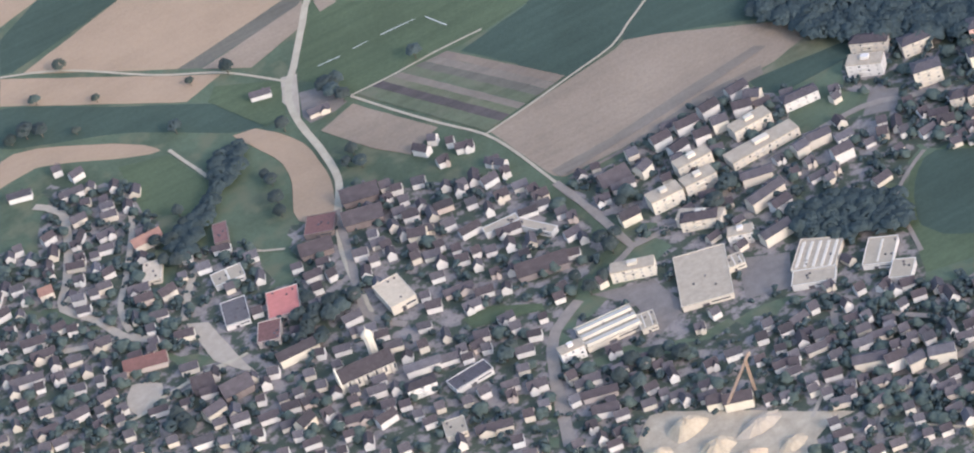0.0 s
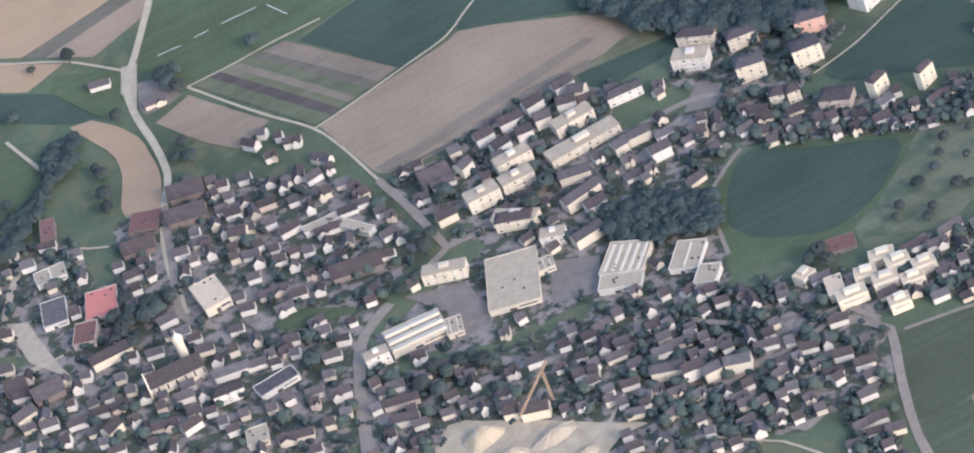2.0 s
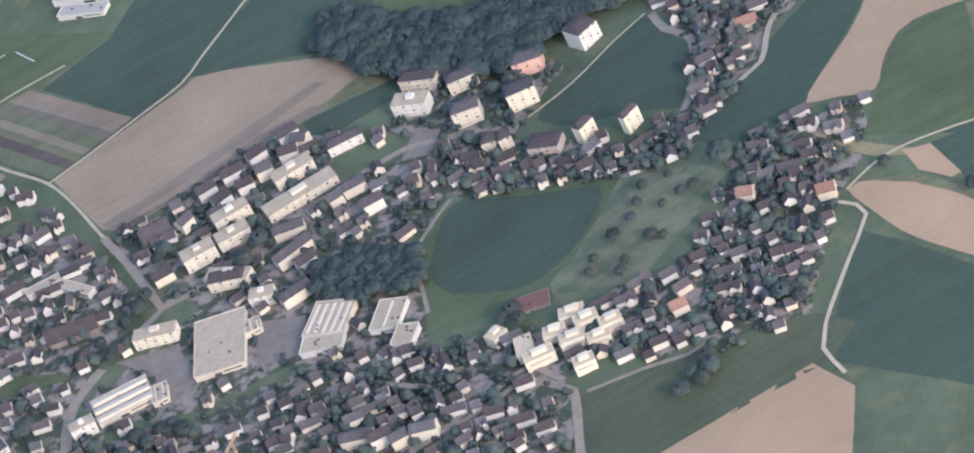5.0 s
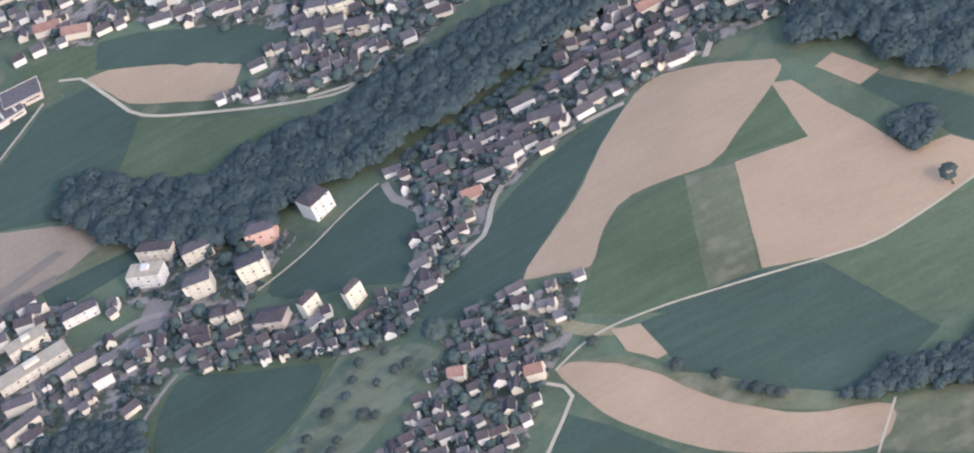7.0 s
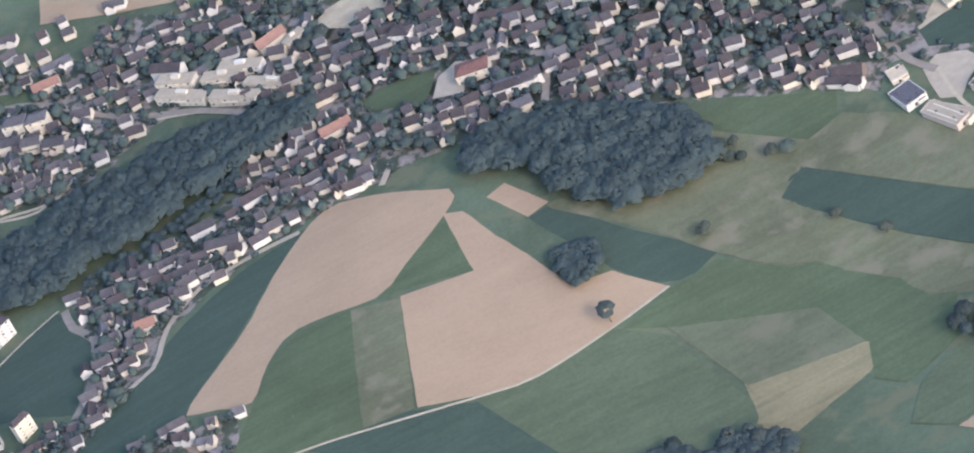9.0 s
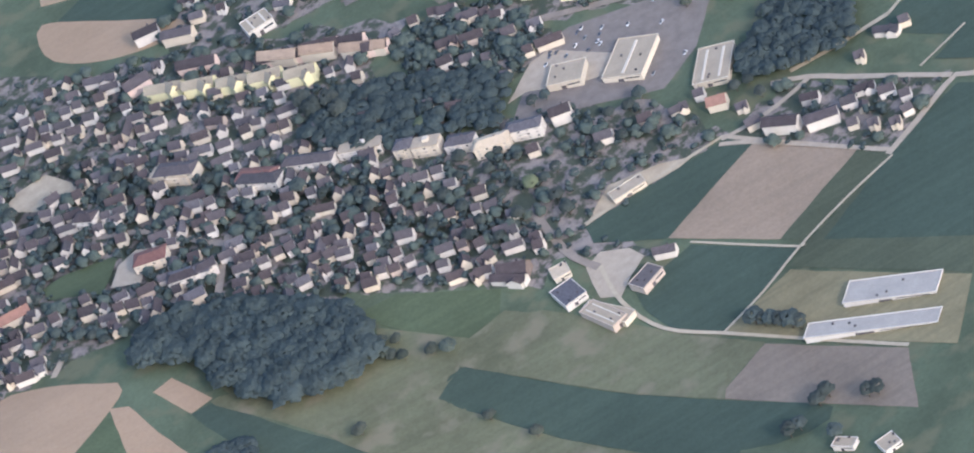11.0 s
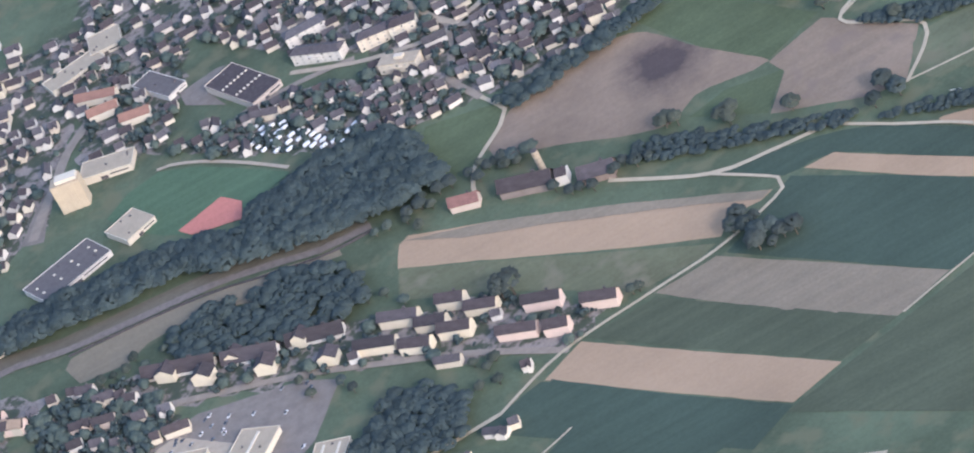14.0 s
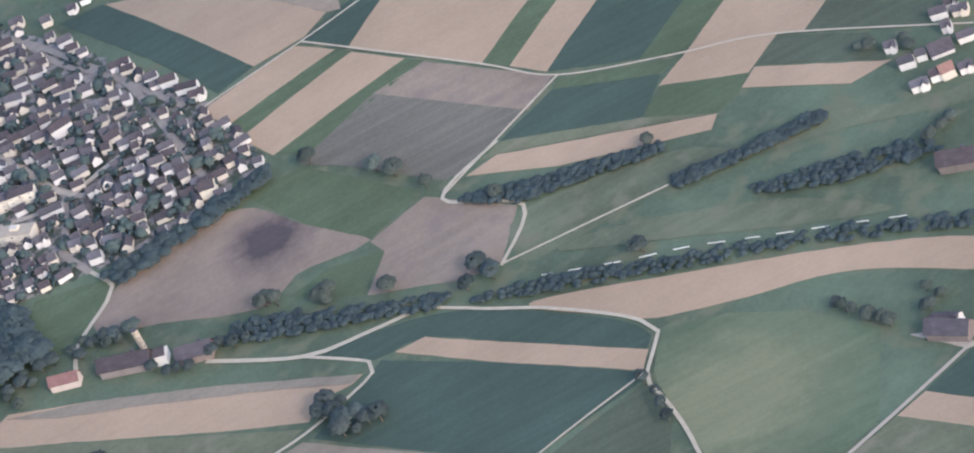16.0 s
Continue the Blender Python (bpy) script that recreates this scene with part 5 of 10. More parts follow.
def tree(x, y, h, kind=None, spread=1.0):
    kind = RNG.choice((0, 0, 1, 1, 2, 3)) if kind is None else kind
    if sum(COUNT.values()) >= 330:
        GROVE.append((x, y, h))
        return None
    COUNT[kind] = COUNT.get(kind, 0) + 1
    s = h * U * 0.85
    w = s * spread * RNG.uniform(0.9, 1.25)
    return copy_thing(TREES[kind], pose(x, y, height(x, y) - 0.02, 0, 0, RNG.uniform(0, 360)) @ Matrix.Diagonal((w, w, s, 1)))


def scatter(ring, n, gap):
    xs, ys = [q[0] for q in ring], [q[1] for q in ring]
    out = []
    for _ in range(n * 12):
        x, y = RNG.uniform(min(xs), max(xs)), RNG.uniform(min(ys), max(ys))
        if inside(x, y, ring) and all((x - a) ** 2 + (y - b) ** 2 > gap * gap for a, b in out):
            out.append((x, y))
            if len(out) == n:
                break
    return out


def wood(ring, n, hmin, hmax, label="dense dark green broadleaf wood"):
    """A wood whose trees stand too close to count: crowns and trunks in one piece of stuff."""
    vs, fs, ns, base = [], [], [], 0
    for x, y in scatter(ring, n, 1.35 if hmax > 9 else 0.55):
        s = (0.5 * (hmin + hmax) + RNG.uniform(-0.3, 0.3) * (hmax - hmin)) * U * 0.9
        v, f, nrm = RNG.choice(WOODLAND)
        a = RNG.uniform(0, 6.28)
        r = np.array([[math.cos(a), -math.sin(a), 0], [math.sin(a), math.cos(a), 0], [0, 0, 1]])
        w = s * RNG.uniform(1.0, 1.4)
        q = (v @ r.T) * np.array([w, w, s]) + np.array([x, y, height(x, y) + 0.22 * s])
        vs.append(q)
        fs.append(f + base)
        ns.append(nrm @ r.T)
        base += len(q)
    if vs:
        tagged(leafy(bulk("wood", vs, fs, LEAF_WOOD), ns), label, "wood", "", "stuff")


wood([(-80.5, 885.4), (-77.1, 890.6), (-69.4, 874.6), (-53.9, 868.8), (-40.7, 873.5), (-23.8, 867.8), (-5.2, 867.6), (7.2, 869.2), (15.9, 867.2), (30.9, 860.6), (31.5, 854.5), (16.9, 853.9), (-2.7, 849.9), (-18.5, 849.9), (-36.7, 850.3), (-50.0, 849.9), (-67.0, 859.1), (-73.7, 868.5)], 420, 14, 22)
wood([(-34.7, 864.8), (-17.5, 870.8), (2.6, 871.3), (18.5, 866.4), (18.5, 856.2), (-2.7, 849.5), (-22.9, 847.2), (-38.1, 849.3)], 120, 14, 22)
wood([(53.6, 820.3), (61.5, 819.7), (75.0, 812.3), (88.4, 798.5), (88.6, 786.0), (81.2, 782.1), (71.7, 785.5), (63.7, 796.7), (62.0, 806.3), (52.3, 813.9)], 230, 16, 24)
wood([(114.9, 896.2), (117.2, 900.8), (123.6, 902.7), (133.2, 901.3), (142.4, 901.1), (151.2, 899.2), (157.3, 897.5), (161.9, 894.7), (162.0, 890.4), (149.2, 891.4), (138.9, 892.3), (128.7, 893.4), (119.7, 894.3)], 150, 14, 22)
wood([(181.1, 894.7), (196.5, 885.3), (204.2, 884.8), (205.0, 879.2), (189.1, 878.3), (181.3, 882.4)], 60, 14, 22)
wood([(155.5, 895.5), (160.6, 894.7), (166.5, 892.2), (171.6, 898.4), (178.6, 899.5), (184.3, 901.5), (190.6, 900.2), (197.3, 900.8), (202.9, 894.4), (202.7, 888.8), (199.1, 879.7), (195.3, 877.5), (189.2, 878.6), (181.7, 879.7), (172.1, 882.5), (161.3, 886.0), (155.7, 890.0)], 230, 14, 22)
wood([(146.7, 866.0), (147.1, 874.9), (151.9, 875.1), (156.2, 875.6), (162.4, 874.5), (170.4, 875.5), (175.4, 875.0), (180.9, 868.6), (183.8, 861.3), (182.9, 853.7), (178.9, 852.9), (169.1, 855.1), (162.4, 857.2), (153.2, 860.7)], 120, 9, 15)
wood([(-76.8, 893.8), (-43.7, 860.2), (-47.3, 843.5), (-57.9, 849.4), (-66.1, 860.7), (-70.3, 869.1), (-78.4, 881.1)], 120, 14, 20)
wood([(-200.7, 901.4), (-191.1, 906.4), (-182.6, 923.8), (-178.3, 922.6), (-180.0, 915.7), (-190.1, 905.5), (-195.6, 896.8), (-200.4, 890.3)], 60, 10, 16)
wood([(-103.4, 812.4), (-100.6, 819.6), (-92.4, 818.0), (-83.3, 809.1), (-86.1, 799.3), (-95.6, 803.7)], 80, 10, 16)
wood([(169.1, 813.9), (179.7, 823.9), (187.7, 821.9), (191.9, 812.5), (187.1, 801.7), (175.6, 803.7), (168.5, 808.1)], 85, 10, 16)
wood([(94.8, 854.8), (103.1, 863.1), (114.6, 858.0), (126.0, 848.4), (132.6, 840.2), (127.2, 829.8), (116.3, 835.1), (101.2, 844.4)], 130, 10, 16)
wood([(319.6, 836.5), (333.7, 834.5), (348.3, 834.3), (348.3, 830.8), (332.8, 831.9), (319.7, 833.0)], 170, 4, 8)
wood([(282.7, 862.7), (291.8, 859.2), (302.9, 854.4), (320.8, 848.2), (321.1, 845.2), (301.5, 850.0), (293.4, 852.1)], 170, 4, 8)
wood([(276.7, 832.8), (294.3, 826.0), (314.8, 813.7), (335.3, 803.5), (361.2, 786.8), (359.8, 782.9), (334.2, 800.3), (313.7, 810.4), (293.1, 821.8), (276.9, 831.5)], 268, 4, 8)
wood([(331.0, 822.6), (346.4, 818.0), (362.3, 811.7), (362.6, 805.9), (344.4, 812.3), (331.3, 820.0)], 146, 4, 8)
wood([(219.4, 893.9), (237.8, 894.5), (254.6, 898.8), (256.5, 895.9), (241.0, 891.5), (223.2, 888.2)], 60, 9, 14)
wood([(107.2, 714.2), (120.1, 719.1), (128.5, 716.5), (135.8, 711.0), (139.1, 704.5), (128.0, 709.1), (115.3, 706.3)], 60, 9, 14)
wood([(237.9, 860.9), (250.1, 854.2), (262.6, 844.8), (276.4, 836.3), (272.3, 834.7), (257.2, 843.3), (241.9, 851.9), (237.3, 856.1)], 170, 4, 8)
wood([(56.2, 779.7), (62.2, 780.0), (63.5, 773.1), (57.5, 769.9)], 30, 10, 14)
wood([(25.3, 718.1), (31.3, 721.9), (46.9, 719.5), (42.7, 709.4), (31.0, 715.6)], 40, 8, 14)

wood([(-19.7, 845.6), (-7.0, 846.4), (4.3, 849.1), (14.3, 852.1), (14.4, 848.0), (4.8, 844.5), (-6.4, 841.7), (-19.0, 840.9)], 70, 5, 9, "bushes and small trees on a green bank")


# ---- houses ----
def gable_house(name, w, d, eave, ridge, wall, roof, label, chimney=True, wing=0):
    """Walls with two gables, a pitched roof with eaves of real thickness, and a chimney. Ridge along x."""
    h = tagged(new(name), label, "barn" if "barn" in name else "house", "houses of the village")
    x, y, o, t = w / 2, d / 2, 0.55 * U, 0.3 * U
    v = [(-x, -y, -0.6), (x, -y, -0.6), (x, y, -0.6), (-x, y, -0.6), (-x, -y, eave), (x, -y, eave), (x, y, eave), (-x, y, eave), (-x, 0, ridge), (x, 0, ridge)]
    wf = [(0, 1, 5, 4), (2, 3, 7, 6), (1, 2, 6, 9, 5), (3, 0, 4, 8, 7)]
    rv, rf = [], []
    if wing:
        # a lower cross wing with its own gable, merged into walls and roof
        a, b, f = x * 0.45 * wing - 2.6 * U, x * 0.45 * wing + 2.6 * U, -y - 2.2 * U
        m, top_z = (a + b) / 2, eave + (ridge - eave) * 0.72
        n = len(v)
        v += [(a, f, -0.6), (b, f, -0.6), (b, 0, -0.6), (a, 0, -0.6), (a, f, eave * 0.9), (b, f, eave * 0.9), (b, 0, eave * 0.9), (a, 0, eave * 0.9), (m, f, top_z), (m, 0, top_z)]
        wf += [tuple(n + q for q in g) for g in ((0, 1, 5, 8, 4), (1, 2, 6, 5), (3, 0, 4, 7))]
        for e in (a - o * 0.7, b + o * 0.7):
            n = len(rv)
            ze = eave * 0.9 - 0.08
            for yy in (f - o, 0):
                rv += [(e, yy, ze), (m, yy, top_z + 0.02), (m, yy, top_z + t), (e, yy, ze + t)]
            rf += [tuple(n + q for q in g) for g in ((0, 1, 5, 4), (3, 7, 6, 2), (0, 4, 7, 3), (0, 3, 2, 1))]
    link("wall", v, wf, wall, h)
    k = (ridge - eave) / y
    for s in (-1, 1):
        b = len(rv)
        e = (y + o) * s
        ze = eave - k * o
        for xx in (-x - o, x + o):
            rv += [(xx, e, ze + 0.02), (xx, 0, ridge + 0.02), (xx, 0, ridge + t), (xx, e, ze + t)]
        rf += [tuple(b + q for q in f) for f in ((0, 1, 5, 4), (3, 7, 6, 2), (0, 4, 7, 3), (0, 3, 2, 1), (4, 5, 6, 7))]
    top = link("roof", rv, rf, roof, h)
    if chimney:
        part("chimney", boxed(x * 0.3, y * 0.25, eave, x * 0.3 + 0.8 * U, y * 0.25 + 0.8 * U, ridge + 0.7 * U), ROOF_GREY, top)
    return h


def flat_house(name, w, d, hgt, wall, roof, label):
    """A flat-roofed block with parapet, sunk roof and a set-back top storey."""
    h = tagged(new(name), label, "house", "houses of the village")
    part("wall", boxed(-w / 2, -d / 2, -0.6, w / 2, d / 2, hgt), wall, h)
    bm = bmesh.new()
    p = 0.35 * U
    for a in ((-w / 2, -d / 2, w / 2, -d / 2 + p), (-w / 2, d / 2 - p, w / 2, d / 2), (-w / 2, -d / 2 + p, -w / 2 + p, d / 2 - p), (w / 2 - p, -d / 2 + p, w / 2, d / 2 - p)):
        box(bm, a[0], a[1], hgt, a[2], a[3], hgt + 0.5 * U)
    part("parapet", bm, wall, h)
    part("roof", boxed(-w / 2 + p, -d / 2 + p, hgt, w / 2 - p, d / 2 - p, hgt + 0.15 * U), roof, h)
    part("window_band", boxed(-w * 0.36, -d / 2 - 0.012, hgt * 0.55, w * 0.36, -d / 2 + 0.01, hgt * 0.75), BLINDS, h)
    part("top_storey", boxed(-w * 0.2, -d * 0.1, hgt + 0.15 * U, w * 0.3, d * 0.35, hgt + 2.4 * U), wall, h)
    return h


PROTOS = {}


def proto(kinds, ob):
    ob.location = (600 + 14 * len(PROTOS), -4300, 0)
    for k in kinds.split():
        PROTOS.setdefault(k, []).append(ob)


for kinds, name, e, r, wall, roof, label in (
        ("town", "town_house", 5.8, 9.6, WALL_WHITE, ROOF_BROWN, "white plastered village house with a brown tiled gable roof"),
        ("town", "town_house", 5.8, 9.8, WALL_CREAM, ROOF_BROWN, "cream plastered village house with a dark brown gable roof"),
        ("town", "town_house", 5.6, 9.2, WALL_WHITE, ROOF_GREY, "white village house with a grey tiled gable roof"),
        ("town", "town_house", 5.4, 9.0, WALL_OCHRE, ROOF_BROWN, "ochre plastered village house with a brown gable roof"),
        ("villa", "detached_house", 5.4, 8.6, WALL_WHITE, ROOF_BROWN, "white detached house with a brown gable roof in a garden"),
        ("villa", "detached_house", 5.4, 8.6, WALL_WHITE, ROOF_GREY, "white detached house with a dark grey roof in a garden"),
        ("villa", "detached_house", 5.2, 8.4, WALL_CREAM, ROOF_GREY, "cream detached house with a grey gable roof in a garden"),
        ("white", "apartment_house", 7.6, 10.4, WALL_WHITE, ROOF_BROWN, "white three storey house with a low brown roof"),
        ("white", "apartment_house", 7.6, 10.2, WALL_CREAM, ROOF_GREY, "cream three storey house with a low grey roof"),
        ("cream", "cream_house", 6.6, 10.2, WALL_YELLOW, ROOF_BROWN, "cream yellow house with a dark brown roof"),
        ("yellow", "terraced_house", 7.4, 10.8, WALL_LEMON, ROOF_OLIVE, "pale lemon yellow terraced house with an olive roof"),
        ("pink", "pink_house", 6.4, 10.0, WALL_PINK, ROOF_BROWN, "pale pink plastered house with a dark brown roof"),
        ("ochre", "terraced_house", 6.6, 10.0, WALL_CREAM, ROOF_OCHRE, "beige terraced house with an ochre tiled roof"),
        ("red", "red_roofed_house", 5.6, 9.0, WALL_CREAM, ROOF_TERRA, "cream house with a bright orange tiled roof"),
        ("brick", "brick_roofed_house", 5.0, 9.4, WALL_OCHRE, ROOF_RED, "old house with a wide brick red tiled roof"),
        ("barn", "barn", 5.6, 11.5, WALL_WOOD, ROOF_BROWN, "large weathered barn with a wide dark brown roof"),
        ("row", "row_house", 3.4, 9.6, WALL_WHITE, ROOF_BROWN, "long row house with white gable and wide brown roof"),
        ("rowcream gable", "row_house", 6.4, 9.8, WALL_YELLOW, ROOF_BROWN, "cream row house with a brown gable roof beside lawns")):
    proto(kinds, gable_house(name, 12 * U, 9 * U, e * U, r * U, wall, roof, label))
    if kinds in ("town", "villa"):
        proto(kinds, gable_house(name, 12 * U, 9 * U, e * 0.94 * U, r * 0.94 * U, wall, roof, label, True, -1 if e > 5.5 else 1))
proto("flat", flat_house("flat_roofed_house", 12 * U, 9 * U, 7.5 * U, WALL_CREAM, ROOF_SANDY, "pale cream flat roofed terrace house with parapet"))
proto("flat", flat_house("flat_roofed_house", 12 * U, 9 * U, 6.5 * U, WALL_YELLOW, ROOF_SANDY, "pale yellow flat roofed terrace house with parapet"))
for kinds, name, e, r, wall, roof, label in (
        ("fill_town", "village_house", 5.0, 8.8, WALL_WHITE, ROOF_BROWN, "white house with a brown roof among gardens"),
        ("fill_town", "village_house", 5.0, 8.6, WALL_WHITE, ROOF_GREY, "white plastered house with a grey roof"),
        ("fill_town", "village_house", 5.2, 8.2, WALL_WHITE, ROOF_BROWN, "white village house with a dark brown roof"),
        ("fill_town", "village_house", 4.6, 8.2, WALL_CREAM, ROOF_GREY, "cream house with a grey roof among gardens"),
        ("fill_old", "old_house", 5.0, 9.0, WALL_CREAM, ROOF_BROWN, "old cream house with a brown roof in the village"),
        ("fill_old", "old_house", 5.2, 8.4, WALL_WHITE, ROOF_GREY, "old white plastered house with a grey roof"),
        ("fill_small", "small_house", 4.2, 7.2, WALL_WHITE, ROOF_GREY, "small white house with a grey roof"),
        ("fill_small", "small_house", 4.2, 7.2, WALL_CREAM, ROOF_BROWN, "small cream house with a brown roof"),
        ("fill_villa", "estate_house", 4.4, 7.6, WALL_WHITE, ROOF_GREY, "white estate house with a grey roof and hedge"),
        ("fill_villa", "estate_house", 4.4, 7.6, WALL_WHITE, ROOF_BROWN, "white plastered estate house with a brown roof"),
        ("fill_villa", "estate_house", 4.2, 7.4, WALL_CREAM, ROOF_BROWN, "cream estate house with a brown roof and hedge")):
    proto(kinds, gable_house(name, 12 * U, 9 * U, e * U, r * U, wall, roof, label, chimney=False))
TALLY = {}


def home(kind, x, y, turn, w, d):
    p = RNG.choice(PROTOS[kind])
    TALLY[p.name] = TALLY.get(p.name, 0) + 1
    k = RNG.uniform(1.02, 1.25)
    if kind in ("town", "villa") or kind.startswith("fill"):
        w, d, k = (w * 0.84 if w < 10 else w * 0.93), d * 0.83, k * 0.86
    claim(x, y, 0.42 * max(min(w, 16), d) * U)
    if w > 18:
        for s in (-1, 1):
            claim(x + s * math.cos(radians(turn)) * (w / 2 - 5) * U, y + s * math.sin(radians(turn)) * (w / 2 - 5) * U, 5 * U)
    return copy_thing(p, pose(x, y, height(x, y), 0, 0, turn) @ Matrix.Diagonal((w / 12, d / 9, k, 1)))


def homes(kind, rows):
    for x, y, turn, w, d in rows:
        home(kind, x, y, turn, w, d)


# ---- larger buildings ----
def placed(name, x, y, turn, label, category, group=""):
    ob = tagged(new(name), label, category, group)
    ob.matrix_world = pose(x, y, height(x, y), 0, 0, turn)
    return ob


def claim_rect(x, y, turn, w, d):
    a = radians(turn)
    n, m = max(1, int(w / 7)), max(1, int(d / 7))
    for i in range(n):
        for j in range(m):
            e, f = ((i + 0.5) / n - 0.5) * w * U, ((j + 0.5) / m - 0.5) * d * U
            claim(x + math.cos(a) * e - math.sin(a) * f, y + math.sin(a) * e + math.cos(a) * f, 4.6 * U)


def hall(x, y, turn, w, d, h, roof, wall, strips, label, saw=False):
    """A flat factory hall: walls, roof slab with raised edge, skylight strips or sawtooth ridges, a gate and window bands."""
    ob = placed("factory_hall", x, y, turn, label, "hall")
    claim_rect(x, y, turn, w, d)
    w, d, h = w * U, d * U, h * U
    e = 0.4 * U
    part("wall", boxed(-w / 2 + e, -d / 2 + e, -0.8, w / 2 - e, d / 2 - e, h - 0.3 * U), wall, ob)
    top = part("roof", boxed(-w / 2, -d / 2, h - 0.3 * U, w / 2, d / 2, h), roof, ob)
    for a in ((-w / 2, -d / 2, w / 2, -d / 2 + e), (-w / 2, d / 2 - e, w / 2, d / 2), (-w / 2, -d / 2 + e, -w / 2 + e, d / 2 - e), (w / 2 - e, -d / 2 + e, w / 2, d / 2 - e)):
        part("roof_edge", boxed(a[0], a[1], h, a[2], a[3], h + 0.45 * U), wall, top)
    for k in range(-strips if strips < 0 else 0):
        for v in (-0.12, 0.16):
            c = -w * 0.4 + w * 0.8 * k / (-strips - 1)
            part("skylight", boxed(c - 0.9 * U, d * v - 0.9 * U, h, c + 0.9 * U, d * v + 0.9 * U, h + 0.6 * U), SKYLIGHT, top)
    for k in range(strips):
        if saw:
            y0, y1 = -d / 2 + d * (k + 0.12) / strips, -d / 2 + d * (k + 0.85) / strips
            v = [(-w * 0.48, y0, h), (w * 0.48, y0, h), (w * 0.48, y1, h), (-w * 0.48, y1, h), (-w * 0.48, y0 + 0.05, h + 2.2 * U), (w * 0.48, y0 + 0.05, h + 2.2 * U)]
            link("sawtooth_ridge", v, [(0, 1, 5, 4), (4, 5, 2, 3), (1, 2, 5), (3, 0, 4)], SKYLIGHT, top)
        else:
            c = -w / 2 + w * (k + 0.6) / (strips + 0.2)
            part("skylight", boxed(c - w * 0.035, -d * 0.42, h, c + w * 0.035, d * 0.40, h + 0.5 * U), SKYLIGHT, top)
    part("gate", boxed(-w * 0.12, -d / 2 + e - 0.015, 0, w * 0.02, -d / 2 + e + 0.01, h * 0.55), ROOF_GREY, ob)
    part("window_band", boxed(w * 0.06, -d / 2 + e - 0.015, h * 0.45, w * 0.42, -d / 2 + e + 0.01, h * 0.65), GLASS, ob)
    for k in range(3):
        u, v = RNG.uniform(-0.4, 0.4) * w, RNG.uniform(-0.4, 0.4) * d
        part("roof_vent", boxed(u, v, h, u + 1.4 * U, v + 1.1 * U, h + 0.9 * U), ROOF_GREY, top)
    return ob


def block(x, y, turn, w, d, h, wall, roof, label):
    """A block of flats: walls, low roof or flat roof with lift house, floor by floor windows and balconies."""
    ob = placed("apartment_block", x, y, turn, label, "apartment block", "apartment blocks")
    claim_rect(x, y, turn, w, d)
    w, d, h = w * U, d * U, h * U
    part("wall", boxed(-w / 2, -d / 2, -0.8, w / 2, d / 2, h), wall, ob)
    if roof is ROOF_FLAT:
        top = part("roof", boxed(-w / 2 - 0.05, -d / 2 - 0.05, h, w / 2 + 0.05, d / 2 + 0.05, h + 0.5 * U), roof, ob)
        part("lift_house", boxed(-w * 0.1, -d * 0.1, h + 0.5 * U, w * 0.12, d * 0.25, h + 2.8 * U), wall, top)
    else:
        o, r = 0.6 * U, 2.8 * U
        v = [(-w / 2 - o, -d / 2 - o, h), (w / 2 + o, -d / 2 - o, h), (w / 2 + o, d / 2 + o, h), (-w / 2 - o, d / 2 + o, h), (-w / 2 + d * 0.3, 0, h + r), (w / 2 - d * 0.3, 0, h + r)]
        top = link("roof", v, [(0, 1, 5, 4), (1, 2, 5), (2, 3, 4, 5), (3, 0, 4), (3, 2, 1, 0)], roof, ob)
        part("chimney", boxed(w * 0.1, 0, h, w * 0.1 + 1.2 * U, 1.0 * U, h + r + 0.8 * U), ROOF_GREY, top)
    floors = max(2, int(h / (2.9 * U)))
    bays = max(2, int(w / (5.5 * U)))
    for f in range(floors):
        z = (f + 0.35) * h / floors
        for b in range(bays):
            c = -w / 2 + w * (b + 0.5) / bays
            part("window", boxed(c - 0.9 * U, -d / 2 - 0.012, z, c + 0.9 * U, -d / 2 + 0.01, z + 1.3 * U), BLINDS if (f + b) % 3 else GLASS, ob)
        if f:
            part("balcony", boxed(-w / 2 + w * 0.30, -d / 2 - 1.1 * U, z - 1.0 * U, -w / 2 + w * 0.62, -d / 2, z - 0.1 * U), wall, ob)
        for s in (-1, 1):
            part("window", boxed(s * w / 2 - 0.011, -0.7 * U, z, s * w / 2 + 0.011, 0.7 * U, z + 1.3 * U), BLINDS, ob)
    return ob


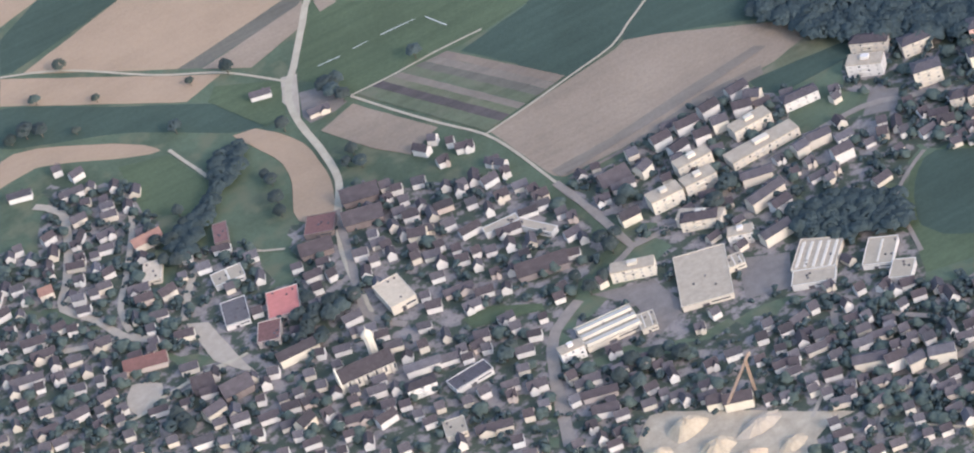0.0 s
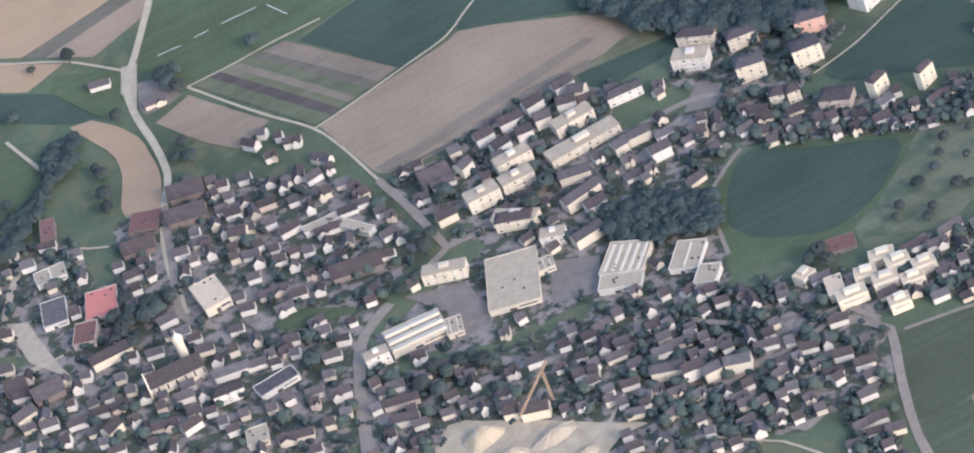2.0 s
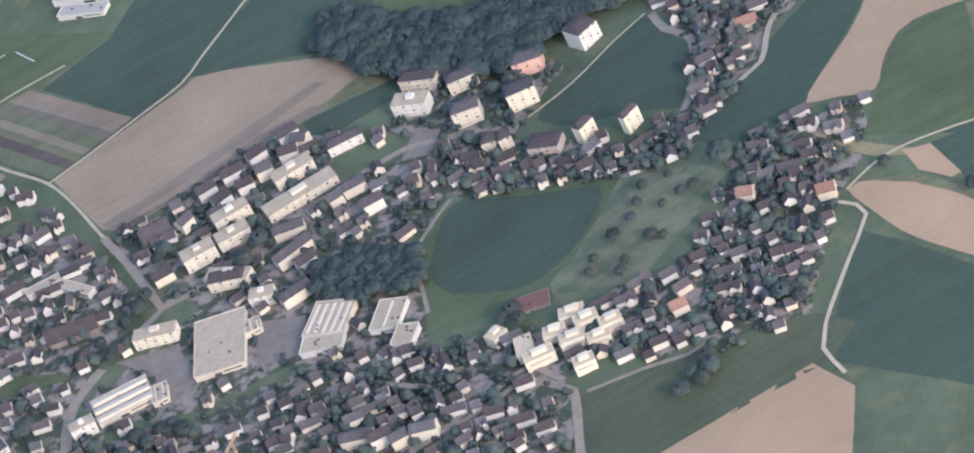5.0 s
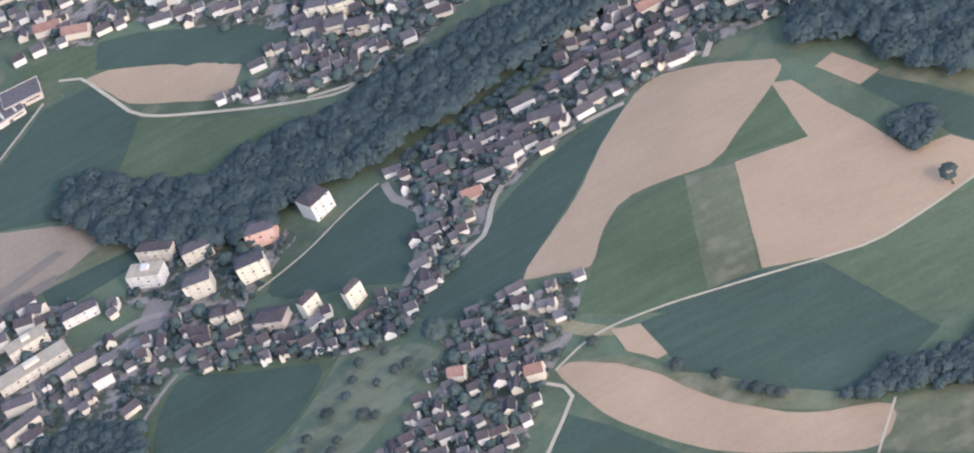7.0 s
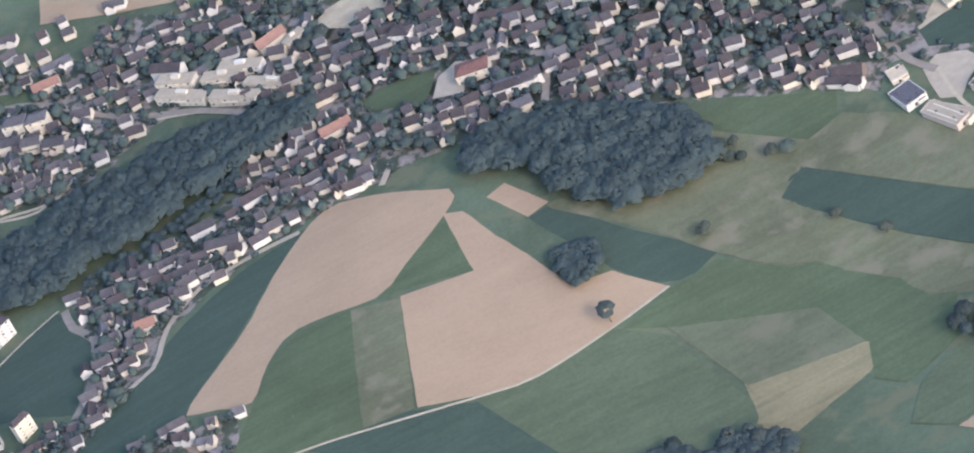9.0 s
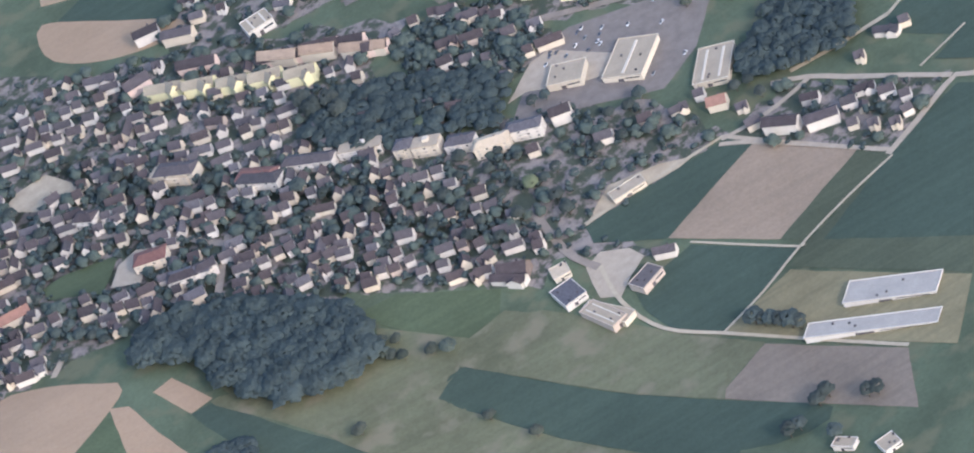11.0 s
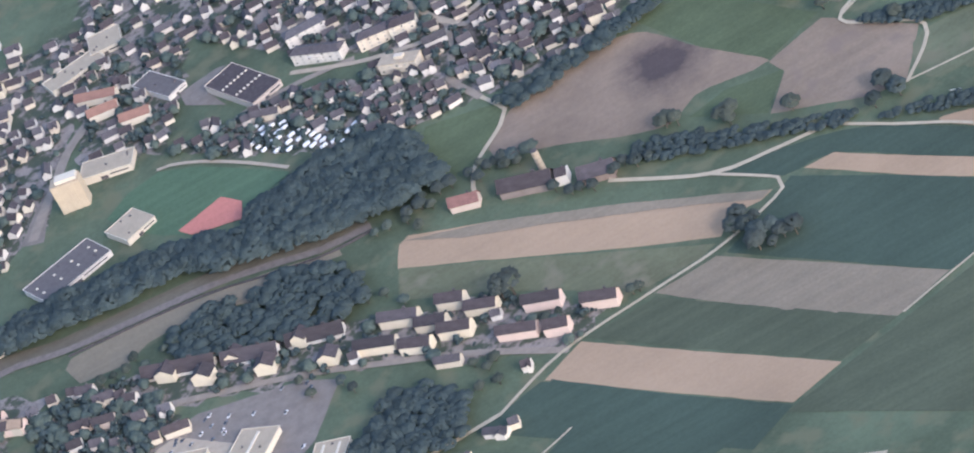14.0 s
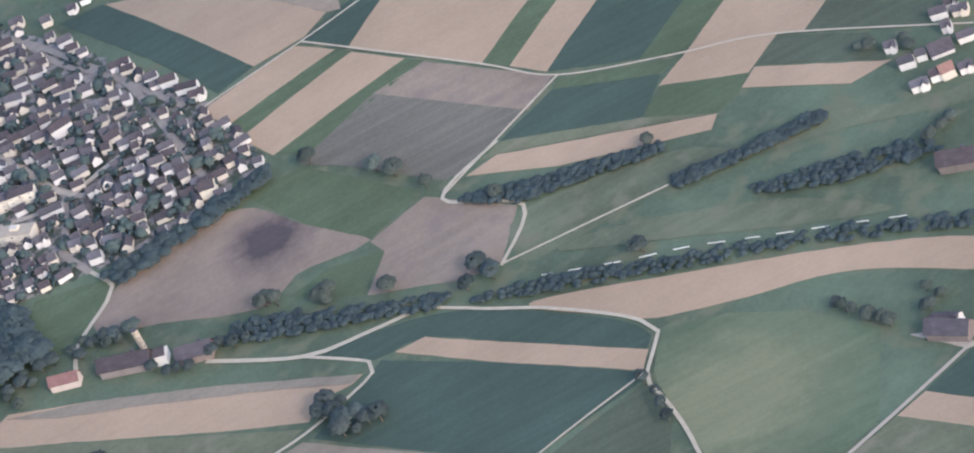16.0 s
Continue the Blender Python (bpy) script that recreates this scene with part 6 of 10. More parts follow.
def church(a, b):
    """The village church: a long nave with steep roof, white buttresses, a gabled front and a choir."""
    (ax, ay), (bx, by) = a, b
    turn = math.degrees(math.atan2(by - ay, bx - ax))
    w, d = math.dist(a, b), 15 * U
    n = Vector((-(by - ay), bx - ax)).normalized() * d / 2
    x, y = (ax + bx) / 2 + n.x, (ay + by) / 2 + n.y
    ob = placed("church", x, y, turn, "white village church with a steep brown roof and buttresses", "church")
    claim_rect(x, y, turn, w / U, 17)
    e, r = 8.5 * U, 16 * U
    v = [(-w / 2, -d / 2, -0.6), (w / 2, -d / 2, -0.6), (w / 2, d / 2, -0.6), (-w / 2, d / 2, -0.6), (-w / 2, -d / 2, e), (w / 2, -d / 2, e), (w / 2, d / 2, e), (-w / 2, d / 2, e), (-w / 2, 0, r), (w / 2, 0, r)]
    link("wall", v, [(0, 1, 5, 4), (2, 3, 7, 6), (1, 2, 6, 9, 5), (3, 0, 4, 8, 7)], WALL_CREAM, ob)
    o = 0.5 * U
    for s in (-1, 1):
        ye, ze = s * (d / 2 + o), e - (r - e) / (d / 2) * o
        q = [(-w / 2 + 0.3 * U, ye, ze), (w / 2 + o, ye, ze), (w / 2 + o, 0, r), (-w / 2 + 0.3 * U, 0, r)]
        q += [(i, j, k + 0.35 * U) for i, j, k in q]
        link("roof", q, [(0, 1, 2, 3), (4, 5, 6, 7), (0, 1, 5, 4), (1, 2, 6, 5), (2, 3, 7, 6), (3, 0, 4, 7)], ROOF_BROWN, ob)
    link("front_gable", [(-w / 2 - 1.0 * U, -d * 0.62, -0.6), (-w / 2 - 1.0 * U, d * 0.62, -0.6), (-w / 2 - 1.0 * U, d * 0.55, e * 1.15), (-w / 2 - 1.0 * U, 0, r * 1.16), (-w / 2 - 1.0 * U, -d * 0.55, e * 1.15),
                          (-w / 2 + 0.2 * U, -d * 0.62, -0.6), (-w / 2 + 0.2 * U, d * 0.62, -0.6), (-w / 2 + 0.2 * U, d * 0.55, e * 1.15), (-w / 2 + 0.2 * U, 0, r * 1.16), (-w / 2 + 0.2 * U, -d * 0.55, e * 1.15)],
         [(0, 1, 2, 3, 4), (9, 8, 7, 6, 5), (1, 6, 7, 2), (2, 7, 8, 3), (3, 8, 9, 4), (4, 9, 5, 0)], WALL_CREAM, ob)
    for k in range(6):
        c = -w / 2 + w * (k + 0.5) / 6
        part("buttress", boxed(c - 0.8 * U, -d / 2 - 1.8 * U, -0.4, c + 0.8 * U, -d / 2, e * 0.95), WALL_CREAM, ob)
        part("window", boxed(c + 1.6 * U, -d / 2 - 0.02, e * 0.3, c + 3.0 * U, -d / 2 + 0.01, e * 0.85), GLASS, ob)


def church_tower(at):
    ob = placed("church_tower", at[0], at[1], 20, "pale stone church tower with a cream dome", "tower")
    claim(at[0], at[1], 5 * U)

    def ring_mesh(prof, name, mat):
        vs, fs = [], []
        for r, z in prof:
            vs += [(r * U * math.cos(k * math.pi / 4), r * U * math.sin(k * math.pi / 4), z * U) for k in range(8)]
        for i in range(len(prof) - 1):
            fs += [(8 * i + k, 8 * i + (k + 1) % 8, 8 * i + 8 + (k + 1) % 8, 8 * i + 8 + k) for k in range(8)]
        link(name, vs, fs, mat, ob)
    ring_mesh([(3.6, -2), (3.6, 18), (4.1, 18.3), (4.1, 19)], "shaft", WALL_CREAM)
    ring_mesh([(4.1, 19), (4.2, 20.5), (3.4, 22.5), (1.6, 24), (0.5, 25.2), (0.15, 28)], "dome", WALL_YELLOW)


def gravel_heap(x, y, w, d, h, turn, mat, label):
    """A loose heap with a blunt, uneven ridge and slopes at the angle of repose."""
    ob = tagged(new("gravel_heap"), label, "heap", "gravel heaps")
    ob.matrix_world = pose(x, y, height(x, y), 0, 0, turn)
    vs, fs, n = [], [], 20
    prof = ((1.0, -0.05), (0.86, 0.16), (0.62, 0.55), (0.4, 0.86), (0.2, 0.98), (0.02, 1.0))
    wob = [RNG.uniform(0.85, 1.12) for _ in range(n)]
    for r, z in prof:
        vs += [(w / 2 * U * r * wob[k] * math.cos(k * 2 * math.pi / n), d / 2 * U * r * wob[k] * math.sin(k * 2 * math.pi / n), h * U * z * RNG.uniform(0.93, 1.05)) for k in range(n)]
    for i in range(len(prof) - 1):
        fs += [(n * i + k, n * i + (k + 1) % n, n * i + n + (k + 1) % n, n * i + n + k) for k in range(n)]
    link("mound", vs, fs, mat, ob)
    claim(x, y, 0.4 * max(w, d) * U)


def clear(ring):
    """Open yards: no house, tree or shrub stands on them."""
    xs, ys = [q[0] for q in ring], [q[1] for q in ring]
    for i in range(int(min(xs) // 1.5), int(max(xs) // 1.5) + 2):
        for j in range(int(min(ys) // 1.5), int(max(ys) // 1.5) + 2):
            if inside(i * 1.5, j * 1.5, ring):
                claim(i * 1.5, j * 1.5, 1.0)


def crane(foot, tip):
    """A tower crane: lattice mast, jib, counter-jib and ballast."""
    ob = placed("tower_crane", foot[0], foot[1], 0, "orange lattice tower crane on a building site", "crane")
    h = 28 * U
    dx, dy = tip[0] - foot[0], tip[1] - foot[1]
    n = math.hypot(dx, dy)
    jib = pose(0, 0, h, 0, 0, math.degrees(math.atan2(dy, dx)))

    def truss(name, length, size, m):
        bm = bmesh.new()
        t = 0.1 * U * 2.2
        for u in (-size, size):
            for v in (-size, size):
                box(bm, 0, u - t, v - t, length, u + t, v + t)
        k = 0.0
        while k < length - 2 * size:
            for v in (-size, size):
                box(bm, k, -size, v - t, k + t, size, v + t)
                box(bm, k, v - t, -size, k + t, v + t, size)
            k += 2 * size
        bmesh.ops.transform(bm, matrix=m, verts=bm.verts)
        part(name, bm, CRANE_PAINT, ob)
    truss("mast", h + 0.5, 0.7 * U, pose(0, 0, -0.3, 0, -90, 0))
    truss("jib", n, 0.5 * U, jib)
    truss("counter_jib", 9 * U, 0.5 * U, jib @ pose(0, 0, 0, 0, 0, 180))
    bm = boxed(-9 * U, -0.8 * U, -1.6 * U, -7 * U, 0.8 * U, 0.4 * U)
    bmesh.ops.transform(bm, matrix=jib, verts=bm.verts)
    part("ballast", bm, CONCRETE, ob)
    part("base", boxed(-2 * U, -2 * U, -0.3, 2 * U, 2 * U, 0.6 * U), CONCRETE, ob)


def elevator(a, b):
    """A tall grain elevator: ribbed concrete shaft, head house and conveyor."""
    turn = math.degrees(math.atan2(b[1] - a[1], b[0] - a[0]))
    w, d, h = math.dist(a, b), 12 * U, 24 * U
    m = Vector((-(b[1] - a[1]), b[0] - a[0])).normalized() * d / 2
    ob = placed("grain_elevator", (a[0] + b[0]) / 2 + m.x, (a[1] + b[1]) / 2 + m.y, turn, "tall cream concrete grain elevator with ribs", "elevator")
    claim_rect(ob.location.x, ob.location.y, turn, w / U, 15)
    part("shaft", boxed(-w / 2, -d / 2, -0.6, w / 2, d / 2, h), WARM_CONCRETE, ob)
    for k in range(4):
        c = -w / 2 + w * (k + 0.5) / 4
        part("rib", boxed(c - w * 0.09, -d / 2 - 0.5 * U, -0.4, c + w * 0.09, -d / 2, h * 0.96), WARM_CONCRETE, ob)
    part("head_house", boxed(-w * 0.3, -d * 0.35, h, w * 0.45, d * 0.4, h + 3 * U), WALL_CREAM, ob)
    part("roof", boxed(-w / 2 - 0.05, -d / 2 - 0.1, h, w / 2 + 0.05, d / 2 + 0.05, h + 0.4 * U), ROOF_FLAT, ob)


def farm_silo(at):
    ob = placed("farm_silo", at[0], at[1], 0, "tall pale grey concrete farm silo", "silo")
    bm = bmesh.new()
    bmesh.ops.create_cone(bm, cap_ends=True, segments=20, radius1=2.6 * U, radius2=2.6 * U, depth=18 * U, matrix=Matrix.Translation((0, 0, 8.5 * U)))
    part("shaft", bm, CONCRETE, ob)
    bm = bmesh.new()
    bmesh.ops.create_cone(bm, cap_ends=True, segments=20, radius1=2.8 * U, radius2=0.4 * U, depth=1.6 * U, matrix=Matrix.Translation((0, 0, 18.3 * U)))
    part("cap", bm, ROOF_GREY, ob)
    for k in range(4):
        bm = bmesh.new()
        bmesh.ops.create_cone(bm, cap_ends=False, segments=20, radius1=2.68 * U, radius2=2.68 * U, depth=0.3 * U, matrix=Matrix.Translation((0, 0, (3 + 4 * k) * U)))
        part("hoop", bm, ROOF_GREY, ob)


def low_wall(name, pts, tall, mat, label, dashes=0):
    """A thin wall or fence along a line, in one length or in separate panels."""
    line = smooth_line(pts, False, 3.0)
    vs, fs = [], []
    t = 0.15 * U
    for k, ((ax, ay), (bx, by)) in enumerate(zip(line, line[1:])):
        if dashes and k % dashes == dashes - 1:
            continue
        q = Vector((-(by - ay), bx - ax)).normalized() * t
        b = len(vs)
        for x, y in ((ax, ay), (bx, by)):
            for s in (-1, 1):
                for z in (-0.1, tall * U):
                    vs.append((x + q.x * s, y + q.y * s, height(x, y) + z))
        fs += [tuple(b + i for i in f) for f in ((0, 1, 5, 4), (2, 6, 7, 3), (1, 3, 7, 5), (0, 2, 3, 1), (4, 5, 7, 6))]
    tagged(link(name, vs, fs, mat), label, "wall", "", "structure")


def quarter(ring, turn, along, across, kind, trees):
    """Village ground with further houses in loose rows, trees and shrubs between the known ones."""
    field(GARDEN, ring, "gardens, yards and paths between village houses", rise=0.05, name="village_ground", ragged=1.5)
    a = radians(turn)
    ux, uy = math.cos(a), math.sin(a)
    cx, cy = ring[0]
    s, c = along * 0.96 * U, across * 0.94 * U
    fills = ("fill_villa", "fill_small") if kind in ("villa", "white") else ("fill_town", "fill_old")
    lo, hi = [min(q[k] for q in ring) for k in (0, 1)], [max(q[k] for q in ring) for k in (0, 1)]
    for i in range(-90, 91):
        for j in range(-90, 91):
            e, f = (i + 0.5 * (j % 2) + RNG.uniform(-0.25, 0.25)) * s, (j + RNG.uniform(-0.2, 0.2)) * c
            x, y = cx + ux * e - uy * f, cy + uy * e + ux * f
            if RNG.random() < 0.7 and lo[0] < x < hi[0] and lo[1] < y < hi[1] and inside(x, y, ring) and free(x, y, 4.1 * U):
                fill = next((q for q in fills if TALLY.get(q, 0) < 290), None)
                if fill is None:
                    continue
                TALLY[fill] = TALLY.get(fill, 0) + 1
                home(fill, x, y, turn + RNG.choice((0, 0, 0, 90)) + RNG.uniform(-9, 9), RNG.choice((8, 9, 9, 10, 11, 14)) * RNG.uniform(0.92, 1.1), RNG.uniform(7.4, 10.0))
    for x, y in scatter(ring, trees, 1.4):
        if free(x, y, 1.2 * U):
            if RNG.random() < 0.6:
                tree(x, y, RNG.uniform(6, 11))
            else:
                GROVE.append((x, y, RNG.uniform(6, 11)))
            claim(x, y, 2.0 * U)
    for x, y in scatter(ring, int(trees * 1.5), 1.3):
        if free(x, y, 1.0 * U):
            GROVE.append((x, y, RNG.uniform(5, 10)))
            claim(x, y, 1.4 * U)
    for x, y in scatter(ring, trees * 7, 0.65):
        if free(x, y, 0.3 * U):
            SHRUBS.append((x, y, RNG.random()))


SHRUBS = []


def shrubs():
    """Hedges, shrubs and small garden trees, too many to count."""
    vs, fs, ns, base = [], [], [], 0
    for x, y, h in GROVE:
        v, f, nrm = RNG.choice(BUSHY)
        ns.append(nrm)
        s = h * U
        w = s * RNG.uniform(0.8, 1.3)
        vs.append(v * np.array([w, w, s]) + np.array([x, y, height(x, y) - 0.02]))
        fs.append(f + base)
        base += len(v)
    tagged(leafy(bulk("garden_trees", vs, fs, LEAF), ns), "small green trees standing close in gardens", "trees", "", "stuff")
    vs, fs, base = [], [], 0
    for x, y, size in SHRUBS:
        for _ in range(RNG.choice((2, 3, 4, 5)) + (4 if size > 0.6 else 0)):
            s = RNG.uniform(0.9, 1.9 + size) * U
            q = ICO_V * s * np.array([1, 1, 0.9]) * NPR.uniform(0.7, 1.25, size=(len(ICO_V), 1))
            a, b = x + RNG.uniform(-2.2, 2.2) * U, y + RNG.uniform(-2.2, 2.2) * U
            q = q + np.array([a, b, height(a, b) + s * 0.7 + (RNG.uniform(0, 4.5) * U if size > 0.6 else 0)])
            vs.append(q)
            fs.append(ICO_F + base)
            base += len(q)
    tagged(bulk("garden_shrubs", vs, fs, LEAF_WOOD), "dark green hedges and shrubs in village gardens", "shrubs", "", "stuff")


def plant(spots, lo, hi, kind):
    for x, y in spots:
        if free(x, y, 0.4 * U):
            tree(x, y, RNG.uniform(lo, hi), kind)
            claim(x, y, 2.5 * U)


# open yards and heaps
clear([(143.8, 923.4), (149.1, 928.3), (156.3, 930.0), (164.4, 924.1), (179.6, 906.8), (172.5, 904.1), (169.6, 903.3), (168.0, 902.4), (156.7, 904.7), (152.3, 908.4), (146.3, 917.0)])
clear([(155.6, 907.0), (161.1, 909.1), (165.5, 910.6), (168.9, 905.7), (167.6, 900.1), (161.3, 902.2), (157.7, 903.5)])
clear([(-115.0, 814.9), (-106.6, 809.5), (-110.4, 799.1), (-118.7, 802.0)])
clear([(-140.9, 824.5), (-129.8, 820.4), (-128.1, 808.2), (-136.0, 803.7), (-135.6, 815.0)])
clear([(-151.2, 770.2), (-146.4, 782.6), (-140.6, 779.0), (-133.0, 772.4), (-123.9, 763.5), (-117.0, 757.1), (-121.8, 757.3), (-125.4, 754.8), (-129.1, 750.0)])
clear([(40.1, 886.5), (42.6, 888.4), (48.8, 889.2), (53.7, 880.1), (51.9, 877.1), (48.0, 879.5), (45.2, 878.0), (40.0, 883.6)])
clear([(127.6, 781.6), (130.9, 783.8), (135.8, 780.9), (137.3, 776.9), (133.2, 773.5), (130.4, 770.0), (127.2, 772.5), (127.1, 777.0)])
clear([(-73.2, 846.2), (-68.9, 842.5), (-72.2, 836.0), (-78.0, 839.2)])
clear([(-206.8, 872.7), (-203.2, 870.0), (-201.4, 850.9), (-200.4, 846.4), (-206.3, 857.2)])
clear([(-221.9, 861.3), (-216.7, 857.7), (-219.4, 852.3), (-223.7, 850.9), (-224.9, 854.8)])
clear([(131.0, 792.0), (142.2, 794.1), (150.3, 794.5), (153.1, 795.6), (147.4, 798.3), (138.1, 799.4)])
clear([(165.9, 953.4), (174.5, 955.0), (176.4, 954.3), (170.7, 949.6), (173.5, 939.9), (166.2, 947.7)])
clear([(340.8, 764.8), (344.2, 762.8), (349.5, 753.6), (347.9, 753.7)])
clear([(126.1, 929.8), (133.5, 943.2), (135.7, 943.6), (130.9, 927.2)])
clear([(-20.3, 920.7), (-14.0, 916.0), (-15.0, 912.1), (-24.0, 919.6)])
clear([(40.1, 853.1), (44.3, 854.2), (55.3, 851.2), (52.5, 845.6), (50.0, 841.9), (40.6, 848.8)])
clear([(51.6, 842.2), (54.5, 847.9), (58.9, 849.9), (60.7, 848.1), (57.1, 839.0)])
clear([(-163.1, 834.7), (-157.4, 834.9), (-149.5, 828.6), (-149.7, 826.3), (-156.9, 829.2), (-162.6, 830.7)])
gravel_heap(-142.5, 774.4, 34, 26, 9, 15, SAND, 'pale cream heap of crushed stone')
gravel_heap(-140.2, 765.1, 28, 24, 8, 15, SAND, 'pale cream heap of crushed stone')
gravel_heap(-131.8, 765.7, 38, 20, 6, 15, CONCRETE, 'greyish tan heap of gravel')
gravel_heap(-136.9, 757.6, 30, 24, 8, 15, TAN_SOIL, 'tan heap of sandy soil')
gravel_heap(-149.9, 770.2, 26, 20, 7, 15, SAND, 'pale cream heap of crushed stone')
gravel_heap(-129.2, 756.7, 26, 18, 5, 15, SAND, 'pale yellow heap of sand')

# landmarks
hall(-122.5, 812.9, -17, 37.8, 60.8, 5.5, ROOF_FLAT, WALL_CREAM, 0, 'pale flat roofed factory hall with roof ribs')
hall(-116.2, 813.2, -8, 14.9, 14.5, 5, SHEET, WALL_CREAM, 3, 'small pale annex with striped roof')
hall(-103.3, 803.4, -36, 31.6, 35.0, 5.5, ROOF_FLAT, WALL_CREAM, 5, 'large storage hall with white skylight strips')
hall(-106.5, 797.8, -28, 31.1, 17.0, 5, ROOF_FLAT, WALL_WHITE, 0, 'low grey annex of the storage hall')
hall(-93.9, 795.7, -34, 21.6, 30.8, 5, SHEET, WALL_WHITE, 1, 'grey metal hall with one skylight strip')
hall(-93.2, 787.3, -35, 16.4, 20.9, 6, SHEET, WALL_WHITE, 0, 'low grey metal shed beside a hall')
hall(-142.5, 811.5, -2, 42.6, 28.5, 5, ROOF_OLIVE, WALL_CREAM, 3, 'long factory hall with cream sawtooth skylights', saw=True)
hall(-136.0, 808.0, -11, 12.4, 19.0, 5, SHEET, WALL_CREAM, 2, 'cream roofed annex of the sawtooth hall')
hall(-189.4, 863.4, -15, 24.0, 33.4, 6, ROOF_REDSHEET, WALL_OCHRE, 0, 'hall with a bright red roof')
hall(-195.2, 880.4, -5, 24.0, 17.2, 5, SHEET, WALL_WHITE, 1, 'grey roofed community hall with skylight')
hall(-197.9, 867.8, -11, 18.9, 30.7, 5, ROOF_BLUE, WALL_WHITE, 0, 'hall with a dark slate roof and white edges')
hall(-206.9, 892.9, -20, 14.6, 24.2, 5, ROOF_SANDY, WALL_CREAM, 0, 'cream building with a sand coloured roof')
hall(-168.6, 816.3, 9, 31.3, 15.2, 5, ROOF_GREY, WALL_WHITE, 0, 'long grey roofed workshop in the village')
hall(-176.4, 803.8, -12, 15.7, 19.0, 5, SHEET, WALL_CREAM, 0, 'pale square roofed building in the village')
hall(147.7, 915.6, 27, 29.0, 29.2, 5, SHEET, WALL_CREAM, 0, 'white flat roofed gym beside the woods')
hall(133.4, 911.6, 23, 62.3, 35.5, 5, ROOF_BLUE, WALL_WHITE, -4, 'grey flat roofed school with white edges')
hall(141.9, 833.6, -27, 26.5, 23.2, 6, SHEET, WALL_CREAM, 0, 'pale market hall on the car park')
hall(153.1, 829.2, -36, 31.0, 42.1, 5, SHEET, WALL_CREAM, 1, 'grey roofed market hall on the car park')
hall(165.0, 815.7, -26, 26.4, 39.4, 5, SHEET, WALL_CREAM, 2, 'pale sheds beside the trees')
hall(127.0, 767.2, -57, 41.4, 12.1, 4, SHEET, WALL_CREAM, 0, 'long white farm shed beside the yard')
hall(135.6, 770.0, 30, 21.1, 14.8, 6, ROOF_BLUE, WALL_OCHRE, 0, 'farm barn with violet grey roof and ochre wall')
hall(169.6, 734.6, -34, 64.9, 21.1, 3, GLASSHOUSE, WALL_WHITE, 0, 'long white plastic greenhouse')
hall(163.6, 728.7, -34, 92.4, 14.0, 3, GLASSHOUSE, WALL_WHITE, 0, 'low white plastic greenhouse')
hall(178.1, 942.0, 26, 29.5, 64.2, 6, ROOF_BROWN, WALL_OCHRE, -7, 'brown roofed school with rows of white skylights')
hall(163.0, 958.7, 29, 19.6, 46.7, 5, ROOF_BLUE, WALL_WHITE, 0, 'building with flat violet grey roof')
hall(156.2, 986.5, -5, 26.9, 28.3, 5.5, SHEET, WALL_CREAM, 0, 'pale roofed sports hall beside a street')
hall(147.8, 939.9, -19, 43.4, 22.2, 6, SHEET, WALL_CREAM, 0, 'white vaulted hall beside a pitch')
hall(97.0, 897.8, 8, 21.9, 18.4, 8, SHEET, WALL_WHITE, 2, 'bluish white factory building beside the river')
hall(126.2, 766.8, 24, 13.6, 35.3, 5.5, SHEET, WALL_OCHRE, 2, 'pale commercial building with skylights')
hall(140.6, 795.2, 6, 25.4, 11.3, 4, ROOF_FLAT, WALL_CREAM, 0, 'pale terraced garden building')
hall(118.5, 708.7, -39, 17.3, 5.4, 3, SHEET, WALL_WHITE, 0, 'white polytunnel beside the gardens')
hall(149.4, 704.5, -44, 16.0, 8.6, 4, SHEET, WALL_WHITE, 0, 'white nursery shed beside trees')
hall(155.3, 698.5, 10, 12.8, 13.5, 4, SHEET, WALL_WHITE, 0, 'white nursery shed beside trees')
block(-67.3, 858.1, -36, 28.8, 13, 11, WALL_CREAM, ROOF_BROWN, 'cream apartment block with balconies')
block(-71.0, 852.1, -35, 26.7, 14, 11, WALL_WHITE, ROOF_FLAT, 'white apartment block with window bands')
block(-60.8, 851.5, -7, 22.2, 13, 11, WALL_CREAM, ROOF_BROWN, 'cream apartment block with a brown roof')
block(-63.3, 840.2, -15, 20.6, 14, 14, WALL_CREAM, ROOF_GREY, 'beige apartment block with dark roof')
block(-48.9, 845.3, -17, 21.5, 15, 13, WALL_TERRA, ROOF_GREY, 'terracotta red apartment block with balconies')
block(-53.2, 836.3, -8, 21.1, 14, 15, WALL_YELLOW, ROOF_GREY, 'pale yellow apartment block with balconies')
block(-62.6, 828.0, -23, 10.6, 11, 10, WALL_CREAM, ROOF_BROWN, 'cream cube shaped apartment house')
block(-60.1, 826.7, -6, 9.6, 11, 10, WALL_CREAM, ROOF_BROWN, 'cream cube shaped apartment house')
block(-54.3, 818.3, -35, 23.3, 16, 9, WALL_OCHRE, ROOF_BROWN, 'reddish brown residential building')
block(-132.0, 824.4, -24, 31.9, 12, 9, WALL_CREAM, ROOF_FLAT, 'long white residential block')
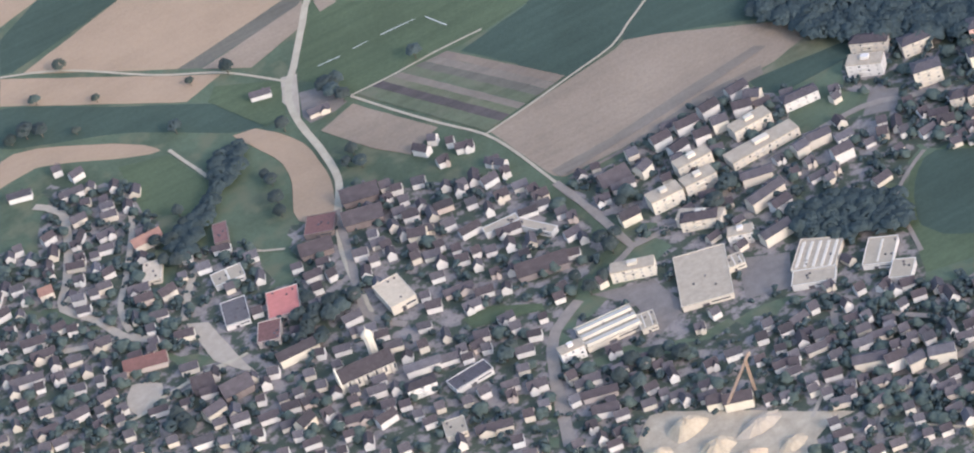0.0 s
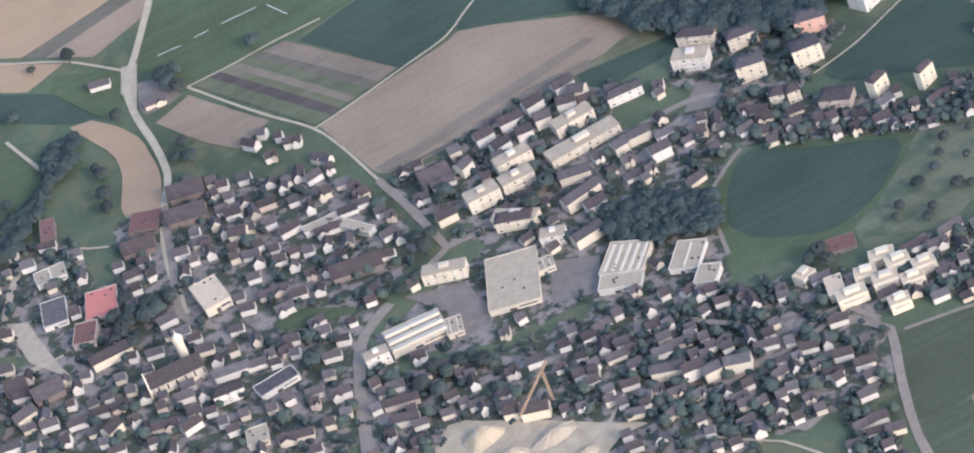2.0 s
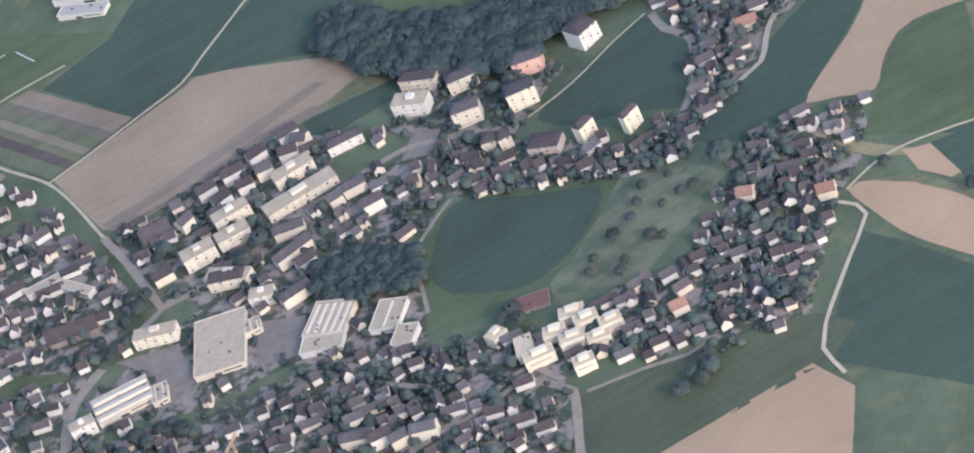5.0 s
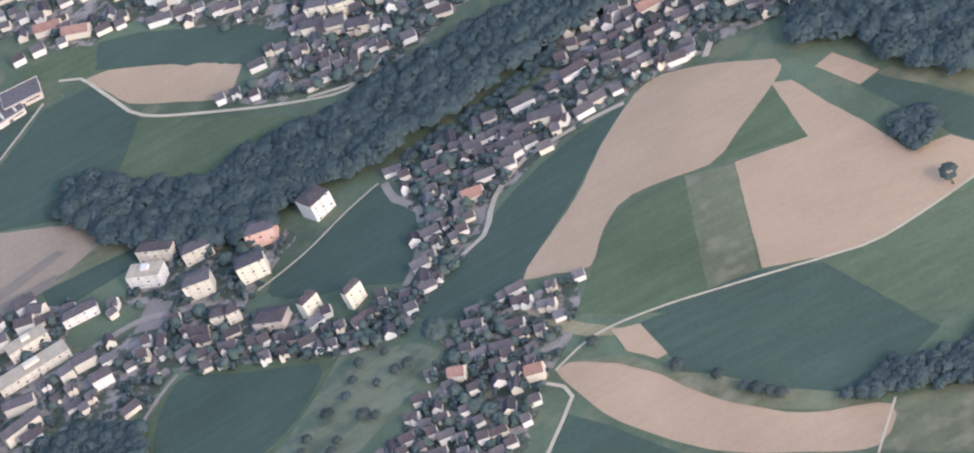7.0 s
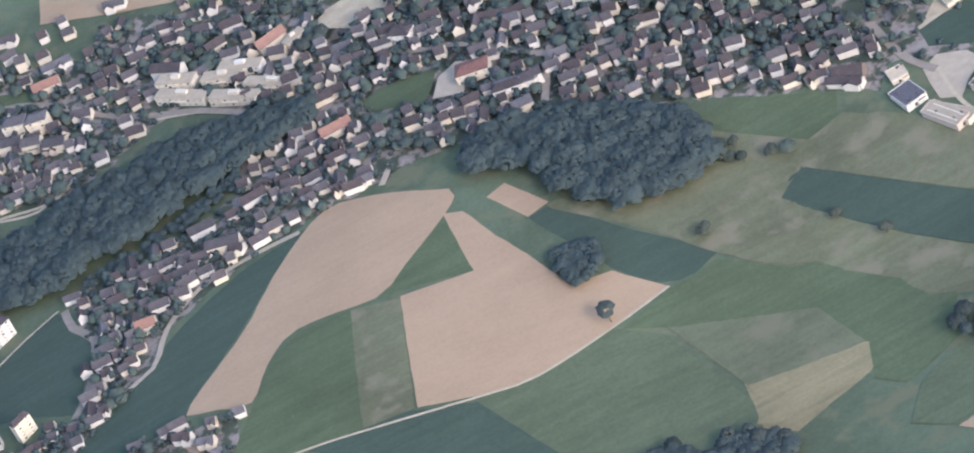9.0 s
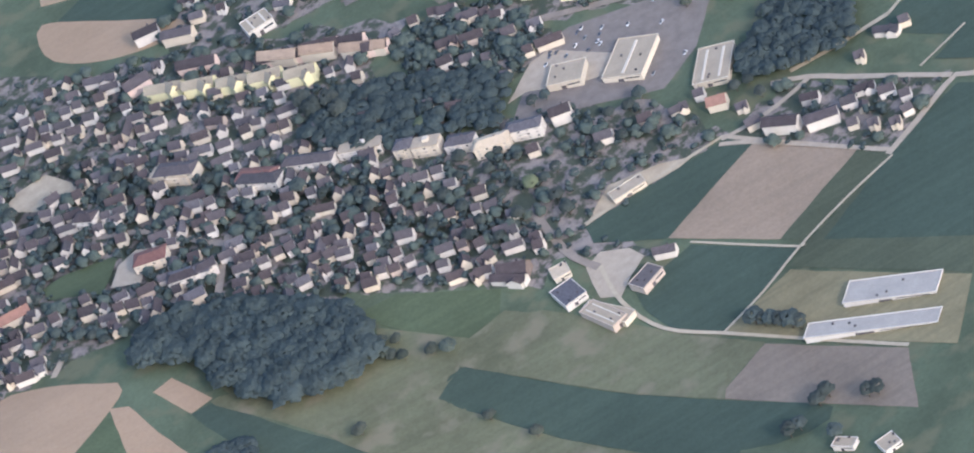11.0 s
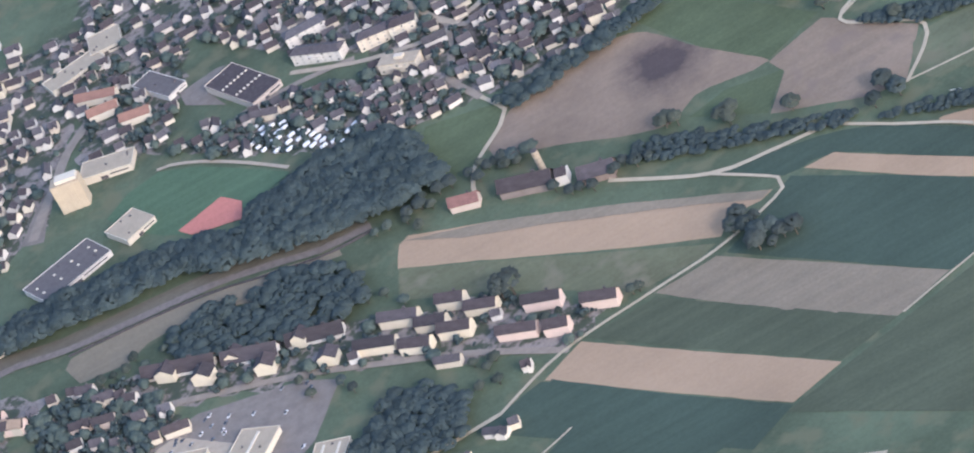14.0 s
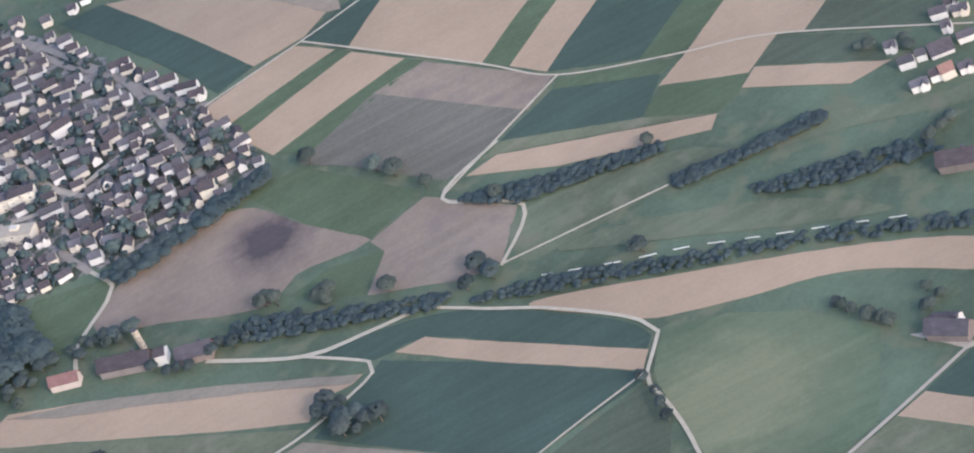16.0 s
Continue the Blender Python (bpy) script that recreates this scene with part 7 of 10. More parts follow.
block(-116.0, 829.7, -27, 26.6, 12, 9, WALL_CREAM, ROOF_BROWN, 'cream residential block with a brown roof')
block(-111.8, 819.6, -25, 18.1, 11, 9, WALL_WHITE, ROOF_FLAT, 'white residential block with flat roof')
block(-85.2, 852.3, -3, 26.9, 11, 8, WALL_WHITE, ROOF_BROWN, 'white row of terraced homes')
block(-177.1, 819.3, -8, 21.6, 11, 9, WALL_WHITE, ROOF_BROWN, 'white row of flats with regular windows')
block(-150.8, 808.9, -3, 17.8, 10, 10, WALL_WHITE, ROOF_FLAT, 'white silo like building beside the street')
block(-19.5, 904.8, -28, 17.3, 12, 13, WALL_CREAM, ROOF_GREY, 'cream apartment block with dark roof')
block(-15.3, 902.0, -20, 16.3, 12, 13, WALL_CREAM, ROOF_GREY, 'cream apartment block with dark roof')
block(96.3, 979.2, -61, 30.9, 12, 10, WALL_CREAM, ROOF_GREY, 'long cream apartment block beside a field')
block(90.5, 974.9, -43, 43.5, 12, 10, WALL_CREAM, ROOF_GREY, 'long cream apartment block beside a field')
block(193.4, 948.6, 1, 32.9, 12, 9, WALL_WHITE, ROOF_GREY, 'long pale apartment block')
block(194.1, 938.3, -38, 43.5, 12, 9, WALL_WHITE, ROOF_GREY, 'pale apartment block with a stepped front')
block(204.8, 933.4, -9, 24.5, 12, 10, WALL_CREAM, ROOF_BROWN, 'cream apartment block with dark roof')
block(210.9, 931.6, -14, 21.3, 12, 10, WALL_CREAM, ROOF_BROWN, 'cream apartment block with dark roof')
block(207.3, 920.5, -35, 32.2, 13, 8, WALL_CREAM, ROOF_FLAT, 'cream community building with flat roof')
block(-47.2, 814.6, 28, 14.2, 8.4, 15, WALL_YELLOW, ROOF_BROWN, 'pale yellow apartment tower with brown roof')
block(-39.4, 809.8, 28, 14.8, 6.0, 15, WALL_YELLOW, ROOF_BROWN, 'pale yellow apartment tower with brown roof')
block(-37.7, 844.2, 25, 18.3, 18.2, 15, WALL_WHITE, ROOF_BROWN, 'white apartment tower with dark recesses')
hall(148.1, 981.4, 16, 49.5, 20.8, 5, SHEET, WALL_CREAM, 0, 'long pale roofed commercial building')
hall(-78.0, 930.0, -4, 31.5, 23.2, 6, ROOF_BLUE, WALL_OCHRE, 0, 'farm hall with a violet grey roof')
hall(-109.2, 950.9, -38, 78.8, 23.4, 4, GLASSHOUSE, WALL_WHITE, 0, 'long white greenhouse beside a dark field')
hall(-112.1, 942.2, -37, 71.7, 23.1, 4, GLASSHOUSE, WALL_WHITE, 0, 'long white greenhouse beside a dark field')
hall(-116.5, 938.1, -38, 41.8, 13.1, 4, GLASSHOUSE, WALL_WHITE, 0, 'small white greenhouse beside a dark field')
hall(-82.0, 928.1, 7, 24.1, 29.3, 5, ROOF_BLUE, WALL_OCHRE, 2, 'farm hall with violet grey roof and pale strips')
hall(-174.7, 883.4, -26, 23.1, 23.4, 5, ROOF_RED, WALL_WOOD, 0, 'barn with a faded red roof beside the road')
hall(-191.7, 895.2, -14, 11.2, 25.4, 6, ROOF_RED, WALL_WOOD, 0, 'old barn with a faded red roof')
hall(-171.0, 850.1, 4, 20.9, 34.8, 8, ROOF_SANDY, WALL_CREAM, 0, 'large cream building with sand coloured roof')
hall(-146.6, 856.4, -2, 27.0, 9.4, 5, ROOF_FLAT, WALL_WHITE, 0, 'long low building with pale roof')
hall(-141.5, 850.9, -58, 35.7, 8.4, 5, ROOF_FLAT, WALL_WHITE, 0, 'long low building with pale roof')
hall(-194.7, 856.5, -21, 17.1, 24.7, 6, ROOF_RED, WALL_OCHRE, 0, 'village inn with a terracotta roof')
hall(-76.5, 766.0, -11, 12.4, 20.8, 7, ROOF_SANDY, WALL_CREAM, 0, 'round cornered sand coloured building')
hall(-71.2, 777.7, -15, 24.7, 16.3, 3, ROOF_RED, WALL_WOOD, 0, 'dark red roofed farm building beside trees')
hall(123.4, 783.2, -1, 12.8, 13.7, 4, ROOF_SANDY, WALL_CREAM, 0, 'sand coloured farm building at the yard')
hall(122.8, 776.5, 12, 17.4, 23.4, 5, ROOF_GREY, WALL_WHITE, 0, 'long farm building with violet grey roof')
block(110.1, 836.0, -30, 13.1, 12, 9, WALL_CREAM, ROOF_GREY, 'cream apartment house in the village')
block(113.9, 833.3, -31, 20.1, 12, 9, WALL_CREAM, ROOF_FLAT, 'cream apartment house in the village')
block(119.4, 829.5, -33, 21.1, 12, 8, WALL_WHITE, ROOF_GREY, 'white row of terraced homes')
block(124.2, 824.3, -20, 25.7, 13, 9, WALL_CREAM, ROOF_SANDY, 'cream apartment house with sandy roof')
block(130.5, 824.1, -26, 25.8, 12, 9, WALL_WHITE, ROOF_GREY, 'white apartment house in the village')
block(93.9, 846.5, -35, 40.1, 11, 8, WALL_WHITE, ROOF_GREY, 'long white residential block')
block(103.3, 842.9, -29, 33.0, 11, 7, WALL_WHITE, ROOF_FLAT, 'long white residential block')
block(71.5, 864.1, -37, 32.5, 14, 10, WALL_CREAM, ROOF_GREY, 'cream village hall with dark roof')
block(84.4, 849.7, -39, 32.1, 13, 9, WALL_CREAM, ROOF_RED, 'cream school with a reddish roof')
block(65.8, 831.9, -20, 31.5, 11, 8, WALL_WHITE, ROOF_GREY, 'long white residential block')
block(60.6, 842.7, -18, 24.0, 15, 8, WALL_CREAM, ROOF_RED, 'public building with a faded red roof')
block(52.7, 865.7, -40, 17.2, 12, 8, WALL_WHITE, ROOF_BROWN, 'white apartment house in the village')
block(-118.5, 840.6, 1, 25.0, 14, 11, WALL_CREAM, ROOF_FLAT, 'stepped cream apartment building with flat roof')
block(-111.4, 840.7, 1, 25.0, 13, 11, WALL_CREAM, ROOF_FLAT, 'cream apartment building with flat pale roof')
block(-109.9, 847.2, 4, 27.8, 12, 11, WALL_CREAM, ROOF_FLAT, 'cream apartment building behind another')
block(-97.1, 843.6, 6, 56.4, 15, 7, WALL_CREAM, ROOF_FLAT, 'long pale shopping arcade with flat roof')
block(-96.2, 851.2, 6, 31.3, 13, 9, WALL_CREAM, ROOF_FLAT, 'pale flat roofed commercial building')
block(-115.5, 830.3, -40, 34.4, 12, 8, WALL_CREAM, ROOF_FLAT, 'white residential block beside the street')
block(64.6, 832.0, -17, 22.5, 11, 8, WALL_WHITE, ROOF_BROWN, 'white angled house with a brown roof')
block(68.8, 831.1, -4, 15.4, 11, 9, WALL_WHITE, ROOF_BROWN, 'white house wing with a brown roof')
block(84.5, 848.4, -41, 34.1, 13, 9, WALL_WHITE, ROOF_GREY, 'large white building with a grey roof')
block(70.4, 864.7, -41, 32.7, 12, 8, WALL_CREAM, ROOF_FLAT, 'cream flat roofed building in the village')
block(11.4, 885.2, -47, 45.2, 10, 7, WALL_CREAM, ROOF_FLAT, 'long cream terrace with a flat pale roof')
block(20.1, 875.6, -44, 41.3, 10, 7, WALL_CREAM, ROOF_FLAT, 'long cream terrace beside the valley road')
block(27.7, 873.2, -46, 50.3, 9, 6, WALL_CREAM, ROOF_FLAT, 'low cream terrace with a pale roof')
block(11.7, 890.3, -39, 31.7, 11, 9, WALL_CREAM, ROOF_FLAT, 'cream apartment house with a flat pale roof')
block(19.8, 884.0, -36, 33.3, 10, 7, WALL_CREAM, ROOF_FLAT, 'cream terrace behind the valley road')
block(23.7, 884.1, -38, 35.9, 10, 7, WALL_WHITE, ROOF_FLAT, 'white terrace with a flat pale roof')
block(34.9, 883.7, 27, 18.6, 8, 6, WALL_CREAM, ROOF_FLAT, 'narrow pale building beside trees')
church((-189.3, 829.6), (-178.6, 829.2))
church_tower((-180.7, 836.1))
crane((-128.5, 775.2), (-135.8, 766.3))
elevator((136.3, 933.1), (142.0, 931.6))
farm_silo((221.7, 867.7))
low_wall("retaining_wall", [(128.1, 885.2), (137.7, 884.4), (142.8, 884.0), (156.6, 882.2), (169.7, 878.0), (180.6, 875.5), (188.8, 876.0)], 2.0, ROOF_GREY, "dark retaining wall along the railway")
low_wall("noise_barrier", [(291.5, 829.1), (304.8, 821.6), (316.4, 816.1), (325.4, 810.6), (338.9, 802.6), (353.0, 793.8)], 1.0, FLEECE, "pale barrier panels along the tree line", 2)

# houses read one by one
homes('white', [(-111.9, 858.7, 5, 14.5, 10.5), (-106.0, 859.7, -1, 17.4, 10.5), (-100.6, 861.6, 10, 14.7, 10.5), (-93.8, 863.4, 8, 16.0, 10.5), (-92.1, 859.1, -36, 12.1, 10.5), (-95.1, 857.4, -18, 14.0, 10.5), (-100.7, 855.7, -6, 12.0, 10.5), (-105.0, 854.5, -6, 12.0, 10.5), (-110.2, 853.9, 13, 13.9, 10.5), (-118.2, 852.6, 26, 11.5, 10.5), (-118.1, 858.3, -3, 8.5, 10.5), (-111.9, 850.1, -5, 8.5, 10.5), (-101.9, 834.9, -14, 22.1, 10.5), (-103.3, 827.5, 15, 29.5, 10.5), (-102.1, 823.1, 11, 14.5, 10.5), (-87.9, 837.6, 0, 17.4, 10.5), (-92.0, 836.8, 9, 10.7, 10.5), (-86.4, 829.5, 1, 14.9, 10.5)])
homes('white', [(-106.5, 815.5, 11, 22.9, 10.5)])
homes('villa', [(-92.4, 831.9, 11, 8.5, 9.0), (-91.6, 824.2, 9, 8.5, 9.0), (-89.7, 826.3, 6, 8.5, 9.0), (-96.5, 837.3, 12, 8.5, 9.0), (-78.9, 850.0, -21, 9.3, 9.0), (-79.9, 847.6, 14, 8.5, 9.0), (-105.5, 793.8, 8, 8.5, 9.0), (-114.1, 787.8, 13, 14.4, 9.0), (-97.8, 785.7, 28, 10.4, 9.0), (-97.6, 778.1, 6, 8.5, 9.0), (-90.7, 809.7, -17, 9.0, 9.0), (-104.2, 779.5, 5, 8.5, 9.0), (-125.2, 801.3, 7, 8.5, 9.0), (-129.0, 799.4, -20, 8.9, 9.0)])
homes('villa', [(-119.8, 776.7, -21, 8.7, 9.0), (-114.0, 783.4, -14, 8.5, 9.0), (-111.9, 778.0, -14, 8.5, 9.0), (-102.2, 773.6, -2, 8.5, 9.0), (-112.1, 763.4, -11, 8.5, 9.0), (-109.7, 760.4, -14, 13.1, 9.0), (-112.7, 755.4, 16, 10.9, 9.0), (-114.5, 763.6, -31, 9.6, 9.0), (-117.8, 760.4, -21, 13.8, 9.0), (-115.7, 761.3, 3, 8.5, 9.0), (-120.4, 767.0, -6, 8.5, 9.0), (-134.8, 782.5, -15, 11.5, 9.0), (-138.3, 792.5, -14, 8.5, 9.0), (-131.9, 787.4, -3, 10.2, 9.0), (-127.4, 787.3, -11, 12.5, 9.0), (-140.3, 783.7, -7, 11.3, 9.0), (-125.0, 769.2, -10, 8.5, 9.0), (-121.4, 755.7, -9, 8.5, 9.0)])
homes('cream', [(-132.2, 773.5, -23, 19.6, 10.0), (-135.8, 776.3, -22, 10.9, 10.0), (-192.7, 802.1, -12, 13.4, 10.0), (-160.6, 865.1, -27, 13.4, 10.0), (-126.1, 840.6, 2, 14.9, 10.0), (-211.5, 840.7, 15, 16.1, 10.0), (-198.6, 824.8, 31, 13.7, 10.0), (-192.3, 846.4, 1, 30.6, 10.0)])
homes('town', [(-76.3, 833.6, -19, 8.5, 9.5), (-67.0, 824.0, -21, 12.8, 9.5), (-69.2, 830.2, 3, 8.5, 9.5), (-77.8, 829.6, -22, 9.2, 9.5), (-74.5, 827.3, -7, 8.5, 9.5), (-63.4, 818.5, -20, 13.7, 9.5), (-59.2, 814.9, -16, 9.2, 9.5), (-57.3, 813.8, -0, 9.3, 9.5), (-52.9, 810.2, -28, 11.4, 9.5), (-50.4, 805.6, -3, 13.1, 9.5), (-58.4, 808.9, -15, 8.5, 9.5), (-55.3, 806.9, -8, 8.5, 9.5), (-44.1, 804.6, -15, 8.5, 9.5), (-40.7, 802.6, 13, 11.4, 9.5), (-46.9, 801.1, -14, 8.5, 9.5), (-45.1, 811.3, -13, 8.5, 9.5), (-69.8, 835.7, -14, 8.5, 9.5)])
homes('barn', [(-167.0, 878.8, -18, 28.6, 14.0), (-178.0, 876.2, -14, 23.8, 14.0), (-164.9, 886.7, -16, 26.9, 14.0), (-145.2, 838.1, -13, 36.0, 14.0), (-123.8, 854.1, 3, 21.8, 14.0), (-205.7, 844.2, 3, 22.1, 14.0), (-210.4, 850.1, -15, 15.3, 14.0)])
homes('town', [(-181.6, 868.1, -6, 14.4, 9.5), (-178.7, 865.5, 2, 8.5, 9.5), (-171.7, 867.9, -18, 11.8, 9.5), (-166.8, 867.0, -6, 9.6, 9.5), (-159.9, 886.0, -12, 9.7, 9.5), (-161.0, 882.3, 5, 8.5, 9.5), (-153.2, 870.7, -10, 14.4, 9.5), (-154.7, 864.1, -3, 11.2, 9.5), (-152.0, 859.4, 6, 17.0, 9.5), (-159.4, 872.6, -16, 12.8, 9.5), (-158.6, 859.1, -4, 8.5, 9.5), (-153.6, 851.9, -5, 8.5, 9.5), (-163.6, 858.7, -6, 8.5, 9.5), (-143.0, 865.4, -2, 10.9, 9.5), (-137.6, 862.7, 7, 9.4, 9.5), (-137.1, 859.6, 0, 12.5, 9.5), (-143.0, 872.2, 10, 13.5, 9.5), (-147.7, 875.0, -5, 8.5, 9.5)])
homes('town', [(-139.5, 872.5, -7, 8.5, 9.5), (-147.5, 885.6, -8, 8.5, 9.5), (-139.8, 877.8, -7, 9.7, 9.5)])
homes('town', [(-134.7, 849.1, -10, 8.5, 9.5), (-136.8, 843.8, 4, 12.6, 9.5), (-160.7, 843.1, -8, 22.5, 9.5), (-153.1, 843.2, -10, 8.5, 9.5), (-144.8, 829.1, 4, 8.5, 9.5), (-138.2, 825.5, 7, 8.5, 9.5), (-146.0, 853.9, -9, 19.0, 9.5), (-127.9, 849.8, -10, 11.8, 9.5), (-174.6, 825.3, -12, 27.4, 9.5), (-168.3, 809.9, 2, 9.6, 9.5), (-159.6, 804.6, -10, 15.0, 9.5), (-156.3, 824.0, -11, 9.2, 9.5), (-164.2, 824.1, 10, 10.3, 9.5), (-166.9, 824.9, -8, 8.5, 9.5), (-156.7, 828.3, 4, 12.4, 9.5), (-160.4, 836.3, -3, 14.3, 9.5), (-172.4, 831.3, -9, 8.5, 9.5), (-164.0, 797.7, -20, 8.9, 9.5)])
homes('town', [(-153.7, 802.3, 4, 8.5, 9.5), (-151.2, 794.4, -17, 26.6, 9.5)])
homes('town', [(-144.3, 804.3, -14, 11.2, 9.5), (-164.5, 805.5, -14, 8.5, 9.5), (-152.2, 788.6, -23, 19.9, 9.5), (-156.0, 786.4, -11, 8.9, 9.5), (-170.4, 798.8, -20, 26.7, 9.5), (-194.3, 824.7, 2, 9.6, 9.5), (-195.4, 831.1, 2, 14.5, 9.5), (-189.8, 819.1, -18, 20.4, 9.5), (-184.2, 824.5, -12, 13.7, 9.5), (-180.3, 849.3, 2, 14.8, 9.5), (-188.9, 824.9, -6, 8.5, 9.5), (-185.8, 815.4, 14, 15.9, 9.5), (-208.2, 835.0, -12, 13.8, 9.5), (-208.3, 868.0, -20, 15.1, 9.5)])
homes('villa', [(-207.9, 918.5, -17, 13.1, 9.0), (-210.6, 912.5, 3, 14.4, 9.0), (-211.8, 907.7, -16, 12.5, 9.0), (-214.3, 899.3, 5, 10.4, 9.0), (-216.3, 895.0, -12, 12.0, 9.0), (-213.5, 921.6, 4, 13.1, 9.0), (-216.7, 913.6, -7, 8.5, 9.0), (-217.2, 908.5, -13, 8.5, 9.0), (-219.7, 901.2, -19, 9.6, 9.0), (-221.8, 894.8, -21, 10.5, 9.0), (-224.2, 907.5, -2, 9.4, 9.0), (-231.0, 907.0, -12, 10.6, 9.0), (-226.8, 919.9, -8, 8.5, 9.0), (-220.6, 919.6, 14, 11.3, 9.0), (-211.8, 931.6, -5, 20.0, 9.0), (-220.8, 938.4, -17, 19.7, 9.0), (-211.9, 941.5, -3, 8.5, 9.0), (-209.0, 937.4, 14, 11.6, 9.0)])
homes('villa', [(-207.1, 924.8, -7, 8.5, 9.0)])
homes('town', [(-211.0, 888.9, -16, 16.7, 9.5), (-211.1, 885.0, -11, 14.4, 9.5), (-206.7, 883.8, 12, 13.7, 9.5), (-204.6, 907.3, -12, 8.5, 9.5), (-236.0, 900.8, 11, 12.0, 9.5), (-227.9, 888.3, -0, 11.0, 9.5), (-222.9, 876.9, -3, 17.1, 9.5), (-233.5, 886.9, -16, 20.0, 9.5), (-233.1, 881.8, -10, 19.1, 9.5), (-239.3, 890.3, -7, 8.5, 9.5), (-232.9, 872.7, -9, 10.5, 9.5), (-238.3, 876.2, -14, 26.0, 9.5), (-227.0, 859.6, 3, 15.0, 9.5), (-233.5, 858.5, 4, 17.5, 9.5), (-231.1, 853.1, 1, 8.5, 9.5), (-225.7, 854.3, -0, 8.9, 9.5), (-240.0, 858.1, -8, 18.9, 9.5), (-238.8, 852.9, -6, 11.8, 9.5)])
homes('town', [(-216.2, 833.5, -11, 16.1, 9.5)])
homes('red', [(-204.4, 904.0, 2, 22.0, 10.0), (-226.5, 901.7, -8, 10.7, 10.0)])
homes('brick', [(-217.3, 865.0, -18, 30.7, 14)])
homes('villa', [(-104.4, 773.1, -13, 17.8, 9.0), (-98.3, 767.5, 27, 9.6, 9.0), (-100.3, 767.8, -11, 8.5, 9.0), (-92.2, 760.7, -20, 17.5, 9.0), (-89.0, 765.4, 1, 8.5, 9.0), (-93.4, 751.5, 8, 11.3, 9.0), (-95.5, 745.7, -5, 8.5, 9.0), (-98.8, 746.8, -1, 8.5, 9.0), (-98.4, 740.5, -10, 10.8, 9.0), (-101.5, 750.9, -8, 13.3, 9.0), (-109.2, 750.0, -12, 8.5, 9.0), (-85.8, 743.0, 8, 8.9, 9.0), (-89.2, 753.5, -10, 8.5, 9.0), (-87.4, 749.2, -5, 8.5, 9.0)])
homes('villa', [(-90.1, 776.2, -5, 8.5, 9.0), (-84.2, 773.6, -4, 9.2, 9.0), (-106.8, 757.2, 1, 10.2, 9.0), (-91.8, 742.0, -3, 9.0, 9.0)])
homes('white', [(-108.9, 766.7, -24, 22.9, 10.5), (-105.4, 763.3, -6, 14.8, 10.5), (-102.8, 760.8, 1, 12.6, 10.5), (-98.2, 759.0, -24, 17.5, 10.5)])
homes('flat', [(-79.6, 773.0, 26, 12.8, 11.0), (-75.1, 761.4, -7, 21.2, 11.0), (-70.8, 765.3, -18, 15.4, 11.0), (-66.5, 767.9, -16, 17.7, 11.0), (-65.0, 763.9, -6, 16.8, 11.0), (-61.6, 759.9, -6, 15.9, 11.0), (-68.7, 760.9, -13, 17.7, 11.0), (-64.7, 758.0, -8, 15.7, 11.0), (-69.1, 753.6, -8, 14.7, 11.0)])
homes('villa', [(-60.8, 766.4, -3, 20.9, 9.0), (-57.4, 763.7, -11, 15.6, 9.0), (-59.1, 755.9, -10, 13.3, 9.0), (-62.7, 750.5, -7, 12.5, 9.0), (-53.9, 765.7, 7, 17.7, 9.0), (-49.1, 763.6, 1, 12.0, 9.0), (-51.6, 748.4, -14, 8.5, 9.0), (-54.4, 751.9, -0, 8.9, 9.0), (-56.5, 748.6, -9, 12.0, 9.0), (-48.2, 758.5, 7, 12.5, 9.0), (-44.8, 761.0, -3, 8.5, 9.0), (-23.7, 782.2, -32, 15.7, 9.0), (-26.6, 777.4, -29, 9.8, 9.0), (-34.3, 776.2, -19, 8.5, 9.0), (-37.7, 771.5, -18, 12.4, 9.0), (-40.6, 768.1, -30, 10.6, 9.0), (-14.4, 780.8, -34, 14.3, 9.0), (-17.6, 776.2, -28, 15.4, 9.0)])
homes('villa', [(-21.3, 772.4, -24, 16.2, 9.0), (-21.2, 765.2, -16, 8.7, 9.0), (-23.5, 768.9, -27, 9.6, 9.0)])
homes('villa', [(-36.9, 758.7, -11, 12.4, 9.0), (-38.8, 761.5, -11, 8.5, 9.0), (-34.8, 756.0, -17, 8.5, 9.0), (-31.5, 753.1, -20, 9.9, 9.0), (-34.7, 750.2, -19, 8.5, 9.0), (-40.0, 755.7, -19, 17.3, 9.0), (-41.6, 751.8, -25, 17.2, 9.0), (-44.0, 749.0, -14, 8.5, 9.0), (-39.7, 742.8, -18, 8.5, 9.0)])
homes('red', [(-30.1, 772.2, -32, 11.6, 10.0), (-50.4, 754.3, -4, 11.4, 10.0)])
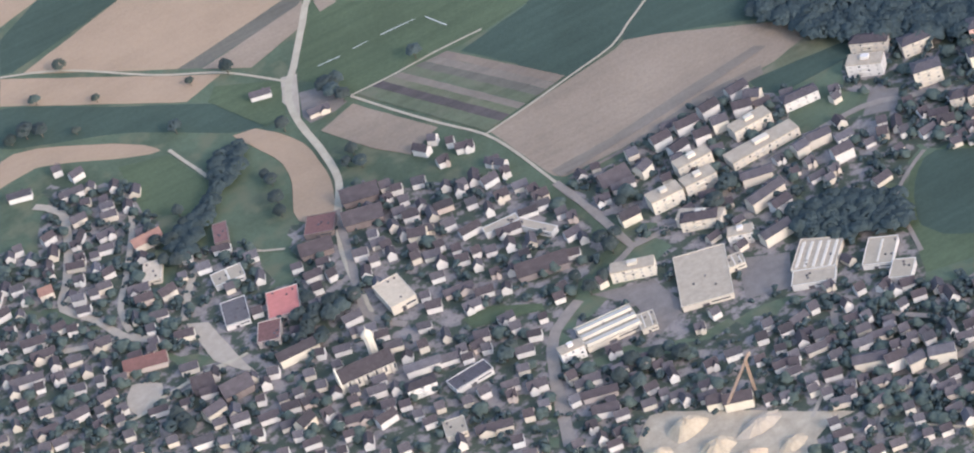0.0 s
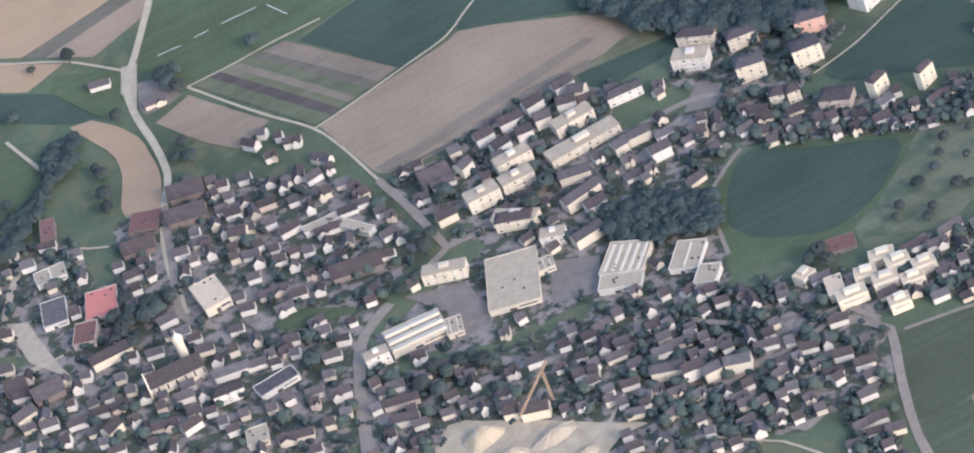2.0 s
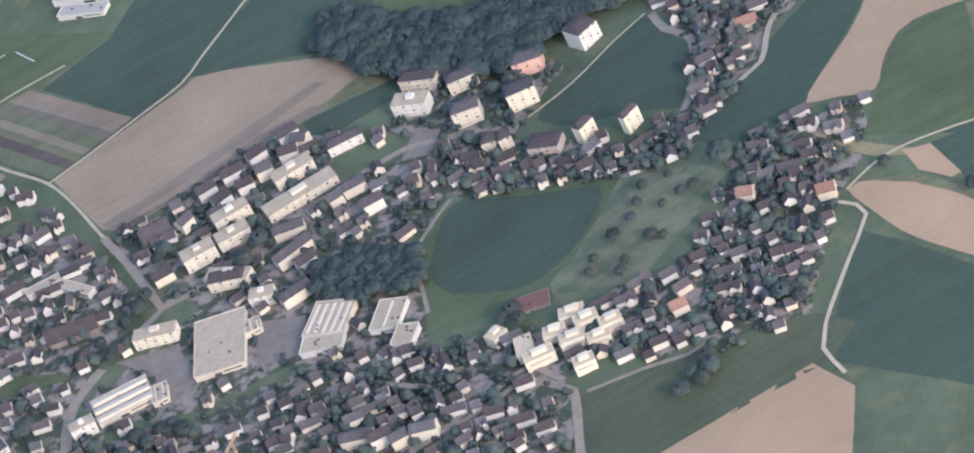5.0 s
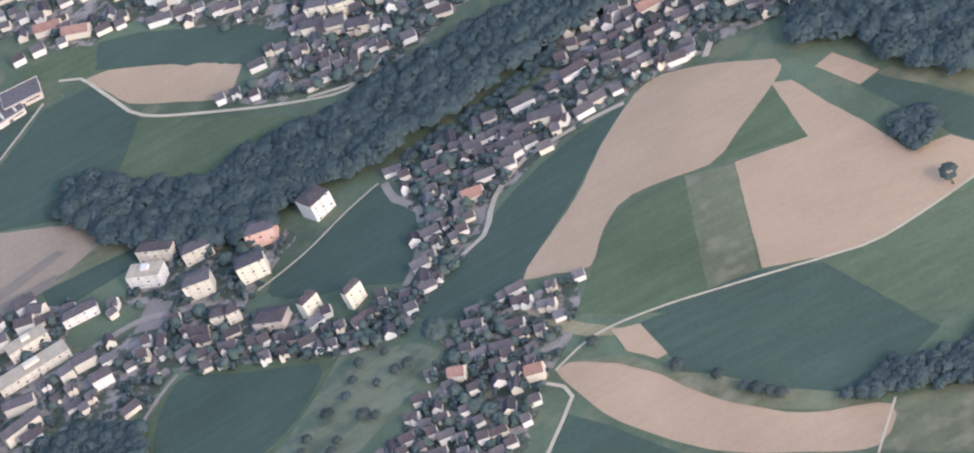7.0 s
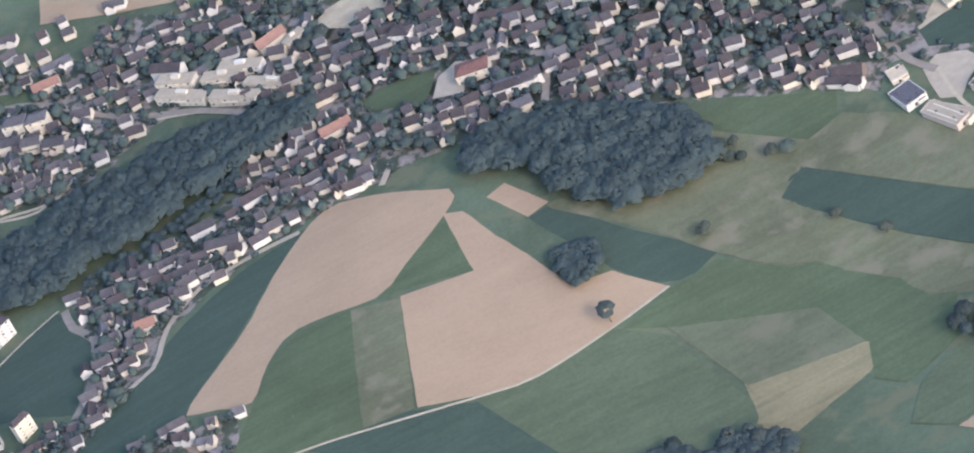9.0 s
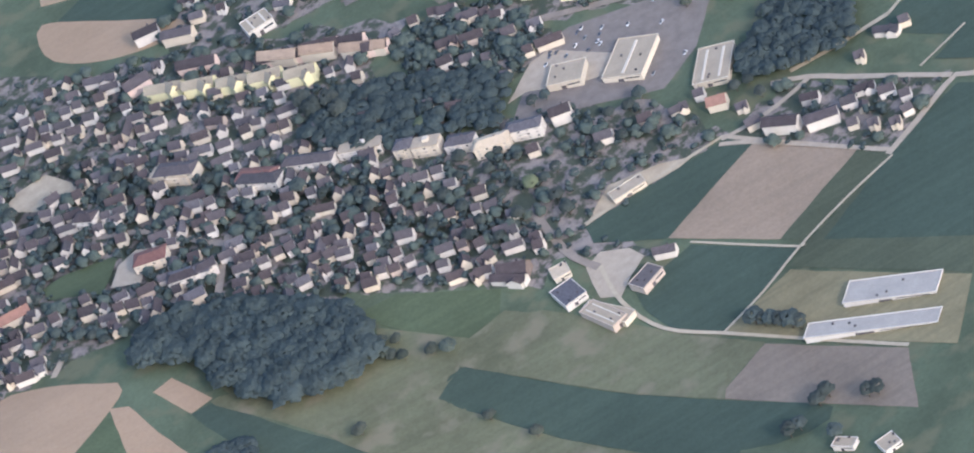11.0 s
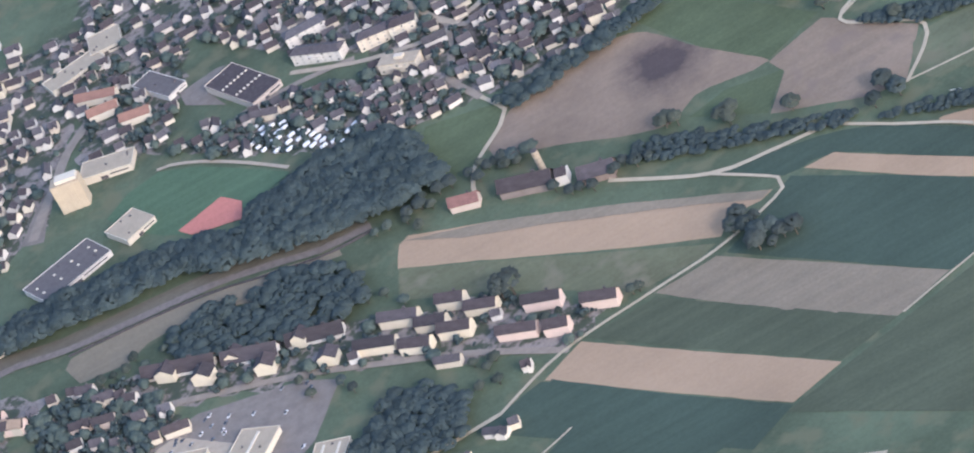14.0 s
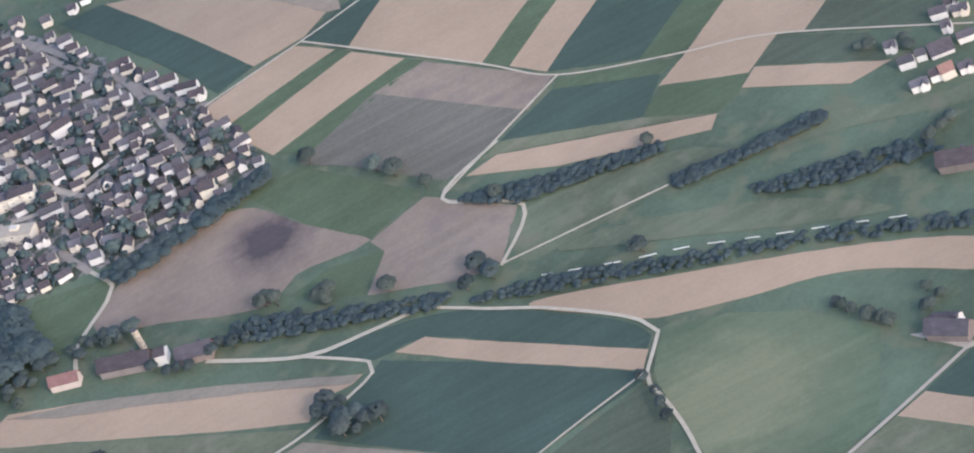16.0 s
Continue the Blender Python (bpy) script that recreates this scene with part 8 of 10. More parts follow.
homes('villa', [(-10.7, 837.8, -17, 8.5, 9.0), (-8.4, 837.2, -26, 9.6, 9.0), (-3.2, 834.7, -11, 10.5, 9.0), (-0.3, 829.1, -23, 10.3, 9.0), (-5.0, 830.0, -7, 8.5, 9.0), (-2.4, 825.4, 3, 15.1, 9.0), (-5.0, 824.9, -35, 9.7, 9.0), (3.3, 830.7, -9, 8.5, 9.0), (8.2, 827.6, -33, 12.0, 9.0), (-18.2, 821.8, -13, 8.5, 9.0), (-18.9, 810.3, -4, 8.8, 9.0), (-22.1, 811.8, -15, 8.5, 9.0), (-24.5, 809.0, -21, 10.3, 9.0), (-18.9, 815.5, -15, 8.5, 9.0), (-18.1, 829.0, -15, 8.5, 9.0)])
homes('villa', [(-11.0, 776.3, -27, 13.3, 9.0), (-8.7, 780.9, -25, 8.5, 9.0), (-14.1, 771.1, -24, 8.5, 9.0), (-17.1, 767.5, -5, 9.1, 9.0), (-18.1, 764.8, -8, 8.5, 9.0), (-25.1, 801.7, -10, 8.5, 9.0)])
homes('red', [(-12.2, 819.1, -14, 14.1, 10.0), (-18.5, 761.2, -22, 12.2, 10.0)])
homes('town', [(7.6, 927.4, -25, 18.3, 9.5), (-15.4, 929.8, 7, 12.7, 9.5), (-6.2, 918.4, -4, 13.0, 9.5), (-7.1, 898.1, -31, 16.9, 9.5), (-19.4, 897.4, -28, 20.8, 9.5), (-15.3, 893.5, -25, 12.9, 9.5), (-11.6, 890.7, -12, 8.5, 9.5), (-7.4, 881.1, -13, 11.5, 9.5), (-18.6, 889.3, -10, 8.5, 9.5), (21.3, 895.4, 7, 16.3, 9.5), (25.8, 899.3, -13, 17.6, 9.5), (3.5, 894.8, -7, 8.5, 9.5), (-1.2, 903.2, -10, 8.5, 9.5), (16.7, 908.7, -10, 8.5, 9.5), (4.0, 919.5, -8, 9.0, 9.5), (-3.1, 931.7, -4, 8.5, 9.5), (-7.7, 930.0, -6, 8.5, 9.5), (-9.3, 923.7, -6, 10.4, 9.5)])
homes('town', [(12.8, 901.3, -15, 12.6, 9.5), (30.3, 904.1, -4, 9.0, 9.5), (19.4, 915.4, -4, 8.5, 9.5), (25.3, 910.4, -10, 8.5, 9.5)])
homes('white', [(11.2, 895.7, -40, 25.0, 10.5)])
homes('red', [(-11.0, 913.7, -10, 20.4, 10.0), (30.9, 886.9, 14, 22.8, 10.0), (33.8, 847.6, -1, 22.1, 10.0)])
homes('town', [(41.6, 867.0, -5, 9.9, 9.5), (48.3, 877.8, 14, 11.4, 9.5), (54.1, 861.4, -10, 8.5, 9.5), (57.6, 861.0, -1, 8.5, 9.5), (53.0, 874.6, -3, 8.5, 9.5), (63.1, 862.4, -3, 8.5, 9.5), (67.1, 863.2, -13, 12.0, 9.5), (57.7, 834.3, -8, 14.1, 9.5), (49.7, 829.2, -7, 8.5, 9.5), (51.8, 833.2, -6, 8.5, 9.5), (46.8, 841.1, -8, 8.5, 9.5), (46.6, 836.6, -18, 14.0, 9.5), (27.1, 853.0, -22, 10.7, 9.5), (23.2, 853.9, -5, 8.5, 9.5), (24.9, 843.6, -3, 11.2, 9.5), (34.4, 859.7, -8, 14.6, 9.5), (30.7, 871.0, -11, 12.3, 9.5), (34.1, 827.4, -11, 11.6, 9.5)])
homes('town', [(28.9, 828.6, -3, 9.5, 9.5), (17.0, 842.9, -3, 11.2, 9.5), (19.9, 848.8, -15, 9.6, 9.5)])
homes('town', [(29.9, 837.5, -8, 8.5, 9.5), (3.9, 839.6, -6, 19.4, 9.5), (14.8, 840.4, 4, 20.1, 9.5), (20.6, 836.1, -6, 8.5, 9.5), (24.0, 830.1, -2, 8.5, 9.5), (12.5, 826.3, 2, 14.7, 9.5), (22.4, 880.5, -11, 10.9, 9.5), (22.2, 874.2, -2, 8.7, 9.5), (32.7, 841.8, -7, 8.5, 9.5), (40.5, 839.9, -5, 8.5, 9.5)])
homes('white', [(6.4, 830.2, -22, 24.1, 10.5), (65.1, 824.4, -4, 14.1, 10.5)])
homes('town', [(75.5, 834.4, -11, 13.9, 9.5), (76.0, 828.8, -20, 16.0, 9.5), (74.9, 826.2, -16, 15.0, 9.5), (78.7, 829.4, -12, 8.5, 9.5), (80.7, 830.9, -15, 9.2, 9.5), (86.3, 823.4, -6, 8.5, 9.5), (84.0, 824.6, -7, 8.5, 9.5), (89.8, 817.7, 6, 10.9, 9.5), (83.4, 813.8, -3, 10.7, 9.5), (80.5, 817.2, -8, 8.5, 9.5), (81.8, 815.7, -10, 8.5, 9.5), (91.9, 811.0, -6, 8.5, 9.5), (87.8, 813.6, -11, 8.5, 9.5), (72.3, 819.2, -6, 8.5, 9.5), (73.1, 846.5, -5, 8.5, 9.5), (74.5, 850.3, -5, 8.5, 9.5), (71.6, 852.0, -23, 11.8, 9.5), (66.6, 850.6, -6, 8.5, 9.5)])
homes('town', [(86.2, 837.3, -8, 8.5, 9.5), (90.3, 831.8, -10, 9.2, 9.5), (95.3, 825.6, -10, 8.5, 9.5), (103.8, 823.4, -8, 8.5, 9.5), (103.8, 819.8, -11, 8.5, 9.5)])
homes('town', [(102.9, 812.3, -24, 13.4, 9.5), (98.6, 805.0, -9, 9.0, 9.5), (100.1, 808.5, -8, 8.5, 9.5), (109.0, 815.1, -10, 10.4, 9.5), (107.9, 803.5, -15, 13.3, 9.5), (110.9, 802.3, -14, 8.5, 9.5), (113.7, 806.6, -14, 8.9, 9.5), (113.7, 800.1, -6, 8.5, 9.5), (111.6, 805.4, -23, 11.0, 9.5), (113.2, 795.6, 18, 12.5, 9.5), (110.5, 792.6, 6, 9.8, 9.5), (122.7, 794.8, -14, 8.5, 9.5), (122.5, 792.0, -22, 8.7, 9.5), (119.7, 799.0, -11, 8.5, 9.5), (97.0, 815.6, -14, 9.0, 9.5), (97.4, 823.0, -18, 9.0, 9.5), (99.2, 818.0, -14, 9.0, 9.5), (89.9, 826.8, -14, 9.1, 9.5)])
homes('barn', [(116.6, 788.9, -32, 20.7, 14.0)])
homes('barn', [(52.1, 717.2, -26, 24.8, 11.0)])
homes('white', [(137.4, 823.0, -14, 14.5, 10.5)])
homes('town', [(103.8, 840.0, -26, 12.6, 9.5), (129.9, 817.7, -13, 9.9, 9.5), (141.8, 811.3, -18, 13.3, 9.5), (149.7, 810.4, -17, 11.1, 9.5), (104.2, 824.7, -19, 8.5, 9.5), (107.6, 827.2, -10, 9.2, 9.5), (63.9, 885.3, -14, 9.9, 9.5), (57.0, 883.3, -19, 8.5, 9.5), (52.0, 898.7, -24, 8.5, 9.5), (57.3, 895.8, -25, 12.7, 9.5), (81.8, 874.5, -34, 15.3, 9.5), (86.1, 866.3, -13, 9.6, 9.5)])
homes('cream', [(97.8, 970.2, -14, 21.2, 10.0), (90.8, 953.3, -22, 17.0, 10.0), (99.4, 951.5, -9, 11.5, 10.0)])
homes('pink', [(106.7, 968.3, -8, 22.8, 10.0), (102.4, 980.9, -35, 20.2, 10.0), (107.7, 974.6, -20, 18.7, 10.0), (113.0, 971.3, -21, 16.0, 10.0)])
homes('villa', [(108.9, 960.8, -5, 15.9, 9.0), (105.5, 957.7, -15, 8.5, 9.0), (99.1, 964.2, -23, 8.5, 9.0), (101.8, 959.1, -14, 8.5, 9.0), (109.0, 951.4, -9, 8.5, 9.0), (114.7, 948.6, -12, 13.5, 9.0), (111.4, 946.4, -18, 14.6, 9.0), (113.5, 954.8, -0, 10.7, 9.0), (119.3, 949.0, -12, 8.5, 9.0), (122.6, 951.2, -11, 8.5, 9.0), (126.2, 952.5, -11, 8.5, 9.0), (123.9, 957.8, -20, 10.5, 9.0), (95.8, 955.5, -23, 12.3, 9.0), (101.3, 946.7, -23, 15.9, 9.0), (106.7, 942.3, -14, 12.9, 9.0), (112.0, 935.3, -30, 21.5, 9.0), (119.0, 928.7, -10, 12.8, 9.0), (94.1, 949.0, -19, 13.6, 9.0)])
homes('villa', [(98.1, 944.7, -13, 11.4, 9.0), (102.4, 939.5, -20, 15.6, 9.0), (106.7, 934.9, -14, 12.9, 9.0), (113.5, 927.8, -20, 15.4, 9.0)])
homes('villa', [(80.1, 986.3, -41, 21.6, 9.0), (81.0, 969.6, 13, 11.7, 9.0), (83.4, 964.3, -10, 12.1, 9.0), (78.9, 978.2, -4, 10.7, 9.0), (83.9, 955.6, -18, 8.5, 9.0), (79.8, 947.6, -25, 13.4, 9.0), (74.5, 968.0, -11, 8.5, 9.0), (78.2, 958.9, -8, 8.5, 9.0), (75.5, 961.6, 9, 9.5, 9.0), (89.8, 966.1, -4, 10.6, 9.0), (76.7, 973.0, -18, 10.7, 9.0)])
homes('white', [(88.9, 962.0, -4, 26.5, 10.5), (77.3, 914.4, -8, 18.8, 10.5), (82.7, 908.3, -29, 23.8, 10.5), (106.3, 909.0, -26, 18.1, 10.5), (111.6, 904.9, -35, 29.1, 10.5), (106.8, 901.8, -34, 34.8, 10.5), (115.2, 897.7, 2, 15.4, 10.5)])
homes('villa', [(87.4, 911.6, -22, 11.8, 9.0), (87.3, 919.0, -38, 15.3, 9.0), (92.4, 910.2, -25, 8.5, 9.0), (65.6, 908.3, -28, 26.5, 9.0), (76.6, 902.5, -24, 8.5, 9.0)])
homes('pink', [(71.6, 899.5, 6, 19.5, 10.0), (83.5, 895.3, -30, 29.9, 10.0), (98.2, 883.0, -32, 36.4, 10.0), (105.4, 879.2, -28, 27.7, 10.0), (110.9, 876.1, -31, 20.3, 10.0), (114.4, 870.4, -28, 18.8, 10.0)])
homes('town', [(129.1, 869.9, -26, 14.6, 9.5), (131.9, 865.4, -16, 16.6, 9.5), (134.9, 863.7, -15, 8.5, 9.5), (126.1, 860.4, -15, 16.6, 9.5), (130.5, 858.2, -18, 17.9, 9.5), (136.8, 854.0, -13, 10.3, 9.5), (141.6, 852.7, -17, 10.3, 9.5), (124.0, 855.2, -10, 11.8, 9.5), (138.2, 846.1, -15, 8.5, 9.5), (118.4, 871.9, 11, 9.6, 9.5), (122.7, 872.6, -14, 8.5, 9.5), (117.9, 845.2, -16, 8.5, 9.5), (121.7, 840.5, -31, 13.0, 9.5), (120.2, 845.9, -13, 8.5, 9.5), (142.3, 845.4, -13, 20.4, 9.5)])
homes('row', [(146.7, 863.2, -28, 54.1, 11.0), (159.6, 856.4, -27, 40.8, 11.0), (171.8, 852.7, -23, 41.1, 11.0)])
homes('gable', [(150.3, 856.8, 57, 12.0, 14.7), (161.4, 850.8, 63, 12.0, 14.2), (172.3, 844.4, 63, 12.0, 14.0), (144.2, 863.2, 57, 12.0, 14.9), (156.7, 858.4, 60, 12.0, 11.1), (169.0, 853.7, 60, 12.0, 11.0)])
homes('rowcream', [(186.8, 844.9, -32, 29.4, 11.0), (181.0, 840.6, -32, 30.8, 11.0), (187.5, 835.1, -34, 23.7, 11.0), (191.6, 839.2, -32, 23.1, 11.0), (195.0, 833.8, -31, 24.3, 11.0), (196.5, 842.4, -33, 20.8, 11.0), (200.9, 836.7, -33, 24.0, 11.0)])
homes('pink', [(211.0, 829.3, -30, 27.6, 10.0), (220.2, 821.4, -32, 26.2, 10.0), (204.7, 824.7, -32, 29.6, 10.0), (211.2, 820.1, -28, 18.2, 10.0)])
homes('villa', [(203.4, 814.4, -17, 8.5, 9.0), (193.7, 800.6, -37, 19.6, 9.0), (197.1, 800.5, -13, 8.5, 9.0), (187.1, 797.4, -19, 8.5, 9.0), (191.4, 826.5, -31, 20.8, 9.0), (176.4, 840.6, -18, 8.5, 9.0), (155.5, 808.8, -4, 13.8, 9.0), (160.0, 809.7, -19, 8.5, 9.0), (165.1, 800.8, -13, 9.8, 9.0), (165.2, 794.7, -3, 11.4, 9.0), (175.9, 793.5, -27, 13.4, 9.0)])
homes('white', [(169.2, 789.9, -38, 24.9, 10.5), (175.6, 786.1, -16, 22.0, 10.5)])
homes('villa', [(181.0, 786.7, -18, 11.0, 9.0), (184.6, 788.5, -18, 15.4, 9.0), (187.5, 784.5, -14, 11.9, 9.0), (189.8, 781.0, -16, 8.8, 9.0), (179.5, 780.9, -20, 8.5, 9.0), (182.5, 778.0, -20, 8.5, 9.0), (185.7, 775.1, -18, 8.5, 9.0), (188.5, 776.9, -3, 9.0, 9.0)])
homes('red', [(161.9, 804.9, -23, 13.4, 10.0)])
homes('flat', [(161.0, 1009.2, -28, 22.8, 11.0), (166.9, 1006.2, -28, 22.7, 11.0), (172.2, 1003.4, -19, 19.1, 11.0), (170.4, 993.9, -10, 12.3, 11.0)])
homes('villa', [(177.3, 982.5, -19, 8.5, 9.0), (177.2, 976.8, -23, 8.5, 9.0), (179.4, 970.0, -23, 8.5, 9.0), (175.5, 969.2, 1, 9.7, 9.0), (188.8, 958.2, -19, 8.5, 9.0), (183.1, 957.2, -24, 8.5, 9.0), (183.0, 982.5, -29, 22.4, 9.0), (194.4, 957.3, -25, 8.9, 9.0), (157.2, 966.1, -25, 8.5, 9.0), (158.8, 958.9, -19, 10.6, 9.0), (179.8, 928.1, -29, 23.8, 9.0), (185.0, 921.4, -21, 8.7, 9.0), (157.4, 940.4, -26, 8.8, 9.0), (168.6, 935.5, -22, 8.7, 9.0), (186.1, 979.1, -23, 8.5, 9.0), (175.2, 988.5, -23, 8.5, 9.0), (190.2, 978.9, -21, 8.5, 9.0), (194.3, 971.2, -21, 8.5, 9.0)])
homes('villa', [(198.3, 969.3, -16, 10.6, 9.0)])
homes('villa', [(211.6, 950.9, -11, 10.4, 9.0), (214.6, 944.5, -5, 8.8, 9.0), (217.9, 939.2, -11, 11.3, 9.0), (218.5, 934.8, -7, 8.7, 9.0), (223.0, 940.3, 2, 10.7, 9.0), (225.8, 934.3, -24, 10.3, 9.0), (222.8, 929.2, 6, 13.5, 9.0), (224.1, 921.2, -6, 11.2, 9.0), (220.0, 916.8, 2, 11.5, 9.0), (215.1, 921.9, -6, 18.8, 9.0), (224.9, 910.8, -3, 8.6, 9.0), (228.7, 913.0, -4, 12.7, 9.0), (230.4, 907.1, -4, 8.5, 9.0), (232.7, 923.1, -15, 10.0, 9.0), (237.2, 918.6, -14, 12.5, 9.0), (238.6, 914.4, -5, 8.5, 9.0), (247.2, 916.1, -5, 8.5, 9.0), (247.9, 911.6, -9, 13.4, 9.0)])
homes('villa', [(240.9, 909.5, -4, 8.5, 9.0), (242.5, 905.6, -5, 8.5, 9.0), (244.9, 921.9, -6, 8.6, 9.0), (235.5, 930.4, -10, 11.2, 9.0), (231.0, 918.7, -17, 11.0, 9.0), (211.4, 914.5, -1, 11.3, 9.0), (217.2, 907.4, -16, 10.9, 9.0), (219.8, 900.2, -16, 10.8, 9.0), (204.3, 913.0, -4, 10.1, 9.0), (207.6, 908.1, 0, 10.2, 9.0), (209.5, 904.9, -4, 10.0, 9.0), (201.2, 916.9, -1, 8.8, 9.0), (212.1, 906.6, -5, 8.5, 9.0), (202.5, 906.7, -6, 8.5, 9.0), (206.4, 902.8, -3, 8.5, 9.0), (223.1, 903.2, -13, 9.8, 9.0), (230.0, 901.0, -5, 8.5, 9.0), (237.3, 907.8, -6, 8.5, 9.0)])
homes('cream', [(244.1, 901.6, -15, 11.7, 10.0)])
homes('red', [(150.9, 960.2, -10, 23.6, 10.0), (156.5, 952.0, -16, 23.6, 10.0)])
homes('villa', [(221.6, 999.9, -10, 11.8, 9.0), (227.3, 993.6, -9, 9.4, 9.0), (226.9, 986.6, -9, 8.5, 9.0), (229.3, 981.2, -4, 12.3, 9.0), (237.8, 959.2, -13, 16.8, 9.0), (222.7, 980.5, -11, 11.7, 9.0), (222.0, 974.7, -19, 12.9, 9.0), (228.4, 963.9, -21, 11.8, 9.0), (229.7, 956.8, -12, 11.5, 9.0), (242.4, 948.1, -11, 11.4, 9.0), (245.3, 943.2, -18, 13.9, 9.0), (248.1, 937.5, -25, 18.3, 9.0), (249.4, 933.0, -16, 13.2, 9.0), (215.9, 968.8, -23, 16.3, 9.0), (221.2, 958.2, -17, 13.2, 9.0), (232.4, 947.8, -13, 8.8, 9.0), (228.5, 947.5, -11, 11.4, 9.0), (230.6, 941.9, -7, 10.4, 9.0)])
homes('villa', [(232.3, 937.4, -12, 8.8, 9.0), (233.1, 993.3, -18, 9.3, 9.0), (236.1, 994.5, -16, 9.2, 9.0), (236.5, 944.9, -14, 8.5, 9.0), (236.3, 937.3, -14, 8.5, 9.0), (219.8, 988.4, -21, 11.0, 9.0), (219.3, 979.7, -14, 8.5, 9.0)])
homes('white', [(222.5, 947.5, 10, 17.8, 10.5)])
homes('villa', [(364.8, 841.7, -21, 9.8, 9.0), (365.6, 834.6, -19, 12.0, 9.0), (375.3, 844.2, -21, 13.0, 9.0), (378.1, 845.4, -9, 10.0, 9.0), (378.8, 842.2, -23, 12.1, 9.0), (375.0, 839.2, -16, 8.5, 9.0), (377.0, 833.7, -13, 13.4, 9.0), (368.5, 834.8, -18, 8.5, 9.0), (368.6, 826.9, -13, 9.8, 9.0), (365.3, 826.6, -13, 13.3, 9.0), (373.8, 825.0, -9, 10.8, 9.0)])
homes('row', [(372.0, 833.7, -11, 16.2, 11.0)])
homes('barn', [(363.6, 800.6, -31, 26.4, 14.0), (347.0, 759.3, -45, 31.0, 14.0), (217.9, 864.4, -27, 39.0, 14.0), (230.3, 857.5, -21, 26.1, 14.0)])
homes('red', [(370.6, 826.3, -6, 10.0, 10.0)])
homes('brick', [(206.4, 868.7, -23, 21.8, 10.0)])
homes('white', [(224.4, 861.4, -21, 8.5, 10.5), (347.2, 761.4, -40, 19.1, 10.5)])
homes('villa', [(-36.2, 923.2, -6, 12.9, 9.0), (-47.2, 930.3, -21, 20.5, 9.0), (-42.4, 928.2, -18, 15.3, 9.0), (-29.7, 918.0, -9, 8.5, 9.0), (-25.1, 903.7, -14, 10.0, 9.0), (-29.4, 900.6, -14, 10.0, 9.0), (-26.3, 896.2, -14, 12.5, 9.0), (-31.4, 901.9, -14, 8.5, 9.0), (-34.9, 899.1, -9, 13.6, 9.0), (-27.3, 894.2, -13, 8.5, 9.0), (-31.6, 890.1, -10, 8.5, 9.0), (-22.3, 894.2, -10, 8.5, 9.0), (-24.5, 889.7, -14, 9.9, 9.0), (-23.7, 886.7, -12, 8.5, 9.0), (-20.7, 884.1, -14, 10.9, 9.0), (-13.9, 884.9, -12, 8.5, 9.0), (-44.1, 894.9, -11, 8.5, 9.0), (-41.0, 894.3, -12, 8.6, 9.0)])
homes('villa', [(-38.0, 890.5, -12, 8.5, 9.0), (-71.1, 955.1, -10, 9.1, 9.0), (-75.2, 959.5, -4, 8.5, 9.0), (-68.1, 952.2, -16, 9.9, 9.0), (-53.3, 938.0, -11, 8.5, 9.0), (-45.4, 933.9, -11, 8.5, 9.0), (-75.5, 942.1, -4, 10.5, 9.0), (-71.2, 941.7, -8, 11.4, 9.0)])
homes('white', [(-44.5, 936.4, -33, 26.8, 10.5), (-21.8, 900.8, -26, 18.7, 10.5), (-18.0, 897.0, -26, 15.2, 10.5), (-14.0, 893.2, -30, 17.9, 10.5)])
homes('red', [(-62.7, 940.9, -32, 21.5, 10.0), (-67.5, 947.1, -22, 20.9, 10.0)])
homes('white', [(-25.6, 938.4, -32, 21.7, 10.5), (-22.5, 936.1, -9, 11.4, 10.5), (-19.5, 931.3, -18, 10.3, 10.5), (-13.5, 925.0, -14, 8.5, 10.5)])
homes('villa', [(-19.9, 940.7, -26, 14.2, 9.0), (-14.5, 935.5, -24, 18.3, 9.0), (-27.5, 931.2, -30, 16.0, 9.0), (-28.7, 930.3, -35, 19.2, 9.0), (-25.6, 926.5, -16, 15.4, 9.0), (-21.7, 921.0, -19, 8.9, 9.0), (-32.4, 934.3, -25, 15.7, 9.0), (-34.3, 928.2, -4, 10.4, 9.0), (-27.4, 921.3, -25, 15.6, 9.0), (-28.8, 937.9, -22, 10.4, 9.0), (-22.5, 946.9, -13, 10.4, 9.0), (-2.9, 926.7, -14, 10.3, 9.0)])
homes('cream', [(130.9, 989.4, -16, 21.5, 10.0), (124.1, 991.1, -30, 19.9, 10.0)])
homes('white', [(128.5, 978.2, -18, 34.9, 10.5)])
